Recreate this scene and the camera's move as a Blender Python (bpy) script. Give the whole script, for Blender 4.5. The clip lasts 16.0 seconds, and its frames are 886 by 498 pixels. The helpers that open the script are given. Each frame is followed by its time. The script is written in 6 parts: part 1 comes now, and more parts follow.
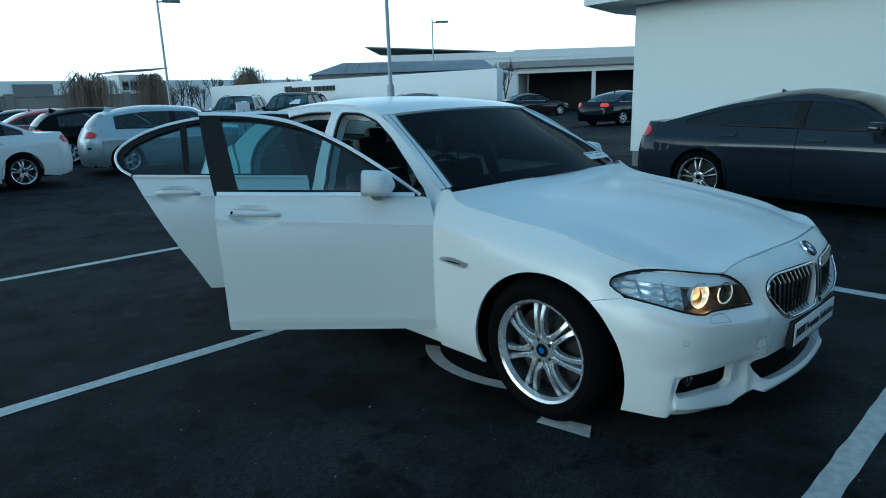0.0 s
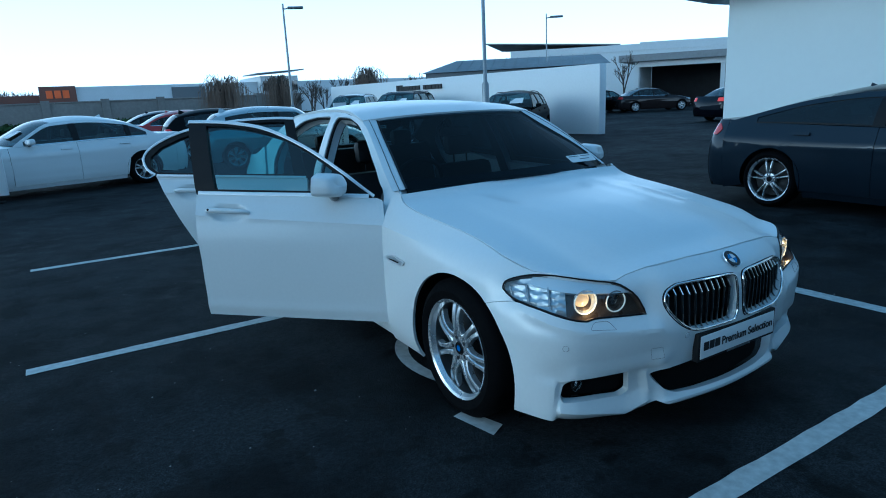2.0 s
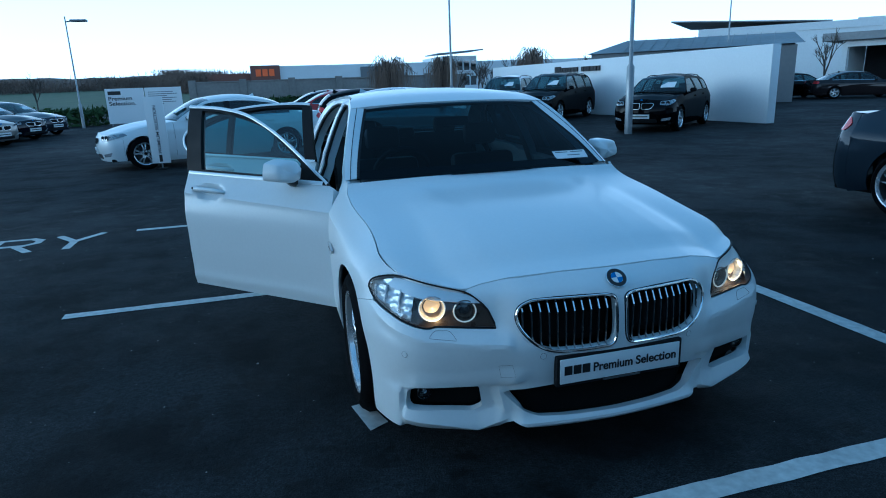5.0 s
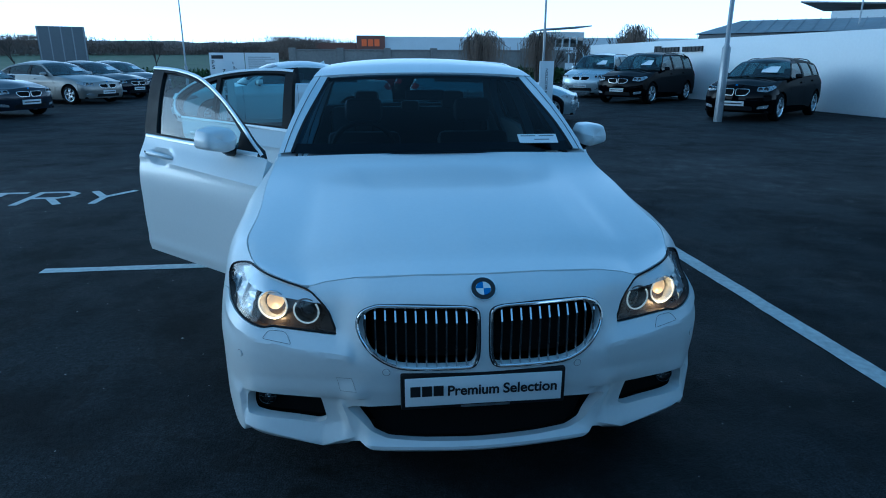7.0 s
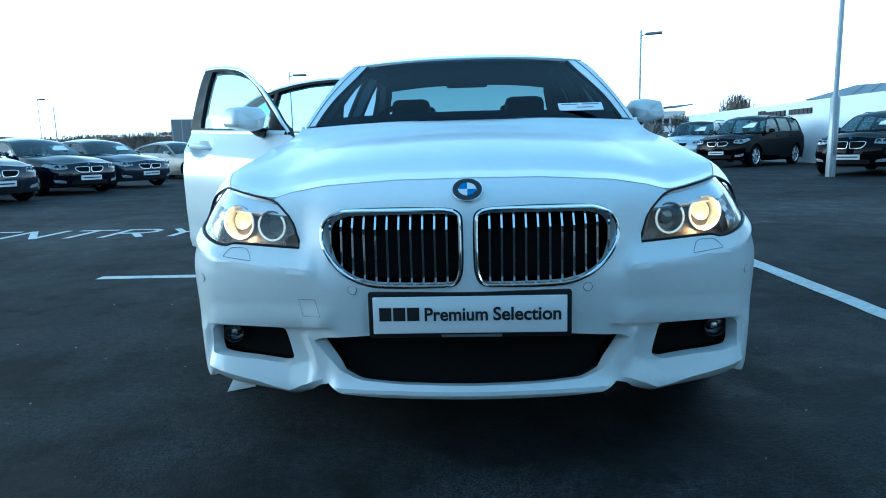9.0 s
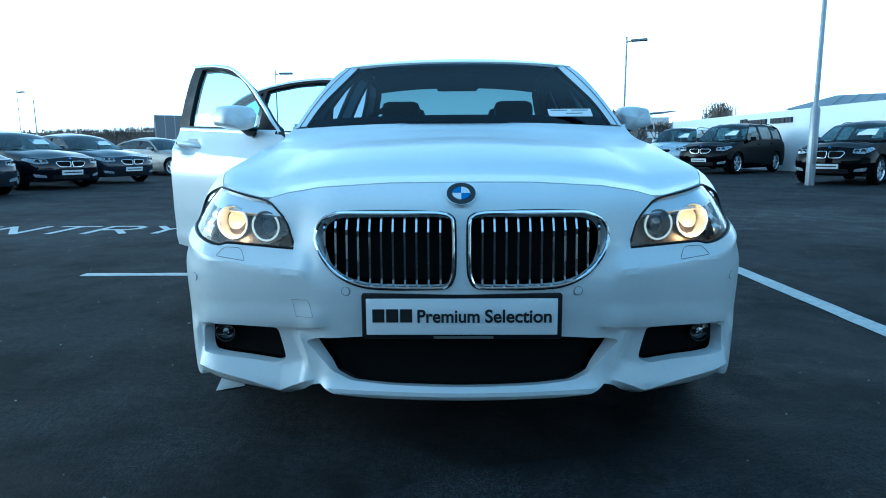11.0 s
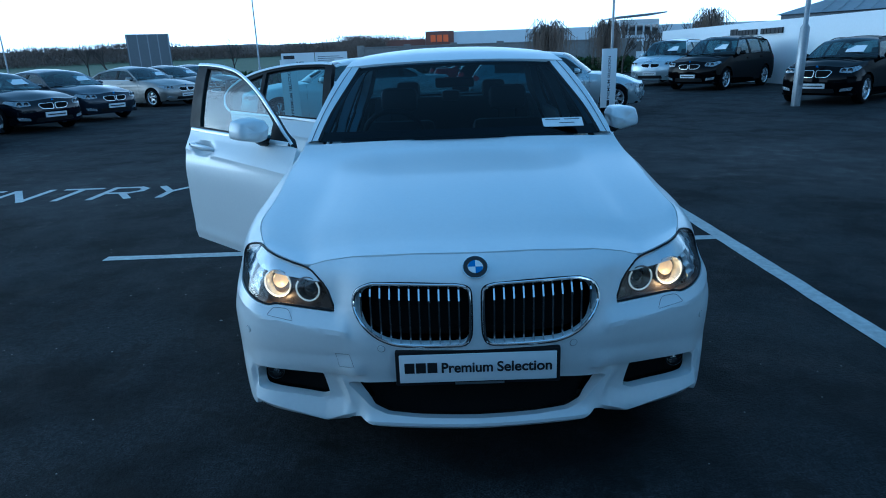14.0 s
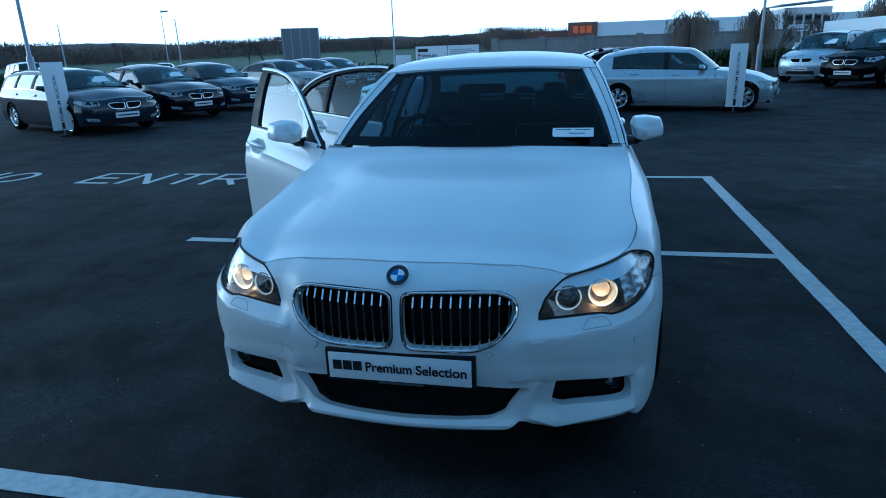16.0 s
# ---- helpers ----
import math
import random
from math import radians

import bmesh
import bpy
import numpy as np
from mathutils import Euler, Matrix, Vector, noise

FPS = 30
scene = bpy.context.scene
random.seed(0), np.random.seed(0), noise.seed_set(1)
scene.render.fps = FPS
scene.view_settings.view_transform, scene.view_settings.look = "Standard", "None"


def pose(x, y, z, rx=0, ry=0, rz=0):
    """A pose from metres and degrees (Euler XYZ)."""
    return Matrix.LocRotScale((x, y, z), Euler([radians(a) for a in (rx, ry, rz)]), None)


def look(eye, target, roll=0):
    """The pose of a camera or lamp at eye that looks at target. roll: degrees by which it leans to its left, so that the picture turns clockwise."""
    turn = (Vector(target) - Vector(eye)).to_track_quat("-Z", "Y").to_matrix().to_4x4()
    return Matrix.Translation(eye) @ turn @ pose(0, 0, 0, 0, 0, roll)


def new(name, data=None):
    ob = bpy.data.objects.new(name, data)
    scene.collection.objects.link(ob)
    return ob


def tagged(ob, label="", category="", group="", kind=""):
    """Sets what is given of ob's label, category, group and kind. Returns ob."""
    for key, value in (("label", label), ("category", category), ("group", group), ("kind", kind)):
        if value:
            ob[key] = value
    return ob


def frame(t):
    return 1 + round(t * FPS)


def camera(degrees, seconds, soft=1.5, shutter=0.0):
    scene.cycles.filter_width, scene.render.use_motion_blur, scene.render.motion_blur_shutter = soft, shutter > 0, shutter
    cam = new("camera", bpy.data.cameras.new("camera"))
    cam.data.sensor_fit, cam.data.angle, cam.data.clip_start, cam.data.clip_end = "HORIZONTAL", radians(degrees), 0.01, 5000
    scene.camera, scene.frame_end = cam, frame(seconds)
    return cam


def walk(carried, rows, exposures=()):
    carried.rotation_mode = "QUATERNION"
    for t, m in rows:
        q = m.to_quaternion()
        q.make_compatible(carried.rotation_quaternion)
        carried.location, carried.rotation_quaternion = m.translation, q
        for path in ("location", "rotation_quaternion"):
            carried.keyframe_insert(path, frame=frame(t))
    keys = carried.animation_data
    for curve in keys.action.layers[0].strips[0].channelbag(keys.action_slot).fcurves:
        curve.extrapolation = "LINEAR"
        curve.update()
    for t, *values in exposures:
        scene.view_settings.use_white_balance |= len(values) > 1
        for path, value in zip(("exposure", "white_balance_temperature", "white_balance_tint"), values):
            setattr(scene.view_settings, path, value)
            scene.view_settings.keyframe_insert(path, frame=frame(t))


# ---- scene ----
cam = camera(70.5, 16.0, 1.0)
PATH = [
    (0, (-2.994, -0.786, 1.455), (-1.664, 0.631, 0.98), -1.8),
    (0.5, (-2.842, -0.933, 1.416), (-1.532, 0.509, 0.964), -2.5),
    (1, (-2.669, -1.053, 1.449), (-1.434, 0.456, 1.006), -2.7),
    (1.5, (-2.51, -1.277, 1.464), (-1.402, 0.33, 1.028), -0.9),
    (2, (-2.372, -1.473, 1.478), (-1.35, 0.18, 1.006), -2.7),
    (2.5, (-2.21, -1.57, 1.469), (-1.217, 0.105, 1.012), -2.3),
    (3, (-2.05, -1.627, 1.482), (-1.155, 0.093, 0.991), -1.4),
    (3.5, (-1.871, -1.729, 1.482), (-1.093, 0.045, 0.984), -1.3),
    (4, (-1.652, -1.871, 1.482), (-0.959, -0.062, 0.987), -1.8),
    (4.2, (-1.578, -1.894, 1.485), (-0.899, -0.08, 0.988), -2.1),
    (6.3, (-0.643, -1.947, 1.476), (-0.391, -0.048, 0.903), -0.2),
    (6.5, (-0.57, -1.903, 1.455), (-0.318, -0.009, 0.863), 0.0),
    (7, (-0.343, -1.771, 1.444), (-0.113, 0.131, 0.87), 0.1),
    (7.5, (-0.136, -1.687, 1.349), (-0.071, 0.238, 0.808), 1.6),
    (8, (-0.023, -1.613, 1.112), (-0.073, 0.345, 0.704), -0.7),
    (8.5, (-0.008, -1.597, 0.897), (-0.109, 0.36, 0.495), -1.8),
    (9, (0.004, -1.597, 0.865), (-0.074, 0.377, 0.55), -1.5),
    (9.2, (0.004, -1.578, 0.901), (-0.073, 0.391, 0.557), -3.4),
    (11.3, (-0.036, -1.628, 0.871), (-0.059, 0.348, 0.563), -0.2),
    (11.5, (-0.047, -1.633, 0.874), (-0.071, 0.344, 0.567), -0.3),
    (12, (-0.043, -1.639, 0.881), (-0.068, 0.339, 0.581), -0.7),
    (12.5, (-0.011, -1.636, 0.929), (-0.041, 0.334, 0.584), -1.8),
    (13, (-0.007, -1.657, 1.103), (-0.039, 0.288, 0.641), -0.5),
    (13.5, (-0.051, -1.733, 1.285), (-0.086, 0.198, 0.761), -1.9),
    (14, (-0.099, -1.825, 1.398), (-0.094, 0.087, 0.812), -2.0),
    (14.5, (-0.082, -1.892, 1.459), (-0.131, 0.017, 0.869), -2.0),
    (15, (0.141, -1.925, 1.48), (-0.043, -0.007, 0.945), -1.5),
    (15.5, (0.378, -1.918, 1.483), (0.08, -0.027, 0.904), -3.9),
    (16, (0.585, -1.855, 1.468), (0.176, 0.011, 0.871), -2.0),
]
walk(cam, [(t, look(eye, target, roll)) for t, eye, target, roll in PATH],
     [(0.0, 0.92, 4600, -14.0), (1.0, 0.85, 4250, -12.0), (3.5, 0.88, 4000, -9.0), (7.0, 0.85, 3900, -8.0), (8.0, 0.91, 4000, -10.0), (9.0, 1.86, 4250, -13.0), (12.0, 1.6, 4100, -12.0), (12.5, 1.35, 4000, -11.0), (13.0, 1.25, 3900, -9.0), (13.5, 1.05, 3900, -7.0), (16.0, 0.92, 3900, -7.0)])

# ---------------------------------------------------------------- daylight
SUN_UP, SUN_ROUND = radians(9.0), radians(-80.0)
world = bpy.data.worlds.new("sky")
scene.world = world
world.use_nodes = True
wn = world.node_tree.nodes
sky = wn.new("ShaderNodeTexSky")
sky.sky_type, sky.sun_disc = "NISHITA", False
sky.sun_elevation, sky.sun_rotation = SUN_UP, SUN_ROUND
sky.air_density, sky.dust_density, sky.ozone_density = 0.7, 3.6, 1.0
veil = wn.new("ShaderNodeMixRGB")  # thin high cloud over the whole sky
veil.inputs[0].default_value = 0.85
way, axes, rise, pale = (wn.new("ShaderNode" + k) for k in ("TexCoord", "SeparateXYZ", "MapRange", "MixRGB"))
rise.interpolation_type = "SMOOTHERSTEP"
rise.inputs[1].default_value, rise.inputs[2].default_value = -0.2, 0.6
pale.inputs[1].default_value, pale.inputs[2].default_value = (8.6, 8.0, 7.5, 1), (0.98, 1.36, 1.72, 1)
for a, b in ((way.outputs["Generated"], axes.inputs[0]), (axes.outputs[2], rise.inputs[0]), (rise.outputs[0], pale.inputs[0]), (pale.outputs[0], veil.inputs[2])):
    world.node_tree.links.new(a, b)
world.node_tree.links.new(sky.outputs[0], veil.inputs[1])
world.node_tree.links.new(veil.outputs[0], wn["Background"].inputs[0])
wn["Background"].inputs[1].default_value = 0.15
sun = new("sun", bpy.data.lights.new("sun", "SUN"))
sun.data.energy, sun.data.angle, sun.data.color = 0.25, radians(30), (1.0, 0.95, 0.88)
sun.matrix_world = look((0, 0, 0), (-math.sin(SUN_ROUND) * math.cos(SUN_UP), -math.cos(SUN_ROUND) * math.cos(SUN_UP), -math.sin(SUN_UP)))


# ---------------------------------------------------------------- materials
def shader(name, color, rough=0.5, metal=0.0, coat=0.0, spec=0.5, glow=None, power=0.0):
    m = bpy.data.materials.new(name)
    m.use_nodes = True
    b = m.node_tree.nodes["Principled BSDF"]
    b.inputs["Base Color"].default_value = (*color, 1)
    b.inputs["Roughness"].default_value = rough
    b.inputs["Metallic"].default_value = metal
    b.inputs["Specular IOR Level"].default_value = spec
    b.inputs["Coat Weight"].default_value = coat
    b.inputs["Coat Roughness"].default_value = 0.04
    if glow:
        b.inputs["Emission Color"].default_value = (*glow, 1)
        b.inputs["Emission Strength"].default_value = power
    return m


def grain(m, scale=30.0, amount=0.25, coarse=2.0, bump=0.0, bump_scale=200.0, rough=0.15, island=False):
    """Adds two scales of colour and roughness variation, and a fine relief, in metres."""
    t = m.node_tree
    n, l = t.nodes, t.links
    b = n["Principled BSDF"]
    color = tuple(b.inputs["Base Color"].default_value)
    pos = n.new("ShaderNodeTexCoord")
    fine, wide = n.new("ShaderNodeTexNoise"), n.new("ShaderNodeTexNoise")
    fine.inputs["Scale"].default_value, wide.inputs["Scale"].default_value = scale, coarse
    fine.inputs["Detail"].default_value, wide.inputs["Detail"].default_value = 6, 5
    for x in (fine, wide):
        l.new(pos.outputs["Object"], x.inputs["Vector"])
    add = n.new("ShaderNodeMath")
    add.operation = "ADD"
    l.new(fine.outputs[0], add.inputs[0])
    l.new(wide.outputs[0], add.inputs[1])
    ramp = n.new("ShaderNodeMapRange")
    ramp.inputs[1].default_value, ramp.inputs[2].default_value = 0.55, 1.45
    ramp.inputs[3].default_value, ramp.inputs[4].default_value = 1 - amount, 1 + amount
    l.new(add.outputs[0], ramp.inputs[0])
    mul = n.new("ShaderNodeVectorMath")
    mul.operation = "SCALE"
    mul.inputs[0].default_value = color[:3]
    l.new(ramp.outputs[0], mul.inputs["Scale"])
    l.new(mul.outputs[0], b.inputs["Base Color"])
    if island:
        info = n.new("ShaderNodeObjectInfo")
        vary = n.new("ShaderNodeMapRange")
        vary.inputs[3].default_value, vary.inputs[4].default_value = 0.75, 1.2
        l.new(info.outputs["Random"], vary.inputs[0])
        both = n.new("ShaderNodeMath")
        both.operation = "MULTIPLY"
        l.new(ramp.outputs[0], both.inputs[0])
        l.new(vary.outputs[0], both.inputs[1])
        l.new(both.outputs[0], mul.inputs["Scale"])
    base = b.inputs["Roughness"].default_value
    rr = n.new("ShaderNodeMapRange")
    rr.inputs[1].default_value, rr.inputs[2].default_value = 0.3, 0.7
    rr.inputs[3].default_value, rr.inputs[4].default_value = max(0.02, base - rough), min(1, base + rough)
    l.new(wide.outputs[0], rr.inputs[0])
    l.new(rr.outputs[0], b.inputs["Roughness"])
    if bump:
        bn, bt = n.new("ShaderNodeBump"), n.new("ShaderNodeTexNoise")
        bt.inputs["Scale"].default_value, bt.inputs["Detail"].default_value = bump_scale, 3
        l.new(pos.outputs["Object"], bt.inputs["Vector"])
        bn.inputs["Strength"].default_value, bn.inputs["Distance"].default_value = bump, 0.01
        l.new(bt.outputs[0], bn.inputs["Height"])
        l.new(bn.outputs[0], b.inputs["Normal"])
    return m


def glass(name, tint, gloss=1.0):
    """A thin pane: clear with a tint, and the sky mirrored in it at a slant."""
    m = bpy.data.materials.new(name)
    m.use_nodes = True
    n, l = m.node_tree.nodes, m.node_tree.links
    n.remove(n["Principled BSDF"])
    clear, shine, mix, fr = (n.new("ShaderNode" + k) for k in ("BsdfTransparent", "BsdfGlossy", "MixShader", "LayerWeight"))
    clear.inputs[0].default_value = (*tint, 1)
    shine.inputs[0].default_value = (gloss, gloss, gloss, 1)
    shine.inputs["Roughness"].default_value = 0.02
    fr.inputs[0].default_value = 0.5
    slant, gain = n.new("ShaderNodeMath"), n.new("ShaderNodeMath")
    slant.operation, gain.operation = "POWER", "MULTIPLY_ADD"
    slant.inputs[1].default_value, gain.inputs[1].default_value, gain.inputs[2].default_value = 4.5, 0.9, 0.05
    l.new(fr.outputs["Facing"], slant.inputs[0])
    l.new(slant.outputs[0], gain.inputs[0])
    l.new(gain.outputs[0], mix.inputs[0])
    l.new(clear.outputs[0], mix.inputs[1])
    l.new(shine.outputs[0], mix.inputs[2])
    l.new(mix.outputs[0], n["Material Output"].inputs[0])
    return m


def paint(name, color, metal=0.0, rough=0.35):
    m = shader(name, color, rough, metal, coat=0.35 if max(color) > 0.2 else 0.8, spec=0.5 if max(color) > 0.2 else 0.0)
    m.node_tree.nodes["Principled BSDF"].inputs["Coat Roughness"].default_value = 0.1 if max(color) > 0.2 else 0.04
    return grain(m, 60, 0.03, 1.5, rough=0.05)


WHITE = paint("white_paint", (0.7, 0.72, 0.72))
GREY = paint("mineral_grey_paint", (0.014, 0.020, 0.030), 0.3)
GREY.node_tree.nodes["Principled BSDF"].inputs["Coat Weight"].default_value = 0.7
SILVER = paint("silver_paint", (0.42, 0.47, 0.5), 0.6, 0.3)
BLACK = paint("black_paint", (0.0016, 0.0016, 0.0024))
BLACK.node_tree.nodes["Principled BSDF"].inputs["Coat Weight"].default_value = 0.25
BROWN = paint("brown_paint", (0.016, 0.012, 0.012))
BLUE = paint("blue_grey_paint", (0.018, 0.022, 0.032), 0.2)
NAVY = paint("dark_blue_paint", (0.003, 0.0036, 0.0075))
BEIGE = paint("warm_silver_paint", (0.25, 0.24, 0.22), 0.6)
RED = paint("red_paint", (0.25, 0.02, 0.02), 0.2)
TYRE = grain(shader("tyre_rubber", (0.0035, 0.0035, 0.004), 0.8, spec=0.06), 90, 0.3, 8, 0.3, 300)
ALLOY = grain(shader("alloy", (0.68, 0.7, 0.72), 0.27, 0.75), 80, 0.08, 6, rough=0.08)
# Barrel and brake metals darkened: the shade behind the spokes is in their colour.
BARREL = shader("shaded_rim_metal", (0.2, 0.21, 0.22), 0.35, 0.9)
DISC = grain(shader("shaded_brake_steel", (0.025, 0.025, 0.026), 0.5, 0.4), 60, 0.2, 9)
CHROME = shader("chrome", (0.8, 0.81, 0.82), 0.08, 1.0)
SATIN = shader("satin_metal", (0.78, 0.79, 0.8), 0.28, 1.0)
# Dark metal stands in for the ground mirrored in the lower grille bars.
DIMBAR = shader("dim_reflection_bar", (0.24, 0.235, 0.23), 0.36, 1.0)
PLASTIC = grain(shader("black_plastic", (0.009, 0.009, 0.01), 0.55, spec=0.2), 120, 0.25, 6, 0.15, 400)
GLOSSBLACK = shader("gloss_black", (0.008, 0.008, 0.009), 0.12)
DARK = shader("underside", (0.006, 0.006, 0.006), 0.9, spec=0.1)
TRIM = grain(shader("dark_cabin_trim", (0.009, 0.009, 0.0105), 0.7), 80, 0.2, 5)
LEATHER = grain(shader("black_leather", (0.009, 0.009, 0.0095), 0.5), 120, 0.2, 5, 0.15, 300)
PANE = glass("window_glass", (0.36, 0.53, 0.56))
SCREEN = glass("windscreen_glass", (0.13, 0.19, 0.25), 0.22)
# Far-side copy of the pane, its tint darkened to stand for cabin shade.
DIMPANE = glass("cabin_shade_glass", (0.07, 0.095, 0.105))
REARPANE = glass("rear_window_glass", (0.6, 0.7, 0.63))
CARSCREEN = glass("car_front_glass", (0.3, 0.42, 0.47))
CARPANE = glass("car_side_glass", (0.27, 0.34, 0.36))
LENS = glass("lamp_lens", (0.92, 0.94, 0.95))
TINT = shader("dark_car_glass", (0.01, 0.014, 0.016), 0.04, spec=1.0, coat=1.0)
TAIL = shader("red_tail_lens", (0.45, 0.02, 0.02), 0.15, coat=0.6)
TAILLIT = shader("lit_tail_lens", (0.5, 0.02, 0.02), 0.15, coat=0.6, glow=(1, 0.08, 0.05), power=0.25)
LAMPIN = grain(shader("lamp_reflector", (0.6, 0.63, 0.66), 0.22, 0.6), 40, 0.25, 10)
# Brown tint puts the lit lamp's warm glow into the bezel colour.
LAMPDARK = grain(shader("warm_glow_bezel", (0.075, 0.055, 0.04), 0.35, 0.4), 30, 0.4, 12)
LAMPGLASS = shader("lamp_lens_glass", (0.03, 0.035, 0.04), 0.05, spec=1.0, coat=1.0)
CARLAMP = grain(shader("car_lamp_bowl", (0.3, 0.32, 0.34), 0.3, 0.5), 40, 0.3, 10)
REFLECT = shader("faceted_reflector", (0.55, 0.58, 0.61), 0.38, 0.85)
BROW = shader("lamp_brow", (0.7, 0.73, 0.76), 0.25, 0.3)
BEAM = shader("lit_headlamp", (0.6, 0.5, 0.36), 0.2, glow=(1.0, 0.42, 0.11), power=0.3)
RING = shader("lit_ring", (0.9, 0.88, 0.8), 0.2, glow=(1.0, 0.8, 0.55), power=0.13)
ALU = shader("bright_trim", (0.85, 0.87, 0.88), 0.35, 0.3)
CARD = shader("white_card", (0.75, 0.76, 0.76), 0.5)
INK = shader("black_ink", (0.01, 0.01, 0.011), 0.5)
LOGOBLUE = shader("logo_blue", (0.02, 0.13, 0.42), 0.2, coat=0.5)
RENDER_W = grain(shader("white_render", (0.74, 0.76, 0.77), 0.7), 14, 0.04, 0.6, 0.12, 120)
WHITELINE = grain(shader("road_paint", (0.49, 0.49, 0.465), 0.65), 25, 0.38, 2.2, 0.2, 150)
PANELW = grain(shader("pale_wall_panel", (0.66, 0.71, 0.72), 0.7), 9, 0.02, 0.4)
TINTGLASS = glass("dark_tinted_glass", (0.05, 0.065, 0.075))
PUDDLE = shader("wet_tarmac", (0.014, 0.015, 0.016), 0.2, spec=0.4)


def soft_edge(m):
    """Lets a patch thin out towards its rim and in uneven streaks."""
    n, l = m.node_tree.nodes, m.node_tree.links
    at, mid, far, noise, out, both = (n.new("ShaderNode" + k) for k in ("TexCoord", "VectorMath", "VectorMath", "TexNoise", "MapRange", "Math"))
    mid.operation, far.operation, both.operation = "SUBTRACT", "LENGTH", "MULTIPLY"
    mid.inputs[1].default_value = (0.5, 0.5, 0)
    noise.inputs["Scale"].default_value, noise.inputs["Detail"].default_value = 2.2, 5
    for k, v in zip((1, 2, 3, 4), (0.1, 0.46, 1.15, 0.0)):
        out.inputs[k].default_value = v
    l.new(at.outputs["Generated"], mid.inputs[0])
    l.new(mid.outputs[0], far.inputs[0])
    l.new(far.outputs["Value"], out.inputs[0])
    l.new(at.outputs["Object"], noise.inputs["Vector"])
    l.new(out.outputs[0], both.inputs[0])
    l.new(noise.outputs[0], both.inputs[1])
    l.new(both.outputs[0], n["Principled BSDF"].inputs["Alpha"])


soft_edge(PUDDLE)
CONCRETE = grain(shader("grey_block", (0.21, 0.2, 0.185), 0.9), 6, 0.25, 0.8, 0.3, 40)
GALV = grain(shader("galvanised_post", (0.27, 0.285, 0.3), 0.45, 0.5), 20, 0.15, 2)
ROOFGREY = grain(shader("roof_sheet", (0.2, 0.21, 0.22), 0.5, 0.2), 5, 0.2, 0.4)
CLAD = grain(shader("pale_cladding", (0.6, 0.63, 0.65), 0.5), 6, 0.08, 0.5)
CLADGREY = grain(shader("grey_cladding", (0.13, 0.14, 0.15), 0.5), 6, 0.1, 0.5)
ORANGE = grain(shader("orange_sign", (0.75, 0.13, 0.015), 0.5), 8, 0.05, 1)
MAROON = grain(shader("brown_fascia", (0.14, 0.06, 0.04), 0.6), 8, 0.1, 1)
# Near-black colour stands in for the shade inside the open service bays.
BAYSHADE = grain(shader("shaded_bay_wall", (0.02, 0.02, 0.022), 0.8), 5, 0.3, 1)
LEAF = grain(shader("hedge_leaf", (0.045, 0.072, 0.025), 0.8, spec=0.15), 9, 0.5, 1.5, island=False)
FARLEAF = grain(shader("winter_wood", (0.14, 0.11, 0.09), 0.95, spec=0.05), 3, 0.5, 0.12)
TWIG = grain(shader("bare_twig", (0.2, 0.15, 0.11), 0.9), 9, 0.4, 1)
BARK = grain(shader("bark", (0.06, 0.05, 0.04), 0.9), 12, 0.3, 2, 0.4, 40)
FIELD = grain(shader("winter_field", (0.09, 0.11, 0.05), 0.95), 0.6, 0.4, 0.03)


def asphalt():
    """Dark tarmac: fine stones, patches, seams of wear and damp stains."""
    m = shader("tarmac", (0.02, 0.022, 0.024), 0.9, spec=0.16)
    n, l = m.node_tree.nodes, m.node_tree.links
    b = n["Principled BSDF"]
    pos = n.new("ShaderNodeTexCoord")

    def tex(scale, detail=5, rough=0.6):
        x = n.new("ShaderNodeTexNoise")
        x.inputs["Scale"].default_value, x.inputs["Detail"].default_value, x.inputs["Roughness"].default_value = scale, detail, rough
        l.new(pos.outputs["Object"], x.inputs["Vector"])
        return x.outputs[0]

    def span(value, a, b_, c, d):
        x = n.new("ShaderNodeMapRange")
        for k, v in zip((1, 2, 3, 4), (a, b_, c, d)):
            x.inputs[k].default_value = v
        l.new(value, x.inputs[0])
        return x.outputs[0]

    def times(a, b_):
        x = n.new("ShaderNodeMath")
        x.operation = "MULTIPLY"
        l.new(a, x.inputs[0])
        l.new(b_, x.inputs[1])
        return x.outputs[0]

    stones, clods, patch, stain, wide = tex(150, 3), tex(38, 6, 0.75), tex(1.3), tex(4.5), tex(0.25)
    tone = times(times(times(span(stones, 0.38, 0.66, 0.4, 1.7), span(clods, 0.36, 0.64, 0.5, 1.55)), span(patch, 0.4, 0.6, 0.35, 1.8)), times(span(stain, 0.38, 0.45, 0.22, 1.05), span(wide, 0.35, 0.65, 0.7, 1.35)))
    mul = n.new("ShaderNodeVectorMath")
    mul.operation = "SCALE"
    mul.inputs[0].default_value = (0.0100, 0.0108, 0.0116)
    l.new(tone, mul.inputs["Scale"])
    l.new(mul.outputs[0], b.inputs["Base Color"])
    l.new(times(span(stain, 0.3, 0.5, 0.75, 1.0), span(wide, 0.35, 0.6, 0.7, 0.95)), b.inputs["Roughness"])
    bump = n.new("ShaderNodeBump")
    bump.inputs["Strength"].default_value, bump.inputs["Distance"].default_value = 0.7, 0.012
    l.new(tex(75, 6, 0.7), bump.inputs["Height"])
    l.new(bump.outputs[0], b.inputs["Normal"])
    return m


TARMAC = asphalt()


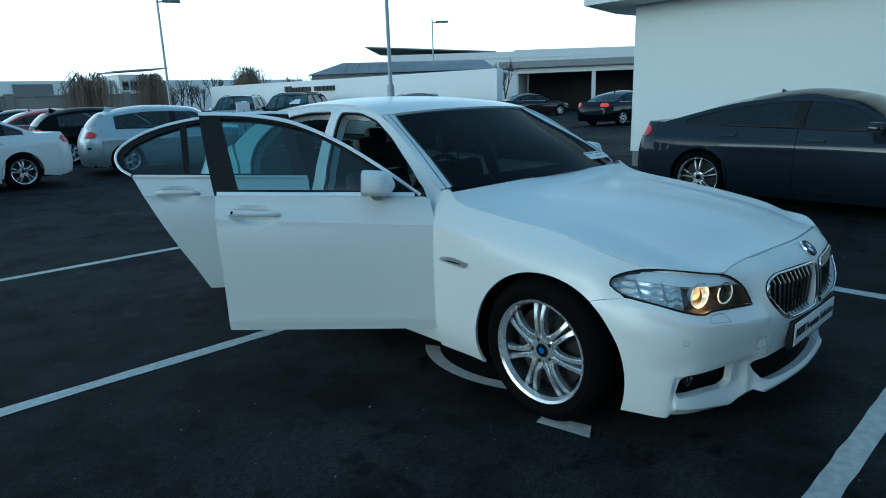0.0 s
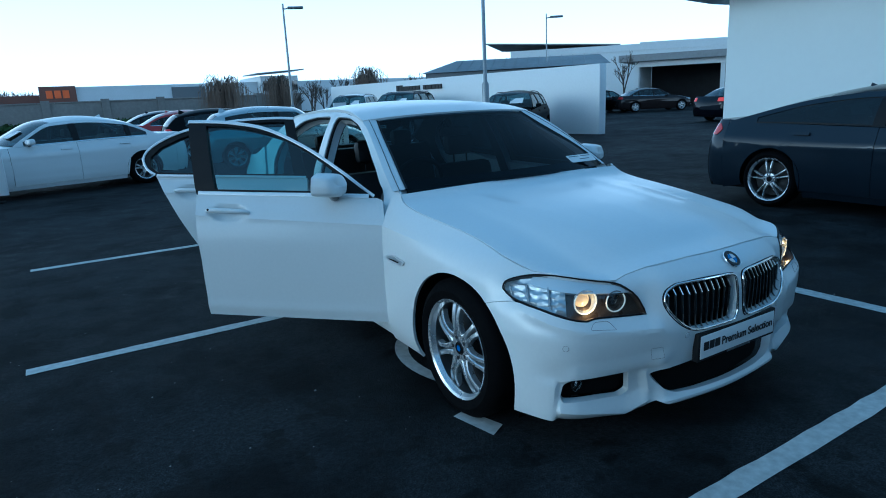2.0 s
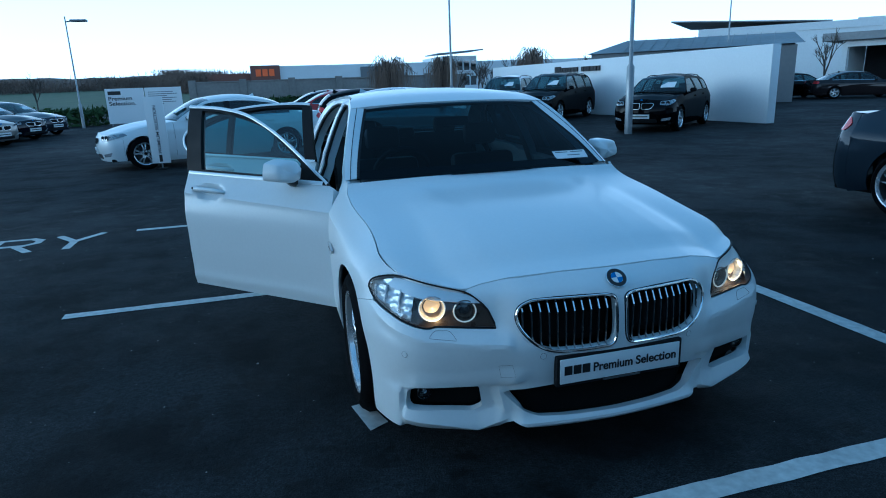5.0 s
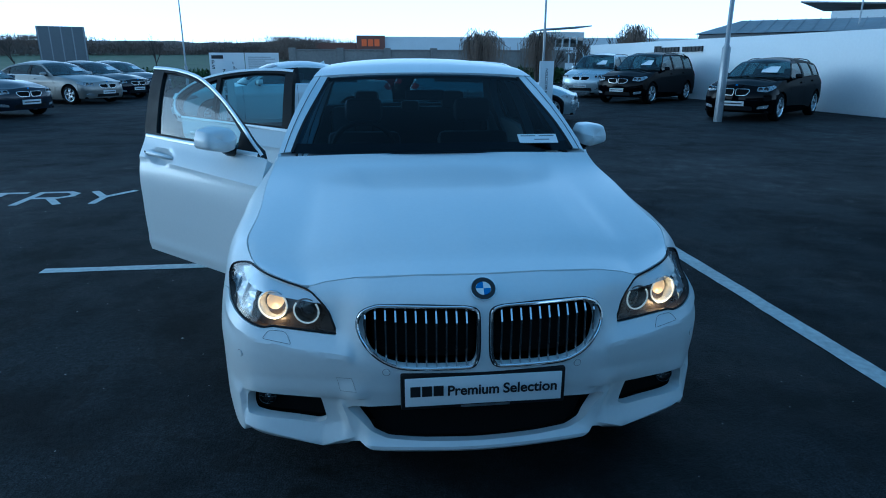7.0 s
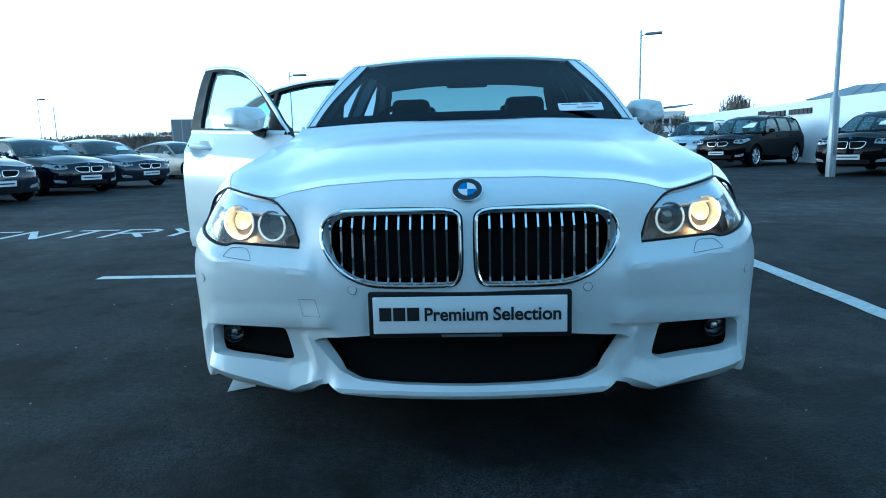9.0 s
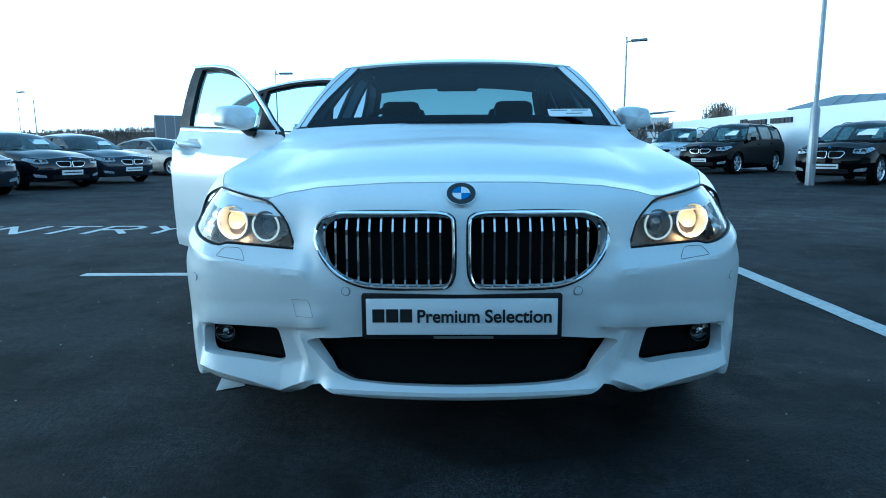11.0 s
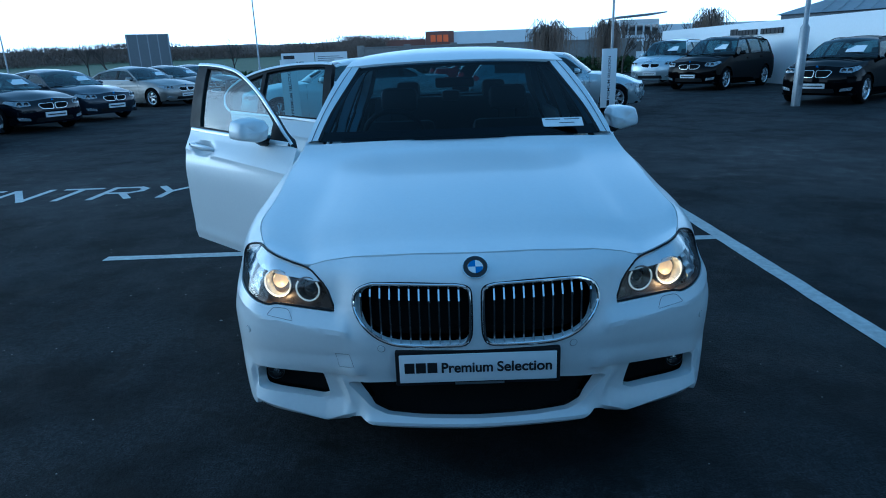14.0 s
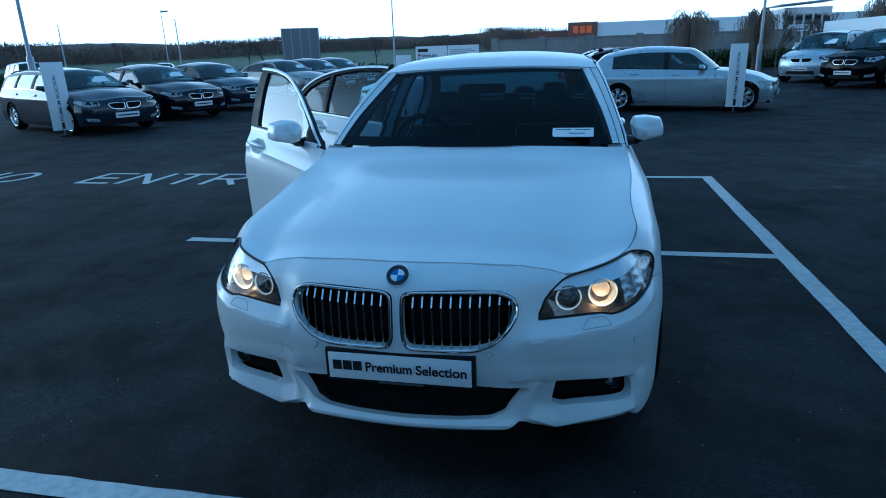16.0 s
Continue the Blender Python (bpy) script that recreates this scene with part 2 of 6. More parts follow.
# ---------------------------------------------------------------- mesh helpers
def part(name, bm, material, parent=None, label="", sharp=35, smooth=True):
    """Links a bmesh as one mesh object under a thing or under a part."""
    me = bpy.data.meshes.new(name)
    bm.normal_update()
    bm.to_mesh(me)
    bm.free()
    me.materials.append(material)
    if smooth:
        me.polygons.foreach_set("use_smooth", [True] * len(me.polygons))
        me.set_sharp_from_angle(angle=radians(sharp))
    ob = new(name, me)
    ob.parent = parent
    if label:
        ob["label"] = label
    return ob


def raw(name, verts, faces, material, parent=None, label="", sharp=35, smooth=True):
    me = bpy.data.meshes.new(name)
    me.from_pydata([tuple(v) for v in verts], [], [tuple(int(i) for i in f) for f in faces])
    me.validate()
    me.materials.append(material)
    if smooth:
        me.polygons.foreach_set("use_smooth", [True] * len(me.polygons))
        me.set_sharp_from_angle(angle=radians(sharp))
    ob = new(name, me)
    ob.parent = parent
    if label:
        ob["label"] = label
    return ob


def thing(name, label, category, group="", kind=""):
    return tagged(new(name), label, category, group, kind)


def box(bm, x0, x1, y0, y1, z0, z1, bevel=0.0, m=None):
    made = bmesh.ops.create_cube(bm, size=1)["verts"]
    bmesh.ops.scale(bm, vec=(x1 - x0, y1 - y0, z1 - z0), verts=made)
    bmesh.ops.translate(bm, vec=((x0 + x1) / 2, (y0 + y1) / 2, (z0 + z1) / 2), verts=made)
    if m:
        bmesh.ops.transform(bm, matrix=m, verts=made)
    if bevel:
        edges = {e for v in made for e in v.link_edges}
        bmesh.ops.bevel(bm, geom=list(edges), offset=bevel, segments=2, affect="EDGES", profile=0.5)
    return bm


def boxed(*a, **k):
    return box(bmesh.new(), *a, **k)


def lathe(profile, n=48, axis="x"):
    """Turns a line of (along, radius) round an axis."""
    verts, faces, k = [], [], len(profile)
    for i in range(n):
        c, s = math.cos(2 * math.pi * i / n), math.sin(2 * math.pi * i / n)
        for a, r in profile:
            verts.append((a, r * c, r * s) if axis == "x" else (r * c, r * s, a))
    for i in range(n):
        for j in range(k - 1):
            a, b = i * k + j, (i + 1) % n * k + j
            faces.append((a, b, b + 1, a + 1))
    return verts, faces


def tube(path, radius, n=8, close=False, up=(0.13, 0.31, 1)):
    """A round bar along a path; the radius may be a list."""
    path = [Vector(p) for p in path]
    radii = radius if isinstance(radius, (list, tuple)) else [radius] * len(path)
    verts, faces, k = [], [], len(path)
    up = Vector(up).normalized()
    for i, p in enumerate(path):
        a, b = path[(i - 1) % k if close else max(i - 1, 0)], path[(i + 1) % k if close else min(i + 1, k - 1)]
        d = (b - a).normalized()
        u = d.cross(up)
        u = u.normalized() if u.length > 1e-4 else d.orthogonal().normalized()
        w = u.cross(d)
        verts += [p + radii[i] * (math.cos(2 * math.pi * j / n) * u + math.sin(2 * math.pi * j / n) * w) for j in range(n)]
    for i in range(k if close else k - 1):
        for j in range(n):
            a, b = i * n, (i + 1) % k * n
            faces.append((a + j, a + (j + 1) % n, b + (j + 1) % n, b + j))
    if not close:
        faces += [tuple(reversed(range(n))), tuple(range((k - 1) * n, k * n))]
    return verts, faces


def joined(*meshes):
    verts, faces = [], []
    for v, f in meshes:
        faces += [tuple(i + len(verts) for i in g) for g in f]
        verts += [tuple(p) for p in v]
    return verts, faces


def moved(mesh, m):
    return [m @ Vector(v) for v in mesh[0]], mesh[1]


def curve(xs, ys):
    """A smooth line through points that never overshoots them."""
    xs, ys = np.asarray(xs, float), np.asarray(ys, float)
    h = np.diff(xs)
    d = np.diff(ys) / h
    m = np.r_[d[0], np.zeros(len(xs) - 2), d[-1]]
    a, b = d[:-1], d[1:]
    ok = a * b > 0
    m[1:-1][ok] = 2 * a[ok] * b[ok] / (a[ok] + b[ok])

    def f(x):
        x = np.clip(np.asarray(x, float), xs[0], xs[-1])
        i = np.clip(np.searchsorted(xs, x, side="right") - 1, 0, len(h) - 1)
        t = (x - xs[i]) / h[i]
        return (2 * t**3 - 3 * t**2 + 1) * ys[i] + (t**3 - 2 * t**2 + t) * h[i] * m[i] + (3 * t**2 - 2 * t**3) * ys[i + 1] + (t**3 - t**2) * h[i] * m[i + 1]

    return f


def spline(points, n=12, close=False):
    """A flowing line through points, n steps a span."""
    p = [np.array(q, float) for q in points]
    k, out = len(p), []
    for i in range(k if close else k - 1):
        a, b = p[i], p[(i + 1) % k]
        o = p[(i - 1) % k] if close or i else 2 * a - b
        c = p[(i + 2) % k] if close or i + 2 < k else 2 * b - a
        for j in range(n):
            t = j / n
            out.append(0.5 * (2 * a + (b - o) * t + (2 * o - 5 * a + 4 * b - c) * t**2 + (3 * a - o - 3 * b + c) * t**3))
    if not close:
        out.append(p[-1])
    return np.array(out)


def rounded(points, r, n=4):
    """A closed polygon with its corners rounded by about r."""
    out, k = [], len(points)
    for i in range(k):
        a, p, b = (np.array(points[j % k], float) for j in (i - 1, i, i + 1))
        u, v = a - p, b - p
        ra, rb = min(r, np.linalg.norm(u) * 0.45), min(r, np.linalg.norm(v) * 0.45)
        s, e = p + u / np.linalg.norm(u) * ra, p + v / np.linalg.norm(v) * rb
        out += [(1 - t) ** 2 * s + 2 * t * (1 - t) * p + t * t * e for t in np.linspace(0, 1, n + 1)]
    return [tuple(map(float, q)) for q in out]


def dense(loop, step):
    out = []
    for a, b in zip(loop, [*loop[1:], loop[0]]):
        k = max(1, int(math.ceil(math.hypot(b[0] - a[0], b[1] - a[1]) / step)))
        out += [(a[0] + (b[0] - a[0]) * i / k, a[1] + (b[1] - a[1]) * i / k) for i in range(k)]
    return out


def inside(pts, loops):
    pts = np.asarray(pts, float)
    odd = np.zeros(len(pts), bool)
    for loop in loops:
        a = np.asarray(loop, float)
        b = np.roll(a, -1, 0)
        for (ax, ay), (bx, by) in zip(a, b):
            if ay == by:
                continue
            cross = (ay > pts[:, 1]) != (by > pts[:, 1])
            odd ^= cross & (pts[:, 0] < (bx - ax) * (pts[:, 1] - ay) / (by - ay) + ax)
    return odd


def fill(loops, step, lines=()):
    """Triangles that fill an outline with holes, with points inside at about step; edges follow the lines."""
    from mathutils.geometry import delaunay_2d_cdt
    loops = [dense(lo, step) for lo in loops]
    verts, edges = [], []
    for lo in loops:
        k = len(verts)
        verts += lo
        edges += [(k + i, k + (i + 1) % len(lo)) for i in range(len(lo))]
    for line in lines:
        p = np.array(line, float)
        t = np.r_[0, np.cumsum(np.hypot(*np.diff(p, axis=0).T))]
        w = np.linspace(0, t[-1], max(2, int(t[-1] / step)))
        p = np.stack([np.interp(w, t, p[:, 0]), np.interp(w, t, p[:, 1])], -1)
        ok = inside(p, loops) & np.array([np.min(((np.array(verts) - v) ** 2).sum(1)) > (0.3 * step) ** 2 for v in p])
        k = len(verts)
        where = {int(i): k + n for n, i in enumerate(np.nonzero(ok)[0])}
        verts += [tuple(v) for v in p[ok]]
        edges += [(where[i], where[i + 1]) for i in where if i + 1 in where]
    rim = np.array(verts)
    lo, hi = rim.min(0), rim.max(0)
    gx, gy = np.meshgrid(np.arange(lo[0] + step / 2, hi[0], step), np.arange(lo[1] + step / 2, hi[1], step))
    gx = gx + (np.arange(gx.shape[0]) % 2)[:, None] * step / 2
    grid = np.stack([gx.ravel(), gy.ravel()], -1)
    grid = grid[inside(grid, loops)] if len(grid) else grid
    if len(grid):
        near = np.array([np.min(((rim - g) ** 2).sum(1)) for g in grid])
        grid = grid[near > (0.45 * step) ** 2]
    verts += [tuple(g) for g in grid]
    v, _, f, *_ = delaunay_2d_cdt([Vector(p) for p in verts], edges, [], 0, 1e-7)
    v = np.array([tuple(p) for p in v])
    mid = np.array([v[list(g)].mean(0) for g in f])
    ok = inside(mid, loops)
    return v, [tuple(g) for g, k in zip(f, ok) if k]


class Shell:
    """The skin round a car: a plan line from the middle of the nose round to the middle of the tail,
    drawn in by a depth that changes with the height and along the line. q runs along the plan line, minus q is the mirrored side."""

    def __init__(self, plan, cols, rows, table, upper):
        ghost = [(-plan[1][0], plan[1][1]), *plan, (-plan[-2][0], plan[-2][1])]
        self.p = spline(ghost, 40)[40:-40]
        self.p[0, 0] = self.p[-1, 0] = 0.0
        self.q = np.r_[0, np.cumsum(np.hypot(*np.diff(self.p, axis=0).T))]
        t = np.gradient(self.p, axis=0)
        t /= np.linalg.norm(t, axis=1)[:, None]
        self.n = np.stack([t[:, 1], -t[:, 0]], -1)
        wide = int(np.argmax(self.p[:, 0]))
        self.front, self.wide = int(np.argmin(np.abs(self.p[:, 1] - 0.85))), wide
        self.cols = np.array([self.at(*c) for c in cols])
        self.lines = [curve(rows, [row[i] for row in table]) for i in range(len(cols))]
        self.upper = upper

    def at(self, kind, v):
        """q at a given x of the nose, y of the side, or x of the tail."""
        if kind == "x":
            i = np.argmax(self.p[:, 0] > 0.99 * self.p[:, 0].max())
            return float(np.interp(v, self.p[:i, 0], self.q[:i]))
        if kind == "y":
            return float(np.interp(v, self.p[:, 1], self.q))
        i = len(self.p) - np.argmax(self.p[::-1, 0] > 0.99 * self.p[:, 0].max())
        return float(np.interp(-v, -self.p[i:, 0], self.q[i:]))

    def __call__(self, q, z, lift=0.0):
        q, z = np.asarray(q, float), np.asarray(z, float)
        side, q = np.where(q < 0, -1.0, 1.0), np.abs(q)
        vals = np.stack([f(z) for f in self.lines])
        c = self.cols
        i = np.clip(np.searchsorted(c, q, side="right") - 1, 0, len(c) - 2)
        h = np.diff(c)
        d = np.diff(vals, axis=0) / h[:, None]
        m = np.zeros_like(vals)
        a, b = d[:-1], d[1:]
        ok = a * b > 0
        m[1:-1] = np.where(ok, 2 * a * b / np.where(ok, a + b, 1), 0)
        k = np.arange(len(q))
        t = np.clip((q - c[i]) / h[i], 0, 1)
        inset = (2 * t**3 - 3 * t**2 + 1) * vals[i, k] + (t**3 - 2 * t**2 + t) * h[i] * m[i, k] + (3 * t**2 - 2 * t**3) * vals[i + 1, k] + (t**3 - t**2) * h[i] * m[i + 1, k]
        inset = inset + self.upper(z)
        x, y = np.interp(q, self.q, self.p[:, 0]), np.interp(q, self.q, self.p[:, 1])
        nx, ny = np.interp(q, self.q, self.n[:, 0]), np.interp(q, self.q, self.n[:, 1])
        flat = np.stack([(x - nx * inset) * side, y - ny * inset, z], -1)
        if np.any(lift):
            e = 2e-3
            s = side * np.abs(q)
            du = self(s + e, z) - self(s - e, z)
            dv = self(s, z + e) - self(s, z - e)
            nn = np.cross(du, dv)
            nn /= np.linalg.norm(nn, axis=1)[:, None] + 1e-9
            flat = flat + nn * lift
        return flat


def panel(name, loops, surf, material, parent, step=0.06, lift=0.0, depth=0.012, back=False, flip=False, label="", sharp=40, raise_by=None, lines=()):
    """A sheet of the skin inside an outline (and outside its holes), with an edge turned in by depth."""
    uv, faces = fill(loops, step, lines)
    top = surf(uv[:, 0], uv[:, 1], lift)
    if raise_by is not None:
        top = top + (surf(uv[:, 0], uv[:, 1], 1.0) - surf(uv[:, 0], uv[:, 1], 0.0)) * raise_by(uv[:, 0], uv[:, 1])[:, None]
    tri = []
    for f in faces:
        a, b, c = uv[list(f)][:3]
        tri.append(f if (b[0] - a[0]) * (c[1] - a[1]) - (b[1] - a[1]) * (c[0] - a[0]) > 0 else f[::-1])
    verts, out = [tuple(v) for v in top], list(tri)
    if depth:
        low = surf(uv[:, 0], uv[:, 1], lift - depth)
        count = {}
        for f in tri:
            for a, b in zip(f, (*f[1:], f[0])):
                count[(a, b)] = count.get((a, b), 0) + 1
        rim = [(a, b) for a, b in count if (b, a) not in count]
        if back:
            k = len(verts)
            verts += [tuple(v) for v in low]
            out += [(a, a + k, b + k, b) for a, b in rim] + [tuple(i + k for i in f[::-1]) for f in tri]
        else:
            index = {}
            for a, b in rim:
                for i in (a, b):
                    if i not in index:
                        index[i] = len(verts)
                        verts.append(tuple(low[i]))
            out += [(a, index[a], index[b], b) for a, b in rim]
    if flip:
        verts = [(-x, y, z) for x, y, z in verts]
        out = [f[::-1] for f in out]
    return raw(name, verts, out, material, parent, label, sharp)


def sheet(name, grid, material, parent, depth=0.01, label="", sharp=40, back=False):
    """A quad sheet from a grid of points [rows][cols], with an edge turned down along its own normal."""
    g = np.asarray(grid, float)
    r, c = g.shape[:2]
    verts = [tuple(v) for v in g.reshape(-1, 3)]
    faces = [(i * c + j, i * c + j + 1, (i + 1) * c + j + 1, (i + 1) * c + j) for i in range(r - 1) for j in range(c - 1)]
    if depth:
        du, dv = np.gradient(g, axis=1), np.gradient(g, axis=0)
        n = np.cross(du, dv)
        n /= np.linalg.norm(n, axis=2)[..., None] + 1e-9
        low = (g - n * depth).reshape(-1, 3)
        rim = [i for i in range(c)] + [i * c + c - 1 for i in range(1, r)] + [(r - 1) * c + j for j in range(c - 2, -1, -1)] + [i * c for i in range(r - 2, 0, -1)]
        k = len(verts)
        verts += [tuple(low[i]) for i in rim]
        m = len(rim)
        faces += [(rim[j], k + j, k + (j + 1) % m, rim[(j + 1) % m]) for j in range(m)]
        if back:
            kk = len(verts)
            verts += [tuple(v) for v in low]
            faces += [(kk + i * c + j, kk + (i + 1) * c + j, kk + (i + 1) * c + j + 1, kk + i * c + j + 1) for i in range(r - 1) for j in range(c - 1)]
    return raw(name, verts, faces, material, parent, label, sharp)


def coons(left, right, front, rear, nu, nv, bulge=None):
    """A sheet spanned by four border lines: front and rear run from left to right, left and right from front to rear."""
    def res(p, n):
        p = np.asarray(p, float)
        s = np.r_[0, np.cumsum(np.linalg.norm(np.diff(p, axis=0), axis=1))]
        t = np.linspace(0, s[-1], n)
        return np.stack([np.interp(t, s, p[:, k]) for k in range(3)], -1)
    le, ri, fr, re = res(left, nv), res(right, nv), res(front, nu), res(rear, nu)
    u, v = np.linspace(0, 1, nu)[None, :, None], np.linspace(0, 1, nv)[:, None, None]
    g = (1 - v) * fr[None] + v * re[None] + (1 - u) * le[:, None] + u * ri[:, None]
    g = g - ((1 - u) * (1 - v) * fr[0] + u * (1 - v) * fr[-1] + (1 - u) * v * re[0] + u * v * re[-1])
    if bulge:
        g[..., 2] += bulge(u[..., 0], v[..., 0])
    return g


# ---------------------------------------------------------------- wheels and small car parts
def spoke_pair(r0, r1, spread, width, x, thick=0.028):
    """Two slim spokes that leave the hub side by side and part towards the rim, along +z."""
    verts, faces = [], []
    for side in (-1, 1):
        k, steps = len(verts), 7
        for i in range(steps):
            t = i / (steps - 1)
            r = r0 + (r1 - r0) * t
            mid = side * (0.013 + spread * t**1.3)
            w = width * (1.15 - 0.3 * math.sin(math.pi * t))
            out = x - 0.03 * t**2 + 0.012 * math.sin(math.pi * t)
            verts += [(out - thick, mid - w, r), (out, mid - w * 0.6, r), (out, mid + w * 0.6, r), (out - thick, mid + w, r)]
        for i in range(steps - 1):
            a, b = k + 4 * i, k + 4 * i + 4
            faces += [(a + j, a + j + 1, b + j + 1, b + j) for j in range(3)]
    return verts, faces


def twin_spoke(r0, r1, x, thick=0.03):
    """Two ribs that spring from a flared foot on the hub and part towards the rim, with a slot between them."""
    verts, faces = [], []
    mid = curve([0, 0.25, 0.55, 1], [0.024, 0.0145, 0.017, 0.027])
    half = curve([0, 0.25, 0.55, 1], [0.020, 0.0125, 0.0110, 0.0165])
    for side in (-1, 1):
        k, steps = len(verts), 12
        for i in range(steps):
            t = i / (steps - 1)
            r, o, w = r0 + (r1 - r0) * t, side * float(mid(t)), float(half(t))
            out = x - 0.022 * t**2 + 0.012 * math.sin(math.pi * t)
            verts += [(out - thick, o - w, r), (out - 0.004, o - w * 0.92, r), (out, o - w * 0.6, r), (out, o + w * 0.6, r), (out - 0.004, o + w * 0.92, r), (out - thick, o + w, r)]
        for i in range(steps - 1):
            a, b = k + 6 * i, k + 6 * i + 6
            faces += [(a + j, a + j + 1, b + j + 1, b + j) for j in range(5)]
    return verts, faces


def wheel(parent, x, y, z, radius, width, rim_r, side, pairs=5, spread=0.05, label="", spoke_w=0.019, rim_mat=None):
    """A wheel whose outer face looks along side * x."""
    turn = Matrix.Translation((x, y, z)) @ (Matrix.Identity(4) if side > 0 else Matrix.Rotation(math.pi, 4, "Z"))
    h = width / 2
    rim = joined(lathe([(h - 0.012, rim_r + 0.004), (h - 0.004, rim_r), (h - 0.01, rim_r - 0.012), (h - 0.035, rim_r - 0.022)], 56))
    ob = raw("wheel", *rim, rim_mat or ALLOY, parent, label or "silver alloy wheel", 30)
    ob.matrix_basis = turn
    raw("rim_barrel", *lathe([(h - 0.035, rim_r - 0.022), (-h * 0.2, rim_r - 0.035), (-h + 0.02, rim_r - 0.02)], 40), BARREL, ob)
    raw("wheel_hub", *lathe([(h - 0.06, 0.078), (h - 0.037, 0.074), (h - 0.031, 0.06), (h - 0.034, 0.03)], 28), rim_mat or ALLOY, ob)
    shape = twin_spoke(0.055, rim_r - 0.01, h - 0.03) if pairs == 7 and spread < 0.01 else spoke_pair(0.05, rim_r - 0.012, spread, spoke_w, h - 0.03)
    first = raw("spoke", *shape, rim_mat or ALLOY, ob, "", 30)
    first.matrix_basis = Matrix.Rotation(0.1, 4, "X")
    for i in range(1, pairs):
        nxt = new("spoke", first.data)
        nxt.parent = ob
        nxt.matrix_basis = Matrix.Rotation(2 * math.pi * i / pairs + 0.1, 4, "X")
    s = radius - rim_r
    raw("tyre", *lathe([(h - 0.014, rim_r - 0.008), (h, rim_r + 0.012), (h + 0.006, rim_r + s * 0.45), (h - 0.012, radius - 0.02), (h - 0.04, radius), (0, radius + 0.002),
                        (-h + 0.04, radius), (-h + 0.012, radius - 0.02), (-h, rim_r + s * 0.4), (-h + 0.014, rim_r - 0.008)], 56), TYRE, ob, "black rubber tyre", 40)
    raw("brake_disc", *lathe([(h - 0.1, 0.06), (h - 0.098, rim_r * 0.78), (h - 0.12, rim_r * 0.78)], 32), DISC, ob, "", 30)
    raw("wheel_cap", *lathe([(h - 0.03, 0.0005), (h - 0.029, 0.03), (h - 0.036, 0.034)], 24), GLOSSBLACK, ob, "round centre cap", 30)
    if pairs == 7 and spread < 0.01:
        raw("cap_badge", *lathe([(h - 0.0275, 0.0005), (h - 0.0275, 0.015)], 20), LOGOBLUE, ob)
    # dark discs on the hub face draw the shaded bolt recesses
    for i in range(5):
        a = 2 * math.pi * (i + 0.5) / 5 + 0.25
        bolt = raw("bolt_recess_shade", *lathe([(h - 0.0295, 0.0005), (h - 0.0295, 0.0095), (h - 0.042, 0.0105)], 10), DISC, ob)
        bolt.location = (0, 0.054 * math.sin(a), 0.054 * math.cos(a))
    return ob


def arc(yc, zc, r, a0, a1, n=14):
    return [(yc + r * math.cos(radians(a0 + (a1 - a0) * i / n)), zc + r * math.sin(radians(a0 + (a1 - a0) * i / n))) for i in range(n + 1)]


def mirror_shell(parent, side, x, y, z, w=0.2, h=0.13, material=None, depth=0.15):
    """A door mirror: a flat-faced housing with a cut-away lower inner edge, its glass and its foot. x is where it meets the door."""
    face = rounded([(0.0, 0.35), (0.10, 0.92), (0.45, 1.0), (0.90, 0.80), (0.99, 0.1), (1.0, -0.42), (0.95, -0.62), (0.40, -0.95), (0.12, -0.72)], 0.1, 3)
    rows = []
    for v in np.sin(np.linspace(0, 0.5, 12) * math.pi):
        k = max(0.0, 1 - v**5) ** 0.5 * 0.45 + 0.55 * (1 - v**24)
        rows.append([(side * (x + 0.06 + w * (0.5 + (a - 0.5) * k)), y - depth * v * (1 - 0.25 * a - 0.1 * max(0, b)), z + h / 2 * (b * k - 0.05 * v)) for a, b in [*face, face[0]]])
    tip = np.array(rows[-1]).mean(0)
    rows[-1] = [tuple(tip)] * len(rows[0])
    g = np.array(rows)
    if side < 0:
        g = g[:, ::-1]
    ob = sheet("mirror", g, material or WHITE, parent, 0, "door mirror in body colour", 50)
    back = [(side * (x + 0.06 + w * (0.5 + (a - 0.5) * 0.95)), y + 0.003, z + h / 2 * b * 0.95) for a, b in face]
    k = len(back)
    raw("mirror_glass", back, [tuple(range(k)) if side < 0 else tuple(range(k - 1, -1, -1))], CHROME, ob, "mirror glass", smooth=False)
    foot = tube([(side * (x - 0.03), y - 0.03, z - h * 0.5), (side * (x + 0.04), y - 0.06, z - h * 0.54), (side * (x + 0.09), y - 0.075, z - h * 0.5), (side * (x + 0.14), y - 0.08, z - h * 0.38)], [0.036, 0.03, 0.022, 0.008], 10)
    raw("mirror_foot", *foot, GLOSSBLACK, ob)
    return ob


def seat(name, x, y, parent, back_z=1.17, width=0.5):
    """A front seat: cushion, leaning back and headrest on two posts."""
    cushion = part(name, boxed(x - width / 2, x + width / 2, y - 0.5, y + 0.05, 0.4, 0.56, 0.05), LEATHER, parent, "black leather seat")
    bm = boxed(-width / 2, width / 2, -0.06, 0.06, 0, back_z - 0.68, 0.05)
    bm.transform(pose(x, y, 0.5, -14))
    part("seat_back", bm, LEATHER, cushion)
    bm = boxed(-0.13, 0.13, -0.05, 0.05, 0, 0.17, 0.045)
    bm.transform(pose(x, y + 0.15, back_z - 0.14, -8))
    part("headrest", bm, LEATHER, cushion)
    for s in (-0.06, 0.06):
        raw("headrest_post", *tube([(x + s, y + 0.13, back_z - 0.3), (x + s, y + 0.15, back_z - 0.08)], 0.006, 6), PLASTIC, cushion)
    return cushion


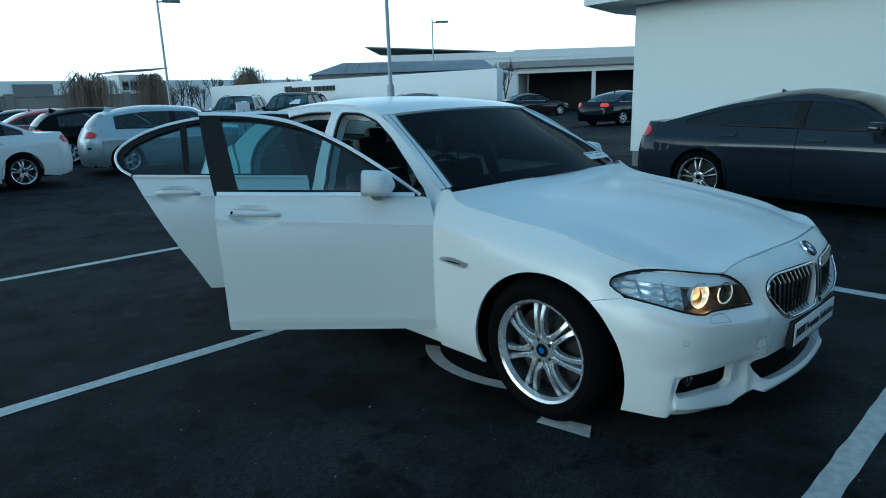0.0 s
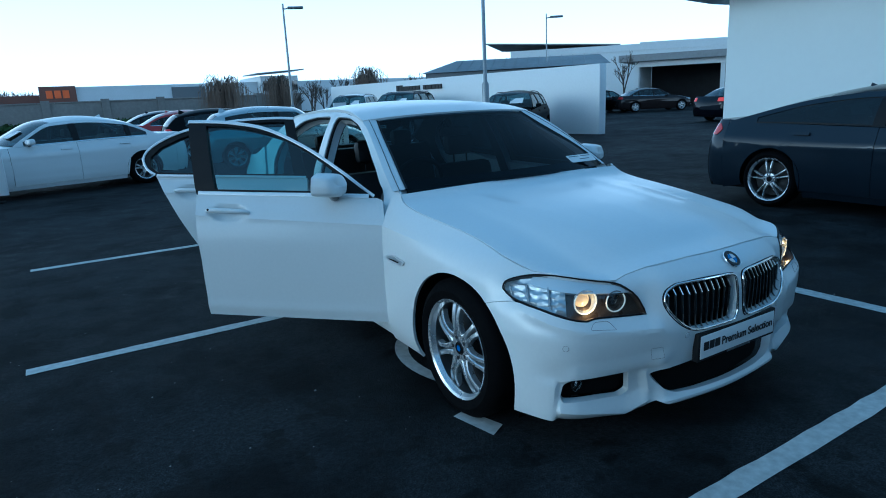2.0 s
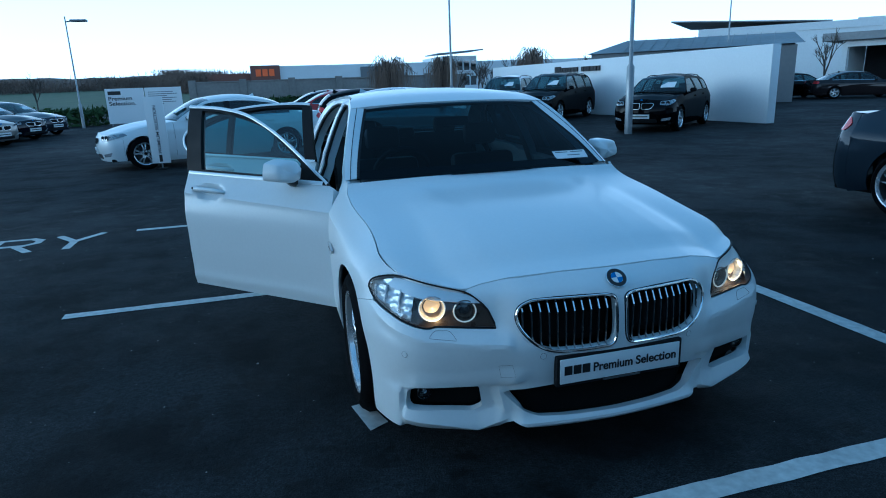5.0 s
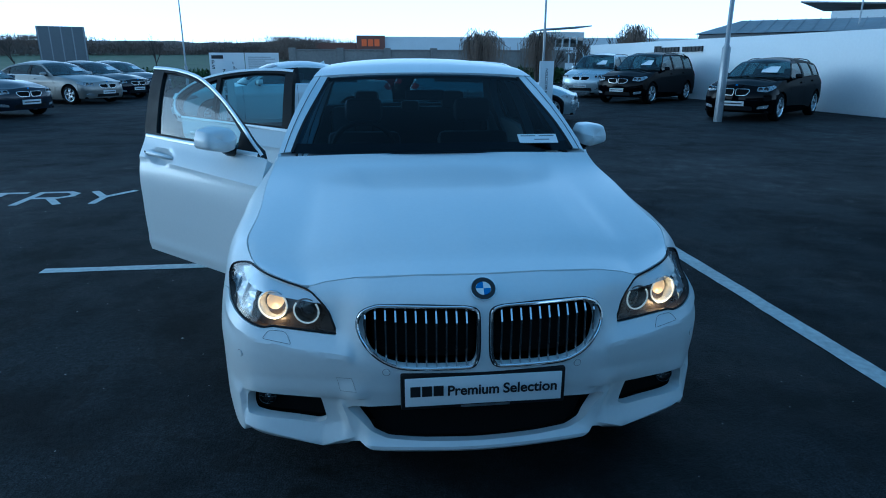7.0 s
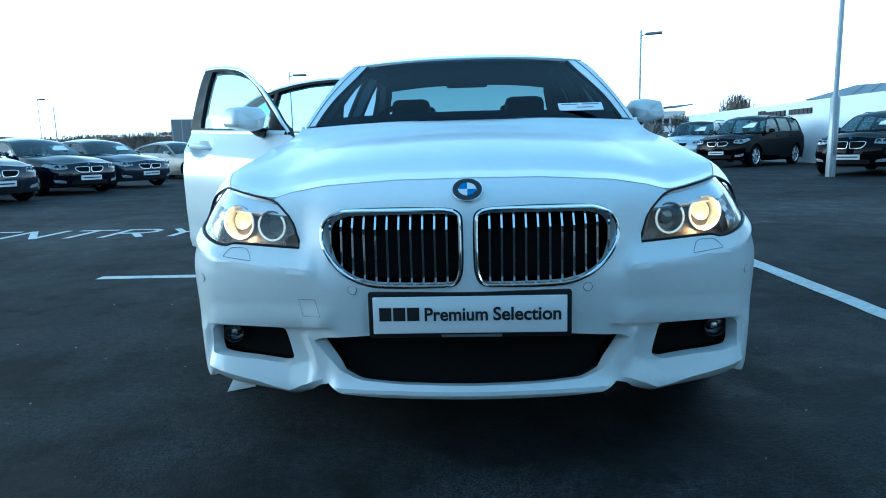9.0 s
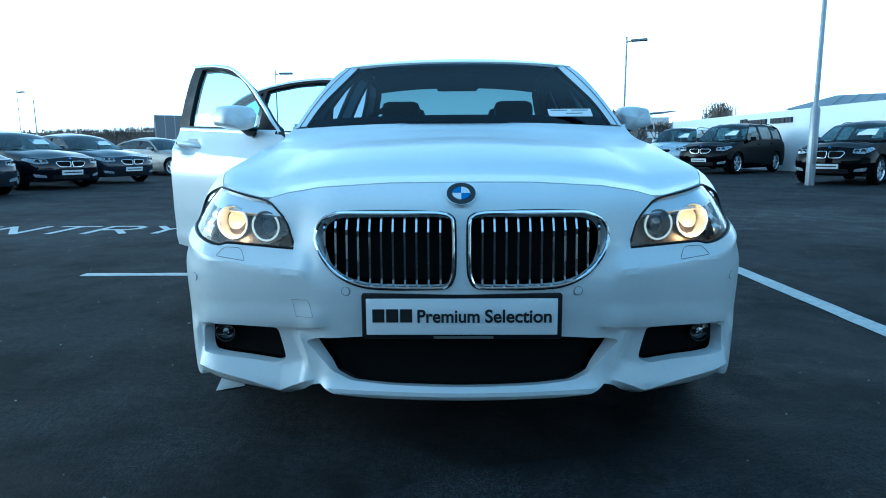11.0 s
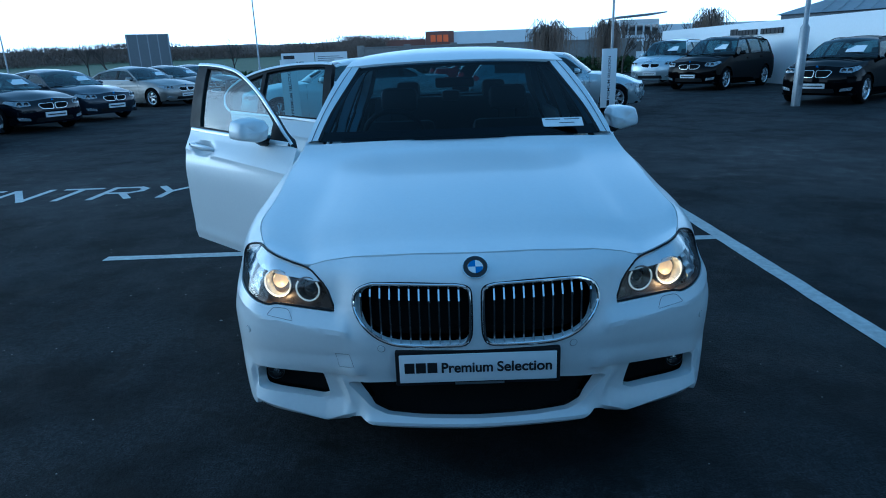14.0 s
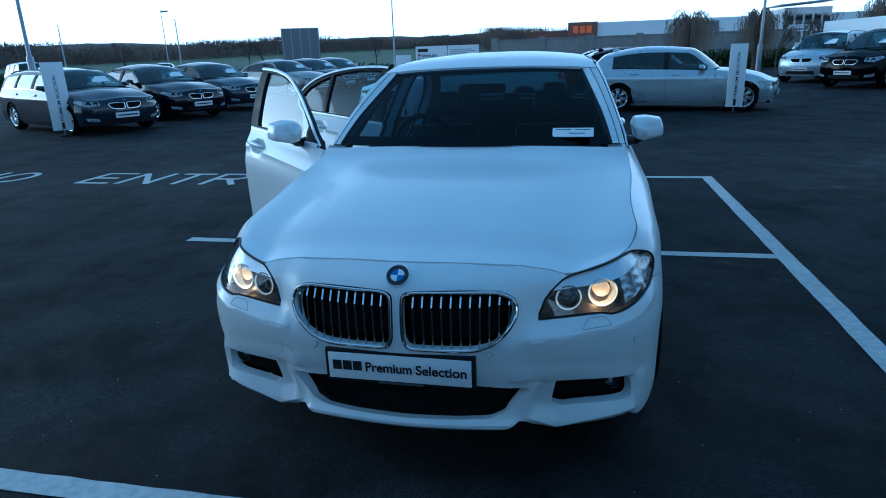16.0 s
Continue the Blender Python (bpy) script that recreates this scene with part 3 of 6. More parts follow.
# ---------------------------------------------------------------- a parked car of any build
def make_car(name, label, st, body, at, heading, group="parked cars", lit_tail=False, glass_mat=None):
    """A parked car. at: the ground under the middle of the front axle; heading: the way that its nose points, degrees from +x."""
    L, W, yf, yr, R = st["L"], st["W"], st["yf"], st["yr"], st["R"]
    zb0, zb1, zn, zr = st["belt"][0], st["belt"][1], st["nose"], st["roof"]
    yc, ya, yq, yg = st["cowl"], st["top"], st["rear_top"], st["rear_base"]
    zt = st["tail"]
    k = zb0 / 0.98
    plan = [(0, 0), (0.3 * W, 0.015), (0.62 * W, 0.075), (0.86 * W, 0.2), (0.955 * W, 0.42), (0.99 * W, 0.8), (W, 1.3), (W, L * 0.55), (0.99 * W, L * 0.8), (0.95 * W, L - 0.35), (0.8 * W, L - 0.1), (0.4 * W, L - 0.02), (0, L)]
    cols = [("x", 0), ("x", 0.55 * W), ("y", 0.45), ("y", 1.2), ("y", L * 0.55), ("y", L - 0.6), ("r", 0.5 * W), ("r", 0)]
    rows = [v * k for v in (0.14, 0.22, 0.36, 0.5, 0.62, 0.74, 0.84, 0.94, 1.04)]
    table = [(0.10, 0.09, 0.08, 0.07, 0.07, 0.08, 0.10, 0.10), (0.05, 0.05, 0.04, 0.035, 0.035, 0.04, 0.05, 0.05), (0.015, 0.015, 0.015, 0.015, 0.015, 0.015, 0.01, 0.01),
             (0, 0, 0, 0, 0, 0, 0, 0), (0.014, 0.018, 0.012, 0, 0, 0, 0.005, 0.005), (0.045, 0.055, 0.04, 0.01, 0, 0.005, 0.02, 0.02), (0.115, 0.135, 0.10, 0.03, 0.02, 0.02, 0.04, 0.05),
             (0.2, 0.22, 0.17, 0.07, 0.05, 0.05, 0.09, 0.1), (0.4, 0.42, 0.3, 0.11, 0.09, 0.1, 0.14, 0.15)]
    zrail = zr - 0.05
    up = curve([0, zb1, zb1 + 0.3 * (zrail - zb1), zb1 + 0.65 * (zrail - zb1), zrail, zr + 0.05], [0, 0, 0.045, 0.12, 0.23, 0.4])
    S = Shell(plan, cols, rows, table, up)
    qy = lambda y: S.at("y", y)  # noqa: E731
    car = thing(name, label, "car", group)
    front_glass, glass_mat = (glass_mat or CARSCREEN), (glass_mat or CARPANE)
    Ra = R + 0.04
    seam = 0.45
    yd, ym = yf + 0.6, yf + 0.6 + (yr - yf) * 0.37 + 0.05
    ye = yr - 0.22
    belt = curve([0, yd, ye, L], [zb0 - 0.02, zb0 - 0.01, zb1, zb1])
    edge = curve([0, seam, yf, yd, yd + 0.3], [zn - 0.02, zn - 0.01, zn + (zb0 - zn) * 0.45, zb0 - 0.01, zb0])
    low = 0.19 * k

    def pressed(q, z):
        d = z - (0.80 * zb0 + 0.012 * (np.asarray(q) - qy(1.5)))
        high = np.where(d > 0, np.exp(-((d / 0.06) ** 2)), np.exp(-((d / 0.018) ** 2)))
        return np.clip((np.asarray(q) - qy(0.9)) / 0.4, 0, 1) * (0.014 * high + 0.008 * np.exp(-(((z - 0.34 * k) / 0.04) ** 2)))

    def front_top(q):
        return zn - 0.035 * np.sin(np.pi * np.clip(q / qy(seam), 0, 1)) ** 2

    def to(points):
        return [(qy(y), z) for y, z in points]

    # nose
    qs = qy(seam)
    ring = [(q, low + 0.02) for q in np.linspace(-qs, qs, 40)] + [(q, float(front_top(abs(q)))) for q in np.linspace(qs, -qs, 60)]
    panel("front_bumper", [ring], S, body, car, 0.09, depth=0.02)
    for s in (1, -1):
        f = s < 0
        a0 = arc(yf, R, Ra, 205, -25, 22)
        panel("fender", [[(qs + 0.004, low), *[(qy(y), z) for y, z in a0 if z > low], (qy(yd), low), (qy(yd), float(belt(yd))), *[(qy(y), float(edge(y))) for y in np.linspace(yd, seam + 0.005, 14)]]], S, body, car, 0.05, flip=f, raise_by=pressed)
        panel("sill", [to([(yf + Ra + 0.02, low - 0.03), (yr - Ra - 0.02, low - 0.03), (yr - Ra - 0.02, low + 0.05), (yf + Ra + 0.02, low + 0.05)])], S, body, car, 0.15, lift=-0.008, flip=f)
        door = panel("front_door", [to([(yd + 0.006, low + 0.055), (ym, low + 0.055), (ym, float(belt(ym))), (yd + 0.006, float(belt(yd)))])], S, body, car, 0.05, flip=f, raise_by=pressed)
        a1 = [p for p in arc(yr, R, Ra, 205, 90, 12) if p[0] < ye + 0.05 and p[1] > low]
        panel_rear = [(ym + 0.006, low + 0.055), (yr - Ra - 0.008, low + 0.055), *[(y - 0.008, z) for y, z in a1], (ye + 0.02, float(belt(ye))), (ym + 0.006, float(belt(ym)))]
        rdoor = panel("rear_door", [to(panel_rear)], S, body, car, 0.05, flip=f, raise_by=pressed)
        a2 = [p for p in arc(yr, R, Ra, 205, -25, 22) if p[1] > low]
        yt = L - 0.4
        quarter = [*[(y, z) for y, z in a2], (yt, low), (yt, zt), (min(yg, yt - 0.02), max(zb1, zt)), (ye + 0.026, float(belt(ye)))]
        quarter = [(y if z < 0.56 * k else max(y, ye + 0.026 if z > R + Ra * 0.98 else y), z) for y, z in quarter]
        panel("rear_quarter", [to(quarter)], S, body, car, 0.05, flip=f, raise_by=pressed)
        qt, qe = qy(yt), S.q[-1]
        ring = [(q, low + 0.02) for q in np.linspace(qt + 0.004, qe, 20)] + [(q, zt) for q in np.linspace(qe, qt + 0.004, 20)]
        panel("rear_bumper", [ring], S, body, car, 0.1, depth=0.01, flip=f)
        for d, y in ((door, ym - 0.2), (rdoor, ye - 0.12)):
            z = float(belt(y)) - 0.11 * k
            panel("door_handle", [rounded(to([(y - 0.1, z - 0.018), (y + 0.1, z - 0.018), (y + 0.1, z + 0.018), (y - 0.1, z + 0.018)]), 0.015)], S, body, d, 0.04, lift=0.025, depth=0.02, flip=f)
        # glass house
        top = curve([yc, yc + 0.3 * (ya - yc), ya, ya + 0.45 * (yq - ya), yq, yg], [zb0, zb0 + 0.36 * (zrail - zb0), zrail - 0.015, zrail + 0.012, zrail - st["drop"], zb1 + 0.02])
        ys = np.linspace(yc + 0.02, yg - 0.01, 40)
        outer = [(qy(y), float(belt(y)) + 0.004) for y in ys] + [(qy(y), max(float(top(y)), float(belt(y)) + 0.008)) for y in ys[::-1]]
        w0, w1 = yc + 0.26 * (ya - yc), st["side_end"]

        def light(y0, y1):
            y = np.linspace(y0, y1, 14)
            hi = [(qy(v), max(float(top(v)) - 0.055, float(belt(v)) + 0.03)) for v in y]
            return [(qy(v), float(belt(v)) + 0.02) for v in y] + hi[::-1]

        posts = [w0, ym - 0.02, ym + 0.05, ye - 0.02 if w1 > ye + 0.1 else w1, *((ye + 0.03, w1) if w1 > ye + 0.1 else ())]
        if st.get("two_windows"):
            posts = [w0, ym - 0.02, ym + 0.05, w1]
        holes = [light(posts[i], posts[i + 1]) for i in range(0, len(posts) - 1, 2)]
        panel("window_surround", [outer, *holes], S, body, car, 0.07, depth=0.02, flip=f)
        for i, h in enumerate(holes):
            panel("side_window", [h], S, glass_mat, car, 0.12, lift=-0.008, depth=0, flip=f)
        for y0, y1 in zip(posts[1:-1:2], posts[2::2]):
            panel("door_pillar", [light(y0 - 0.025, y1 + 0.025)], S, PLASTIC, car, 0.08, lift=0.003, depth=0.004, flip=f, label="black door pillar")
        trim = [(qy(y), float(belt(y)) + 0.006) for y in np.linspace(w0, w1, 12)] + [(qy(y), float(belt(y)) + 0.02) for y in np.linspace(w1, w0, 12)]
        panel("belt_trim", [trim], S, st.get("trim", PLASTIC), car, 0.2, lift=0.004, depth=0.006, flip=f)
        # lamps
        lamp = rounded([(S.at("x", 0.56 * W), zn - 0.15 * k), (S.at("x", 0.80 * W), zn - 0.17 * k), (qs + 0.1, zn - 0.06 * k), (qs + 0.02, zn - 0.018 * k), (S.at("x", 0.78 * W), zn - 0.055 * k), (S.at("x", 0.6 * W), zn - 0.06 * k)], 0.03)
        lo = panel("headlight", [lamp], S, CARLAMP, car, 0.05, lift=0.006, flip=f, label="clear headlamp")
        for qx_, rr in ((0.66, 0.045), (0.8, 0.052)):
            c = S(np.array([S.at("x", qx_ * W)]), np.array([zn - 0.11 * k]), 0.008)[0]
            raw("lamp_lens", *moved(lathe([(0, 0.0005), (0.006, rr * 0.6), (0.01, rr), (-0.002, rr + 0.004)], 20), Matrix.Translation((c[0] * s, c[1], c[2])) @ Matrix.Rotation(radians(-90 + s * 25), 4, "Z")), LAMPGLASS, lo)
        tail = rounded([(S.at("r", 0.6 * W), zt - 0.2 * k), (qy(L - 0.26), zt - 0.2 * k), (qy(L - 0.33), zt - 0.12 * k), (qy(L - 0.24), zt - 0.05 * k), (S.at("r", 0.6 * W), zt - 0.06 * k)], 0.03)
        panel("tail_light", [tail], S, TAILLIT if lit_tail else TAIL, car, 0.06, lift=0.006, flip=f, label="red tail lamp")
        mirror_shell(car, s, W - 0.1, yc + 0.34, zb0 + 0.07, 0.17, 0.12 * k, body)
        wheel(car, s * (W - 0.125), yf, R, R, 0.22, R * st.get("rim", 0.7), s, pairs=st.get("pairs", 5), spread=st.get("spread", 0.03), spoke_w=st.get("spoke", 0.019))
        wheel(car, s * (W - 0.125), yr, R, R, 0.22, R * st.get("rim", 0.7), s, pairs=st.get("pairs", 5), spread=st.get("spread", 0.03), spoke_w=st.get("spoke", 0.019))
        # grille half
        kid = rounded([(S.at("x", 0.015), zn - 0.105 * k), (S.at("x", 0.36 * W), zn - 0.105 * k), (S.at("x", 0.41 * W), zn - 0.145 * k), (S.at("x", 0.31 * W), zn - st["kidney"] + 0.02), (S.at("x", 0.025), zn - st["kidney"] + 0.015)], 0.05)
        grille = panel("grille", [kid], S, SATIN, car, 0.05, lift=0.008, flip=f, label="chrome-framed black grille")
        m = np.array(kid).mean(0)
        panel("grille_mesh", [[tuple(m + (np.array(p) - m) * (1 - 0.013 / np.linalg.norm(np.array(p) - m))) for p in kid]], S, DARK, grille, 0.06, lift=0.011, depth=0.004, flip=f)
        fog = rounded([(S.at("x", 0.62 * W), 0.3 * k), (S.at("x", 0.86 * W), 0.32 * k), (S.at("x", 0.88 * W), 0.4 * k), (S.at("x", 0.64 * W), 0.36 * k)], 0.02)
        panel("fog_light", [fog], S, LAMPIN, car, 0.06, lift=0.005, flip=f)
    # lower intake and plate
    xi = S.at("x", 0.52 * W)
    panel("lower_intake", [rounded([(-xi, 0.26 * k), (xi, 0.26 * k), (xi * 0.94, 0.36 * k), (-xi * 0.94, 0.36 * k)], 0.03)], S, PLASTIC, car, 0.1, lift=0.004)
    zp = 0.42 * k
    plate = panel("plate", [[(-0.26, zp - 0.055), (0.26, zp - 0.055), (0.26, zp + 0.055), (-0.26, zp + 0.055)]], S, CARD, car, 0.2, lift=0.03, depth=0.025, label="white dealer plate with a line of dark print")
    panel("plate_print", [[(-0.22, zp - 0.012), (0.22, zp - 0.012), (0.22, zp + 0.014), (-0.22, zp + 0.014)]], S, INK, plate, 0.2, lift=0.033, depth=0)
    # hood, screen, roof, tail
    ys = np.linspace(seam, yc + 0.05, 16)
    right = S(np.array([qy(y) for y in ys]), np.array([float(edge(y)) for y in ys]))
    left = right * (-1, 1, 1)
    qf = np.linspace(-qs, qs, 31)
    front = S(qf, front_top(np.abs(qf)))
    u = np.linspace(-1, 1, 21)
    rear = np.stack([u * right[-1, 0], right[-1, 1] - 0.16 * (1 - u**2), right[-1, 2] + 0.035 * (1 - u**2)], -1)
    sheet("bonnet", coons(left, right, front, rear, 25, 18, lambda a, b: 0.03 * np.sin(np.pi * a) * np.sin(np.pi * b)), body, car)
    yy = np.linspace(yc + 0.03, ya, 12)
    rr = S(np.array([qy(y) for y in yy]), np.array([float(top(y)) for y in yy])) + (-0.004, 0, 0)
    a = np.stack([u * rr[0, 0], rr[0, 1] - 0.15 * (1 - u**2), rr[0, 2] + 0.02 * (1 - u**2)], -1)
    crown = zr - rr[-1, 2]
    b = np.stack([u * rr[-1, 0], rr[-1, 1] - 0.08 * (1 - u**2), rr[-1, 2] + crown * 0.8 * (1 - u**2)], -1)
    sheet("windscreen", coons(rr * (-1, 1, 1), rr, a, b, 21, 12), front_glass, car, 0)
    yy = np.linspace(ya, yq, 14)
    ro = S(np.array([qy(y) for y in yy]), np.array([float(top(y)) for y in yy]))
    c = np.stack([u * ro[-1, 0], ro[-1, 1] + 0.04 * (1 - u**2), ro[-1, 2] + crown * 0.9 * (1 - u**2)], -1)
    sheet("roof", coons(ro * (-1, 1, 1), ro, b, c, 21, 14, lambda p, q: crown * 0.45 * np.sin(np.pi * p) ** 0.7 * np.sin(np.pi * q)), body, car)
    yy = np.linspace(yq, yg - 0.02, 10)
    rg = S(np.array([qy(y) for y in yy]), np.array([float(top(y)) for y in yy]))
    d = np.stack([u * rg[-1, 0], rg[-1, 1] + 0.06 * (1 - u**2), rg[-1, 2] + 0.01 + 0.02 * (1 - u**2)], -1)
    sheet("rear_window", coons(rg * (-1, 1, 1), rg, c, d, 21, 10), glass_mat, car, 0)
    qt = np.linspace(qy(yt), S.q[-1], 16)
    tailrim = S(qt, np.full(16, zt))
    tail_line = np.r_[tailrim * (-1, 1, 1), tailrim[::-1][1:]]
    e0 = S(np.array([qy(yt)]), np.array([zt]))[0]
    side = np.array([rg[-1], (rg[-1] + e0) / 2, e0])
    sheet("boot_lid", coons(side * (-1, 1, 1), side, d, tail_line, 25, 8), body, car)
    # floor and a dim cabin
    part("floor_pan", boxed(-W + 0.12, W - 0.12, 0.2, L - 0.2, 0.2 * k, 0.26 * k, 0.02), DARK, car)
    cab = part("cabin_tub", boxed(-W + 0.1, W - 0.1, yc - 0.05, yg, zb0 - 0.34, zb0 - 0.3, 0.01), DARK, car)
    part("firewall", boxed(-W + 0.12, W - 0.12, yc - 0.2, yc - 0.15, 0.25, zb0 - 0.07, 0.01), DARK, cab)
    part("dashboard", boxed(-W + 0.2, W - 0.2, yc + 0.05, yc + 0.4, zb0 - 0.25, zb0 - 0.03, 0.06), TRIM, cab, "dark dashboard")
    for s in (1, -1):
        chair = seat("front_seat", s * 0.38, yc + 1.1, car)
        chair.location.z = zb0 - 0.95
        bm = boxed(-0.11, 0.11, -0.045, 0.045, 0, 0.15, 0.04)
        bm.transform(pose(s * 0.36, yr - 0.2, zb0 + 0.06, -10))
        part("rear_headrest", bm, LEATHER, cab)
    bm = boxed(-W + 0.22, W - 0.22, -0.07, 0.07, -0.3, 0.1, 0.05)
    bm.transform(pose(0, yr - 0.28, zb0, -14))
    part("rear_bench", bm, LEATHER, cab)
    sheet("headliner", coons(ro * (-1, 1, 1), ro, b, c, 11, 8) - np.array((0, 0, 0.03)), TRIM, cab, 0)
    if st.get("rails"):
        for s in (1, -1):
            pts = S(np.array([qy(y) for y in np.linspace(ya + 0.15, yq - 0.1, 8)]), np.array([float(top(y)) for y in np.linspace(ya + 0.15, yq - 0.1, 8)]))
            path = [(s * (p[0] - 0.04), p[1], p[2] + (0.045 if 0 < i < 7 else 0.01)) for i, p in enumerate(pts)]
            raw("roof_rail", *tube(path, 0.014, 6), PLASTIC, car)
    fin = [(0.0, yq - 0.13, zr + 0.05), (-0.03, yq - 0.3, zr - 0.03), (0.03, yq - 0.3, zr - 0.03), (0.03, yq - 0.1, zr - 0.06), (-0.03, yq - 0.1, zr - 0.06)]
    raw("roof_fin", fin, [(0, 1, 2), (0, 2, 3), (0, 3, 4), (0, 4, 1), (1, 4, 3, 2)], body, car, smooth=False)
    raw("roundel", *moved(lathe([(0, 0.0005), (0.003, 0.028), (0, 0.031)], 20), Matrix.Translation((0, float(S(np.array([0.0]), np.array([zn - 0.03]))[0, 1]) - 0.004, zn - 0.03)) @ Matrix.Rotation(radians(-90), 4, "Z")), LOGOBLUE, car)
    if st.get("card", True):
        p = (a[14] * 0.62 + b[14] * 0.38)
        bm = boxed(-0.2, 0.2, -0.003, 0.003, -0.13, 0.13)
        rise = Vector(b[14] - a[14]).normalized()
        bm.transform(Matrix.Translation(Vector(p) + Vector((0, -0.03, 0.022))) @ Matrix.Rotation(math.atan2(rise.z, rise.y) - math.pi / 2, 4, "X"))
        part("price_card", bm, CARD, car, "pale price card in the windscreen")
    turn = Matrix.Rotation(radians(heading) + math.pi / 2, 4, "Z")
    car.matrix_basis = Matrix.Translation((*at, 0)) @ turn @ Matrix.Translation((0, -yf, 0))
    return car


SEDAN = dict(L=4.9, W=0.93, yf=0.83, yr=3.8, R=0.325, belt=(0.94, 0.97), nose=0.77, roof=1.4, cowl=1.5, top=2.25, rear_top=3.5, rear_base=4.2, tail=1.0, drop=0.06, side_end=3.95, kidney=0.255, trim=CHROME)
ESTATE = dict(SEDAN, rear_top=4.45, rear_base=4.75, drop=0.05, side_end=4.45, rails=True, tail=1.0)
COUPE = dict(L=4.64, W=0.91, yf=0.79, yr=3.6, R=0.335, belt=(0.93, 0.985), nose=0.76, roof=1.36, cowl=1.42, top=2.15, rear_top=3.1, rear_base=4.25, tail=1.03, drop=0.03, side_end=3.85, kidney=0.25, spread=0.034, spoke=0.0105, rim=0.77, two_windows=True)
HATCH = dict(L=4.32, W=0.88, yf=0.76, yr=3.45, R=0.315, belt=(0.91, 0.96), nose=0.68, roof=1.41, cowl=1.38, top=2.0, rear_top=3.8, rear_base=4.2, tail=0.98, drop=0.1, side_end=3.62, two_windows=True, kidney=0.25, pairs=7, spread=0.015)
SUV = dict(L=4.85, W=0.965, yf=0.85, yr=3.78, R=0.37, belt=(1.13, 1.17), nose=0.98, roof=1.74, cowl=1.45, top=2.1, rear_top=4.3, rear_base=4.66, tail=1.15, drop=0.06, side_end=4.3, kidney=0.285, rails=True)
SMALL_SUV = dict(L=4.45, W=0.9, yf=0.8, yr=3.56, R=0.345, belt=(1.02, 1.07), nose=0.9, roof=1.52, cowl=1.4, top=2.0, rear_top=3.85, rear_base=4.25, tail=1.05, drop=0.06, side_end=3.9, kidney=0.29, rails=True)


# ---------------------------------------------------------------- the white saloon with its doors open
ROWS_Z = (0.14, 0.20, 0.27, 0.36, 0.44, 0.52, 0.60, 0.66, 0.72, 0.78, 0.86, 0.98)
COLS = [("x", 0), ("x", 0.37), ("x", 0.49), ("y", 0.36), ("y", 0.6), ("y", 0.85), ("y", 1.3), ("y", 1.55), ("y", 3.5), ("r", 0)]
INSET = [(0.09, 0.09, 0.11, 0.046, 0.043, 0.05, 0.06, 0.0611, 0.07, 0.1),
         (0.035, 0.035, 0.075, 0.026, 0.018, 0.024, 0.03, 0.0311, 0.04, 0.05),
         (0.045, 0.045, 0.072, 0.020, 0.006, 0.008, 0.012, 0.0127, 0.018, 0.02),
         (0.03, 0.03, 0.055, 0.018, 0.005, 0.004, 0.005, 0.0053, 0.008, 0.01),
         (0.012, 0.01, 0.02, 0.016, 0.004, 0.003, 0.003, 0.003, 0.003, 0),
         (0.005, 0, 0.005, 0.014, 0.002, 0, 0, 0.0, 0, 0),
         (0.008, 0.016, 0.044, 0.029, 0.008, 0, 0, 0.0, 0, 0),
         (0.015, 0.031, 0.06, 0.060, 0.018, 0.001, 0, 0.0, 0, 0),
         (0.033, 0.056, 0.08, 0.098, 0.032, 0.008, 0.002, 0.002, 0.003, 0.01),
         (0.11, 0.127, 0.148, 0.152, 0.072, 0.033, 0.010, 0.010, 0.012, 0.02),
         (0.3, 0.3, 0.3, 0.245, 0.19, 0.133, 0.055, 0.0439, 0.035, 0.04),
         (0.5, 0.5, 0.5, 0.4, 0.3, 0.26, 0.19, 0.1155, 0.08, 0.09)]
PLAN = [(0, 0), (0.2, 0.012), (0.40, 0.042), (0.60, 0.10), (0.78, 0.182), (0.878, 0.31), (0.92, 0.48), (0.932, 0.75), (0.934, 1.2), (0.932, 2.4), (0.93, 3.6), (0.90, 4.3), (0.80, 4.72), (0.55, 4.87), (0, 4.907)]
SKIN = Shell(PLAN, COLS, ROWS_Z, INSET, curve([0, 0.98, 1.10, 1.20, 1.30, 1.36, 1.39, 1.415, 1.44, 1.50], [0, 0, 0.04, 0.083, 0.132, 0.17, 0.194, 0.245, 0.30, 0.45]))


def on_skin(x, y, z):
    """The place along the plan line nearest to a point of the skin."""
    q = np.linspace(0, 2.2, 900)
    p = SKIN(q, np.full(900, z))
    return float(q[np.argmin((p[:, 0] - x) ** 2 + (p[:, 1] - y) ** 2)]), z


def lie(points):
    return [on_skin(*p) for p in points]


def along(points):
    return [(SKIN.at("y", y), z) for y, z in points]


def both(points):
    """A closed outline over the middle from its half at x > 0, given from bottom to top."""
    return list(points) + [(-q, z) for q, z in points[::-1]]


def front_depth(x, z):
    """The skin's y at a given x of the nose."""
    q = np.linspace(0, 1.3, 400)
    p = SKIN(q, np.full(400, z))
    return float(np.interp(abs(x), p[:, 0], p[:, 1]))


def nose(points):
    """Outline points of the nose from (x, z)."""
    return [on_skin(abs(x), front_depth(x, z), z) for x, z in points]


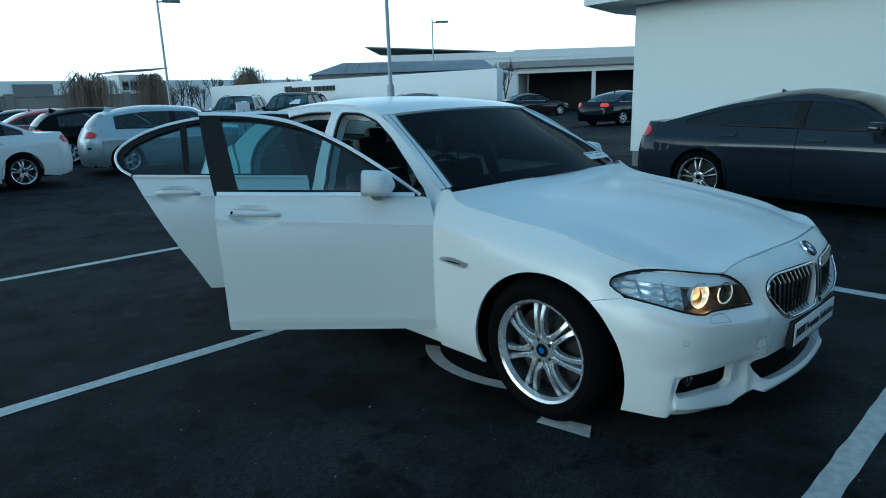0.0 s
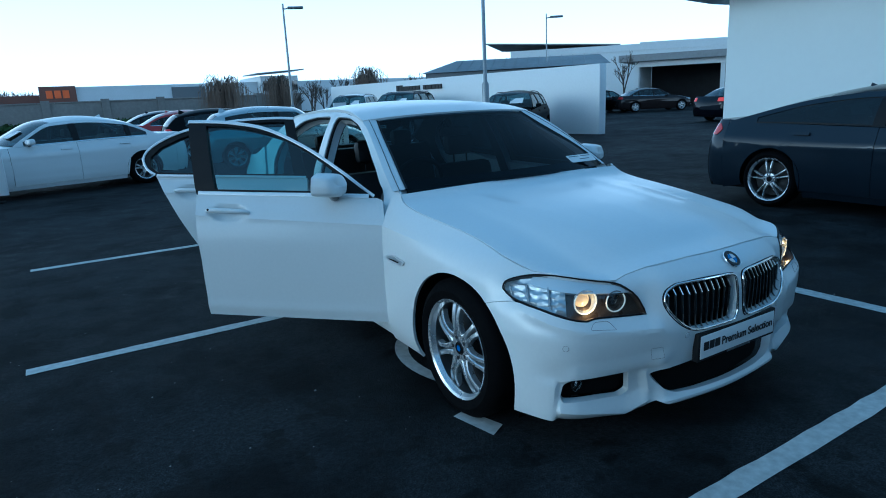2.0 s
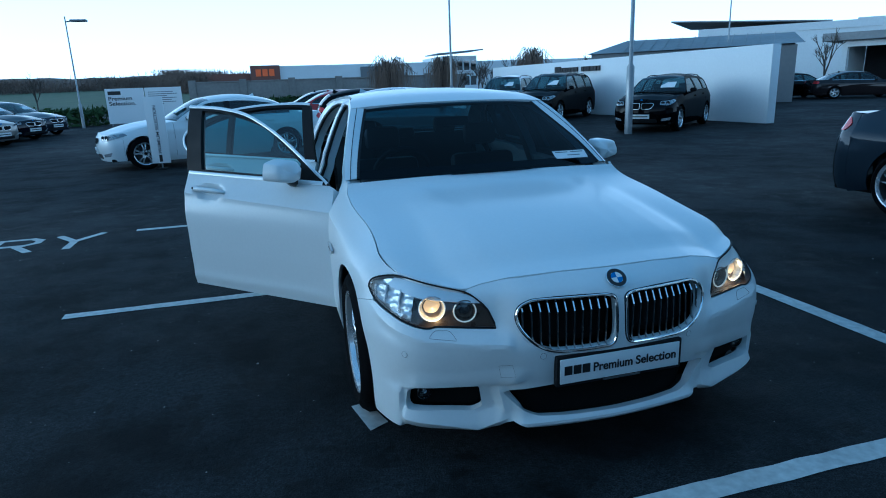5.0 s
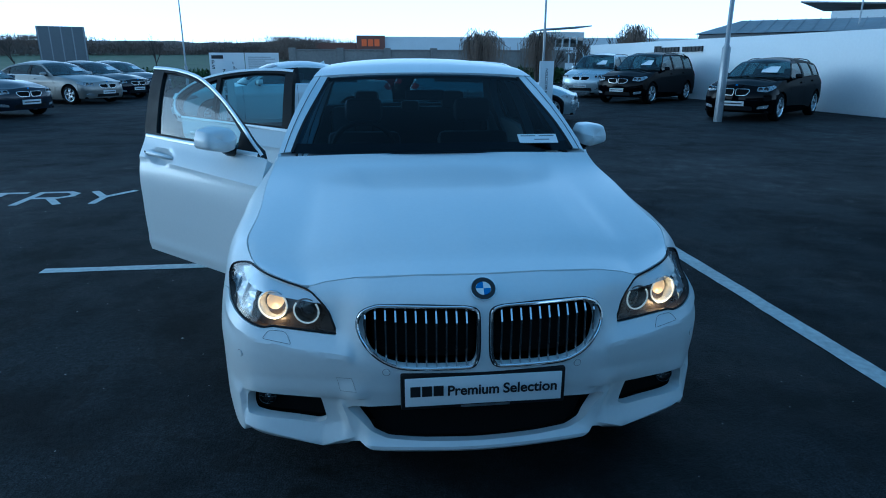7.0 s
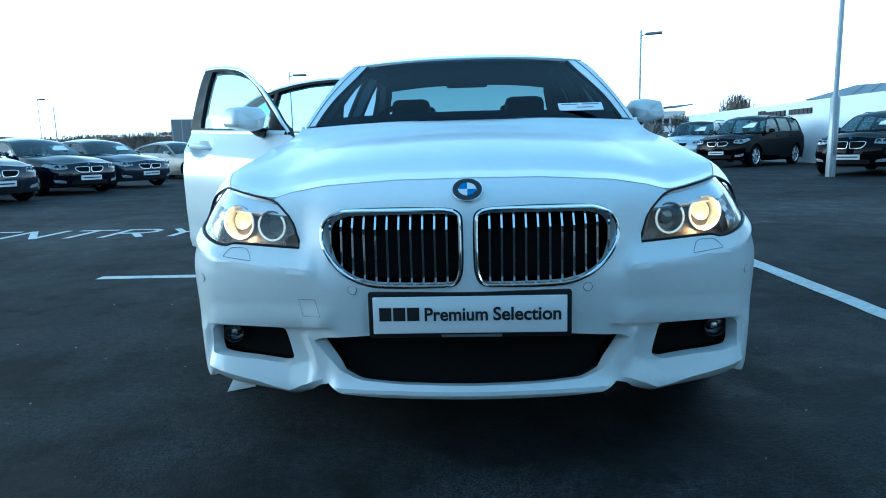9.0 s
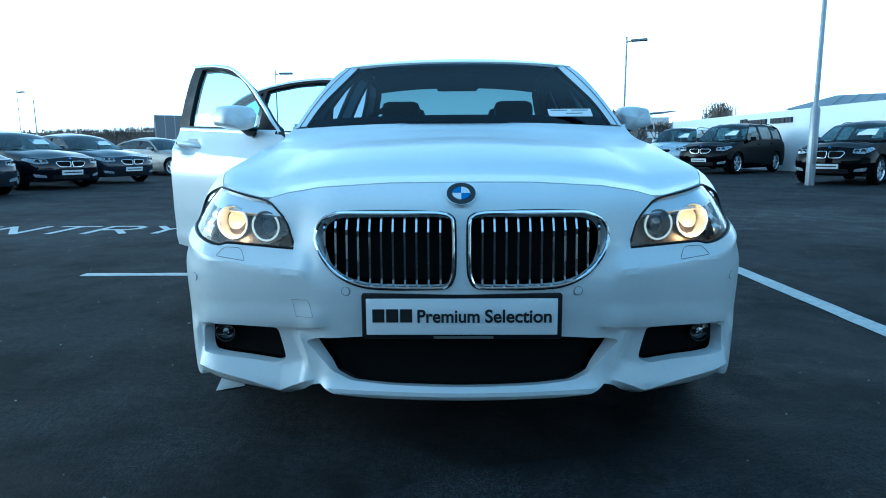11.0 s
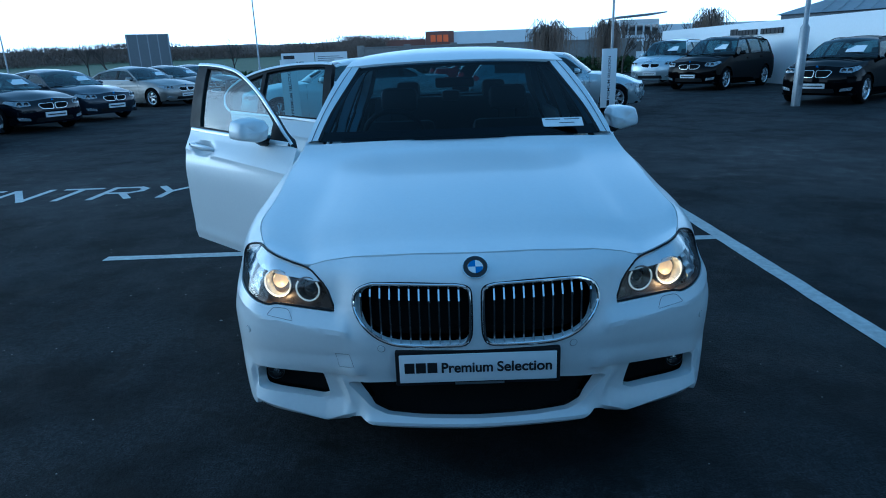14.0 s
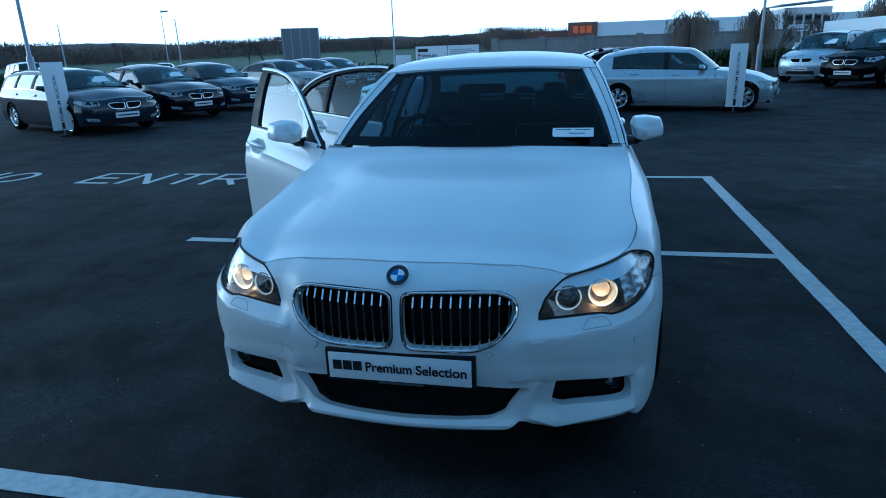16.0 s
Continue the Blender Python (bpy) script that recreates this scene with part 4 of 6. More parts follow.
def hero_car():
    car = thing("white_saloon", "glossy white four-door saloon with two doors standing open", "car")
    yf, yr, R, hub = 0.832, 3.80, 0.333, 0.328
    Ra = 0.402
    ya, za = 0.81, 0.298
    # headlamp and bonnet lines
    lamp_low = spline([(0.467, 0.105, 0.605), (0.52, 0.122, 0.607), (0.60, 0.15, 0.610), (0.672, 0.176, 0.612), (0.692, 0.182, 0.608), (0.712, 0.19, 0.605), (0.748, 0.212, 0.611), (0.788, 0.25, 0.624), (0.828, 0.32, 0.643), (0.856, 0.415, 0.657), (0.868, 0.472, 0.674), (0.874, 0.505, 0.696)], 3)
    lamp_top = spline([(0.874, 0.505, 0.696), (0.862, 0.508, 0.722), (0.831, 0.478, 0.741), (0.786, 0.42, 0.756), (0.746, 0.35, 0.762), (0.712, 0.293, 0.759), (0.675, 0.258, 0.752), (0.62, 0.222, 0.742), (0.563, 0.187, 0.732), (0.535, 0.166, 0.717), (0.506, 0.143, 0.691), (0.487, 0.126, 0.660), (0.467, 0.105, 0.605)], 3)
    low2, top2 = lie(lamp_low), lie(lamp_top)
    hood_front = nose([(0.0, 0.787), (0.2, 0.785), (0.4, 0.772), (0.5, 0.755), (0.55, 0.741)])
    hood_lamp = [(q, z + 0.005) for q, z in top2[23:11:-2]]
    edge_z = curve([0.33, 0.36, 0.434, 0.515, 0.609, 0.713, 0.826, 0.957, 1.106, 1.264, 1.39, 1.44, 1.475], [0.758, 0.764, 0.776, 0.798, 0.818, 0.838, 0.857, 0.875, 0.892, 0.910, 0.932, 0.950, 0.978])
    hood_side = along([(y, float(edge_z(y))) for y in [*np.linspace(0.40, 1.36, 16), 1.40, 1.43, 1.455, 1.475]])
    line = hood_front + hood_lamp
    # bumper with its openings
    bottom = nose([(0, 0.186), (0.25, 0.186), (0.36, 0.196), (0.405, 0.214), (0.43, 0.204), (0.51, 0.152), (0.56, 0.153), (0.66, 0.165), (0.76, 0.178), (0.805, 0.183)]) + along([(0.30, 0.184), (0.36, 0.184)])
    arch = along(arc(ya, za, Ra, 197, 126.2, 12))
    seam = along([(0.525, 0.637)]) + lie([(0.858, 0.445, 0.654)])
    cut = next(i for i, (q, z) in enumerate(low2) if q > seam[1][0] - 0.012)
    under_lamp = [(q, z - 0.005) for q, z in low2[cut - 1::-1]]
    inner = [(q - 0.005, z) for q, z in top2[-2:23:-1]]
    top_edge = [(q, z - 0.003) for q, z in hood_front[::-1]]
    half = bottom + arch + seam + under_lamp + inner + top_edge
    outline = half + [(-q, z) for q, z in half[::-1] if q > 1e-4]
    kid = [(0.022, 0.672), (0.028, 0.697), (0.052, 0.706), (0.10, 0.708), (0.30, 0.706), (0.345, 0.701), (0.38, 0.684), (0.396, 0.655), (0.392, 0.622), (0.37, 0.582), (0.33, 0.545), (0.28, 0.521), (0.22, 0.513), (0.07, 0.513), (0.04, 0.519), (0.027, 0.538), (0.022, 0.57)]
    kid2 = spline([np.array(p) for p in nose(kid)], 3, True).tolist()
    fog = rounded(nose([(0.532, 0.368), (0.65, 0.366), (0.764, 0.358), (0.789, 0.342), (0.796, 0.285), (0.786, 0.264), (0.65, 0.260), (0.552, 0.253), (0.514, 0.270)]), 0.014)
    intake = nose([(0, 0.224), (0.2, 0.226), (0.31, 0.233), (0.365, 0.255), (0.41, 0.298), (0.443, 0.34), (0.40, 0.353), (0.25, 0.368), (0, 0.372)])
    intake = rounded(intake + [(-q, z) for q, z in intake[::-1] if q > 1e-3], 0.012, 3)
    holes = [intake]
    for loop in (kid2, fog):
        holes += [loop, [(-q, z) for q, z in loop[::-1]]]

    def flow(q, z):
        """The lip under the lamps, the brow over the fog bays and the blade below them."""
        x = np.abs(SKIN(q, z)[:, 0])
        def ramp(v, lo, hi):
            t = np.clip((v - lo) / (hi - lo), 0, 1)
            return t * t * (3 - 2 * t)
        lip = 0.012 * np.exp(-(((z - 0.206) / 0.016) ** 2)) * (1 - ramp(x, 0.36, 0.42))
        zl = np.interp(x, [0.40, 0.60, 0.73, 0.80, 0.85, 0.9], [0.546, 0.553, 0.566, 0.582, 0.612, 0.65])
        lid = 0.010 * np.where(z > zl, np.clip(1 - (z - zl) / 0.075, 0, 1), np.exp(-(((zl - z) / 0.02) ** 2))) * ramp(x, 0.405, 0.435) * (1 - ramp(x, 0.83, 0.9))
        zs = np.interp(x, [0.36, 0.53, 0.76, 0.8], [0.388, 0.374, 0.363, 0.35])
        shelf = 0.014 * ramp(z, zs - 0.004, zs + 0.006) * (1 - ramp(z, zs + 0.01, zs + 0.08)) * ramp(x, 0.36, 0.42) * (1 - ramp(x, 0.75, 0.82))
        strake = 0.012 * np.clip(1 - np.abs(x - (0.458 - 0.28 * (0.36 - z))) / 0.032, 0, 1) * ramp(z, 0.235, 0.28) * (1 - ramp(z, 0.35, 0.375))
        zc = np.interp(x, [0.41, 0.53, 0.66, 0.80, 0.82], [0.226, 0.186, 0.206, 0.228, 0.232])
        fold = np.where(z > zc, 0.024 * np.clip(1 - (z - zc) / 0.062, 0, 1), 0.024 - 0.7 * (zc - z))
        blade = fold * ramp(x, 0.405, 0.45) * (1 - ramp(x, 0.793, 0.81)) * (1 - ramp(z, 0.27, 0.30))
        side = 0.012 * ramp(x, 0.797, 0.812) * (1 - ramp(x, 0.812, 0.88)) * (1 - ramp(z, 0.33, 0.38))
        return lip + shelf + strake + lid + blade + side

    folds = [[(0.415, 0.5465), (0.60, 0.553), (0.73, 0.566), (0.80, 0.582), (0.85, 0.612), (0.875, 0.632)], [(0.37, 0.3935), (0.53, 0.380), (0.76, 0.369), (0.80, 0.356)], [(0.39, 0.3825), (0.53, 0.370), (0.525, 0.3695)],
             [(0.43, 0.219), (0.53, 0.186), (0.66, 0.206), (0.79, 0.2265)], [(0.812, 0.19), (0.812, 0.25), (0.812, 0.33)], [(0.4165, 0.212), (0.458, 0.36)]]
    folds = [[(way * q, z) for q, z in nose(fold)] for fold in folds for way in (1, -1)]
    bumper = panel("front_bumper", [outline, *holes], SKIN, WHITE, car, 0.0105, depth=0.035, label="white front bumper with a body-coloured lip", sharp=16, raise_by=flow, lines=folds)
    for s in (1, -1):
        f = s < 0
        # kidney: chrome frame, dark back and upright bars
        pts = SKIN(np.array([q for q, z in kid2]), np.array([z for q, z in kid2]), 0.004) * (s, 1, 1)
        ringm = raw("kidney_frame", *tube(pts, 0.005, 8, True, (0, 1, 0.1)), CHROME, bumper, "chrome kidney grille frame")
        kc = np.array(kid2).mean(0)
        wide = kc + (np.array(kid2) - kc) * (1 + 0.006 / np.linalg.norm(np.array(kid2) - kc, axis=1)[:, None])
        raw("frame_gap", *tube(SKIN(wide[:, 0], wide[:, 1], 0.0) * (s, 1, 1), 0.0032, 6, True, (0, 1, 0.1)), PLASTIC, ringm)
        panel("kidney_back", [kid2], SKIN, DARK, ringm, 0.08, lift=-0.085, depth=0, flip=f)
        xs = np.linspace(0.056, 0.374, 11)
        poly = np.array([(p[0], p[2]) for p in SKIN(np.array([q for q, z in kid2]), np.array([z for q, z in kid2]))])
        for x in xs:
            zz = np.linspace(0.45, 0.75, 400)
            ok = zz[inside(np.stack([np.full(400, x), zz], -1), [poly])]
            z0, z1 = ok.min() - 0.004, ok.max() + 0.004
            z = z0 + (z1 - z0) * np.array([0, 0.05, 0.1, 0.3, 0.66, 0.74, 0.9, 1.0])
            t = (z - z0) / (z1 - z0)
            y = np.array([front_depth(x, v) for v in z]) + np.interp(t, [0, 0.08, 0.68, 0.74, 1], [0.006, 0.020, 0.006, 0.003, 0.018])
            v = []
            for zi, yi in zip(z, y):
                v += [(s * x - 0.0026, yi, zi), (s * x + 0.0026, yi, zi), (s * x + 0.0018, yi + 0.007, zi), (s * x - 0.0018, yi + 0.007, zi)]
            fc = [(4 * i + j, 4 * i + (j + 1) % 4, 4 * i + 4 + (j + 1) % 4, 4 * i + 4 + j) for i in range(7) for j in range(4)]
            bar = raw("grille_bar", v, fc, DIMBAR, ringm, smooth=False)
            # brighter chrome strip puts the sky's reflection on the upper bar
            raw("bar_sky_sheen", [(a, b - 0.0008, c) for a, b, c in v[12:]], fc[:16], CHROME, bar, smooth=False)
        # fog lamp bay
        bay = panel("fog_bay", [fog], SKIN, DARK, bumper, 0.02, lift=-0.055, depth=0, flip=f)
        c = SKIN(np.array([on_skin(0.736, front_depth(0.736, 0.324), 0.324)[0]]), np.array([0.324]), -0.035)[0]
        base = Matrix.Translation((s * c[0], c[1], c[2])) @ Matrix.Rotation(radians(-90), 4, "Z")
        raw("fog_lamp", *moved(lathe([(-0.02, 0.026), (0.010, 0.031), (0.013, 0.028), (0.0, 0.024), (-0.012, 0.0005)], 24), base), GLOSSBLACK, bay, "round fog lamp")
        raw("fog_bulb", *moved(lathe([(0.006, 0.0005), (0.003, 0.010), (-0.006, 0.014)], 16), base), CHROME, bay)
        raw("fog_lens", *moved(lathe([(0.016, 0.0005), (0.014, 0.018), (0.011, 0.027)], 24), base), LENS, bay)
        # parking sensor and washer cover outlines
        for x, z in ((0.311, 0.499), (0.796, 0.504)):
            q = on_skin(x, front_depth(x, z), z)[0]
            c = SKIN(np.array([q]), np.array([z]), 0.001)[0]
            n = SKIN(np.array([q]), np.array([z]), 1.0)[0] - SKIN(np.array([q]), np.array([z]))[0]
            turn = Vector((n[0] * s, n[1], n[2])).to_track_quat("X", "Z").to_matrix().to_4x4()
            raw("parking_sensor", *moved(lathe([(0.002, 0.0005), (0.002, 0.0105), (-0.003, 0.0115)], 18), Matrix.Translation((c[0] * s, c[1], c[2])) @ turn), WHITE, bumper)
            raw("sensor_gap", *moved(lathe([(0.0005, 0.0115), (0.0005, 0.0126)], 18), Matrix.Translation((c[0] * s, c[1], c[2])) @ turn), PLASTIC, bumper)
        w = rounded(nose([(0.612, 0.562), (0.709, 0.570), (0.694, 0.590), (0.682, 0.598), (0.640, 0.598), (0.629, 0.592)]), 0.006, 2)
        path = SKIN(np.array([q for q, z in dense(w, 0.02)]), np.array([z for q, z in dense(w, 0.02)]), np.array([0.001 + flow(np.array([q]), np.array([z])) for q, z in dense(w, 0.02)])) * (s, 1, 1)
        raw("washer_cover_gap", *tube(path, 0.0006, 4, True), PLASTIC, bumper)
        if s < 0:
            hook = dense(nose([(0.471, 0.466), (0.423, 0.468), (0.407, 0.422), (0.458, 0.42)]), 0.02)
            path = SKIN(np.array([q for q, z in hook]), np.array([z for q, z in hook]), np.array([0.001 + flow(np.array([q]), np.array([z])) for q, z in hook])) * (s, 1, 1)
            raw("towing_cover_gap", *tube(path, 0.0004, 4, True), PLASTIC, bumper)
        headlamp(car, s, low2, top2, f)
        # fender
        a = along(arc(ya, za, Ra, 125.9, -20, 26))
        fen = a + along([(1.25, 0.168), (1.498, 0.168), (1.498, 0.26), (1.492, 0.6), (1.508, 0.80), (1.548, 0.955), (1.535, 0.986), (1.50, 0.992)]) + [(q + 0.003, z - 0.003) for q, z in hood_side[::-1]] + [(q, z + 0.004) for q, z in top2[11:0:-1]] + [(low2[-1][0] + 0.004, low2[-1][1])] + [(q + 0.004, z) for q, z in low2[-2:cut + 1:-1]] + [(seam[1][0] + 0.002, seam[1][1] + 0.0018), (seam[0][0] + 0.001, seam[0][1] + 0.0018)]
        fender = panel("fender", [fen], SKIN, WHITE, car, 0.018, depth=0.014, flip=f, label="white front wing", raise_by=crease_line, sharp=18, lines=[along(c) for c in CREASE])
        arch3 = SKIN(np.array([q for q, z in along(arc(ya, za, Ra + 0.012, 205, -22, 40))]), np.array([z for q, z in arc(ya, za, Ra + 0.012, 205, -22, 40)]), -0.022) * (s, 1, 1)
        rows = [arch3 + np.array((-s * d, 0, 0)) for d in (0.0, 0.02, 0.12, 0.3)]
        sheet("wheel_liner", np.array(rows) if s > 0 else np.array(rows)[:, ::-1], DARK, fender, 0)
        v = rounded(along([(1.262, 0.646), (1.425, 0.657), (1.432, 0.672), (1.35, 0.686), (1.24, 0.672)]), 0.006, 2)
        panel("side_vent", [v], SKIN, SATIN, fender, 0.03, lift=0.014, depth=0.01, flip=f, label="slim chrome side vent")
        panel("vent_slot", [[tuple(np.array(v).mean(0) + (np.array(p) - np.array(v).mean(0)) * (0.6, 0.22) + (0, -0.004)) for p in v]], SKIN, PLASTIC, fender, 0.03, lift=0.0155, depth=0, flip=f)
        wheel(car, s * 0.80, yf, hub, R, 0.245, 0.24, s, 7, 0.0095, "silver double-spoke alloy wheel", 0.0125)
        wheel(car, s * 0.80, yr, hub, R, 0.245, 0.24, s, 7, 0.0095, "silver double-spoke alloy wheel", 0.0125)
    # lower intake
    panel("intake_mesh", [intake], SKIN, DARK, bumper, 0.06, lift=-0.06, depth=0, label="black lower intake")
    # plate with its print
    zc, yp = 0.4335, 0.004
    plate = part("plate_frame", boxed(-0.268, 0.268, yp, yp + 0.03, zc - 0.062, zc + 0.062, 0.006), PLASTIC, bumper, "black plate frame")
    card = part("plate", boxed(-0.255, 0.255, yp - 0.003, yp + 0.01, zc - 0.049, zc + 0.05, 0.002), CARD, bumper, "white dealer plate")
    for word, x, length in (("Premium", -0.118, 0.166), ("Selection", 0.062, 0.177)):
        writing(word, 0.0495, pose(x, yp - 0.0045, zc - 0.014, 90), INK, card, length, bold=0.022)
    for i in range(3):
        part("logo_bar", boxed(-0.238 + i * 0.037, -0.206 + i * 0.037, yp - 0.0048, yp - 0.0035, zc - 0.014, zc + 0.022), INK, card, "", smooth=False)
    part("print_bar", boxed(-0.075, 0.085, yp - 0.0012, yp + 0.001, zc - 0.06, zc - 0.053), SATIN, plate, "fine light print", smooth=False)
    # bonnet
    qh = np.array([q for q, z in line])
    zh = np.array([z for q, z in line])
    fr = SKIN(qh, zh)
    fr = np.r_[(fr * (-1, 1, 1))[::-1][:-1], fr]
    sd = SKIN(np.array([line[-1][0]] + [q for q, z in hood_side]), np.array([line[-1][1]] + [z for q, z in hood_side]))
    u = np.linspace(-1, 1, 41)
    re = np.stack([u * sd[-1, 0], sd[-1, 1] - 0.085 * (1 - np.abs(u) ** 2.2), sd[-1, 2] + 0.024 * (1 - u**2)], -1)

    def crease(a, b):
        x = np.abs(2 * a - 1)
        fade = np.clip(b / 0.2, 0, 1) * np.clip((1 - b) / 0.12, 0, 1)
        d = x - (0.30 + 0.26 * b)
        ridge = 0.004 * np.where(d > 0, np.exp(-((d / 0.3) ** 2)), np.exp(-((d / 0.07) ** 2))) * fade
        return 0.15 * (1 - x**2) ** 1.5 * b * (1 - b) ** 1.6 + ridge

    sheet("bonnet", coons(sd * (-1, 1, 1), sd, fr, re, 101, 44, crease), WHITE, car, 0.018, "white bonnet with two soft creases", 60)
    e = SKIN(np.array([0.0]), np.array([0.755]))[0]
    tilt = Matrix.Translation((0, e[1] - 0.012, 0.757)) @ Matrix.Rotation(radians(-48), 4, "X") @ Matrix.Rotation(radians(-90), 4, "Z")
    roundel(car, tilt, 0.041)
    # screen and roof
    rail = [(1.56, 0.985), (1.70, 1.077), (1.84, 1.167), (1.98, 1.25), (2.11, 1.317), (2.24, 1.365)]
    rl = spline([(0.748, 1.538, 0.990), (0.724, 1.651, 1.061), (0.696, 1.766, 1.129), (0.661, 1.901, 1.198), (0.622, 2.047, 1.271), (0.582, 2.185, 1.346)], 4)
    wb = np.stack([u * rl[0, 0], rl[0, 1] - 0.165 * (1 - np.abs(u) ** 2.2), rl[0, 2] + 0.012 * (1 - u**2)], -1)
    wt = np.stack([u * rl[-1, 0], rl[-1, 1] - 0.055 * (1 - u**2), rl[-1, 2] + 0.022 * (1 - np.abs(u) ** 2.4)], -1)
    grid = coons(rl * (-1, 1, 1), rl, wb, wt, 31, 20)
    w = sheet("windscreen", grid, SCREEN, car, 0, "clear windscreen")
    post = SKIN(np.array([q for q, z in along(rail)]), np.array([z for y, z in rail]), -0.004)
    post = spline(post, 4)
    for s in (1, -1):
        g = np.stack([post, (post * 0.55 + rl * 0.45) + (0, -0.012, 0.004), rl + (0, -0.003, 0.004), rl + (-0.004, 0.012, -0.006)]) * (s, 1, 1)
        sheet("windscreen_pillar", g if s < 0 else g[:, ::-1], WHITE, car, 0, "white windscreen pillar", 50)
        raw("pillar_joint", *tube(((post * 0.55 + rl * 0.45) + (0, -0.0125, 0.0045)) * (s, 1, 1), 0.002, 4), PLASTIC, car)
        g = np.stack([rl + (0.002, -0.006, 0.006), rl + (-0.014, -0.004, 0.003)]) * (s, 1, 1)
        sheet("screen_seal", g if s < 0 else g[:, ::-1], PLASTIC, car, 0)
    # dark border print and the tax disc holder behind the glass
    low = grid[:3].copy()
    low[..., 2] -= 0.004
    sheet("screen_border", low - np.array((0, -0.004, 0)), GLOSSBLACK, w, 0)
    st = grid[2, 26] + np.array((0.0, -0.012, 0.012))
    sticker = boxed(-0.105, 0.105, -0.0015, 0.0015, -0.036, 0.036, 0.0)
    sticker.transform(Matrix.Translation(st) @ Matrix.Rotation(radians(-58), 4, "X"))
    note = part("notice_card", sticker, CARD, w, "white notice card on the windscreen")
    for a0, a1, z0 in ((-0.09, -0.01, 0.018), (0.01, 0.09, 0.018), (-0.02, 0.06, -0.012)):
        mark = boxed(a0, a1, -0.003, -0.0018, z0, z0 + 0.006)
        mark.transform(Matrix.Translation(st) @ Matrix.Rotation(radians(-58), 4, "X"))
        part("print_bar", mark, CLADGREY, note, smooth=False)
    # wiper blades
    for x0, x1 in ((-0.62, 0.02), (0.0, 0.6)):
        pth = []
        for t in np.linspace(0, 1, 8):
            uu = (x0 + (x1 - x0) * t) / 0.76
            j = int(round((uu + 1) / 2 * 30))
            p = grid[1, j]
            pth.append((p[0], p[1] - 0.012, p[2] - 0.016))
        raw("wiper", *tube(pth, 0.006, 6), PLASTIC, car)
    cowl = np.stack([re + (0, 0.004, -0.02), wb + (0, 0.01, -0.03)])
    sheet("cowl", cowl, PLASTIC, car, 0)
    top = [(2.20, 1.353), (2.4, 1.394), (2.6, 1.413), (2.8, 1.421), (3.1, 1.418), (3.4, 1.39), (3.6, 1.352)]
    tr = SKIN(np.array([q for q, z in along(top)]), np.array([z for y, z in top])) + (-0.003, 0, 0.002)
    tr = spline(tr, 4)
    c = np.stack([u * tr[-1, 0], tr[-1, 1] + 0.03 * (1 - u**2), tr[-1, 2] + 0.05 * (1 - np.abs(u) ** 2.4)], -1)
    wr = np.stack([u * tr[0, 0], tr[0, 1] - 0.062 * (1 - u**2), tr[0, 2] + 0.024 * (1 - np.abs(u) ** 2.4)], -1)
    sheet("roof", coons(tr * (-1, 1, 1), tr, wr, c, 31, 20, lambda a, b: 0.001 * np.sin(np.pi * a) ** 0.7 * np.sin(np.pi * b)), WHITE, car, 0.02, "white roof")
    sheet("headliner", coons(tr * (-1, 1, 1), tr, wr, c, 21, 12) - np.array((0, 0, 0.035)), TRIM, car, 0, "dark headliner")
    rgl = [(3.6, 1.352), (3.8, 1.27), (4.0, 1.17), (4.2, 1.06)]
    rg = SKIN(np.array([q for q, z in along(rgl)]), np.array([z for y, z in rgl])) + (-0.03, 0, 0)
    d = np.stack([u * rg[-1, 0], rg[-1, 1] + 0.09 * (1 - u**2), rg[-1, 2] + 0.015 * (1 - u**2)], -1)
    sheet("rear_window", coons(rg * (-1, 1, 1), rg, c, d, 21, 10), REARPANE, car, 0, "clear rear window")
    qt = np.linspace(SKIN.at("y", 4.5), SKIN.q[-1], 16)
    tail = SKIN(qt, np.full(16, 1.02))
    tl = np.r_[tail * (-1, 1, 1), tail[::-1][1:]]
    sdl = np.array([rg[-1], (rg[-1] + tail[0]) / 2, tail[0]])
    sheet("boot_lid", coons(sdl * (-1, 1, 1), sdl, d, tl, 25, 8), WHITE, car)
    # body side with its door openings
    outer = along([(1.512, 0.17), (3.40, 0.17), (3.425, 0.30), *arc(yr, hub, Ra, 180, 120, 6)[1:], (3.66, 0.80), (3.80, 1.0), (3.98, 1.14), (3.80, 1.255), (3.6, 1.347), (3.4, 1.386), (3.1, 1.414), (2.8, 1.417), (2.6, 1.409), (2.4, 1.39), (2.24, 1.362), (2.11, 1.314), (1.98, 1.247), (1.84, 1.164), (1.70, 1.074), (1.56, 0.982), (1.512, 0.93)])
    hole_f = rounded(along([(1.57, 0.30), (2.54, 0.30), (2.60, 1.0), (2.655, 1.385), (2.44, 1.378), (2.24, 1.332), (2.05, 1.238), (1.80, 1.072), (1.62, 0.93)]), 0.05)
    hole_r = rounded(along([(2.68, 0.30), (3.26, 0.32), (3.36, 0.52), (3.50, 0.80), (3.62, 1.0), (3.62, 1.14), (3.48, 1.262), (3.25, 1.352), (3.0, 1.383), (2.74, 1.388)]), 0.05)
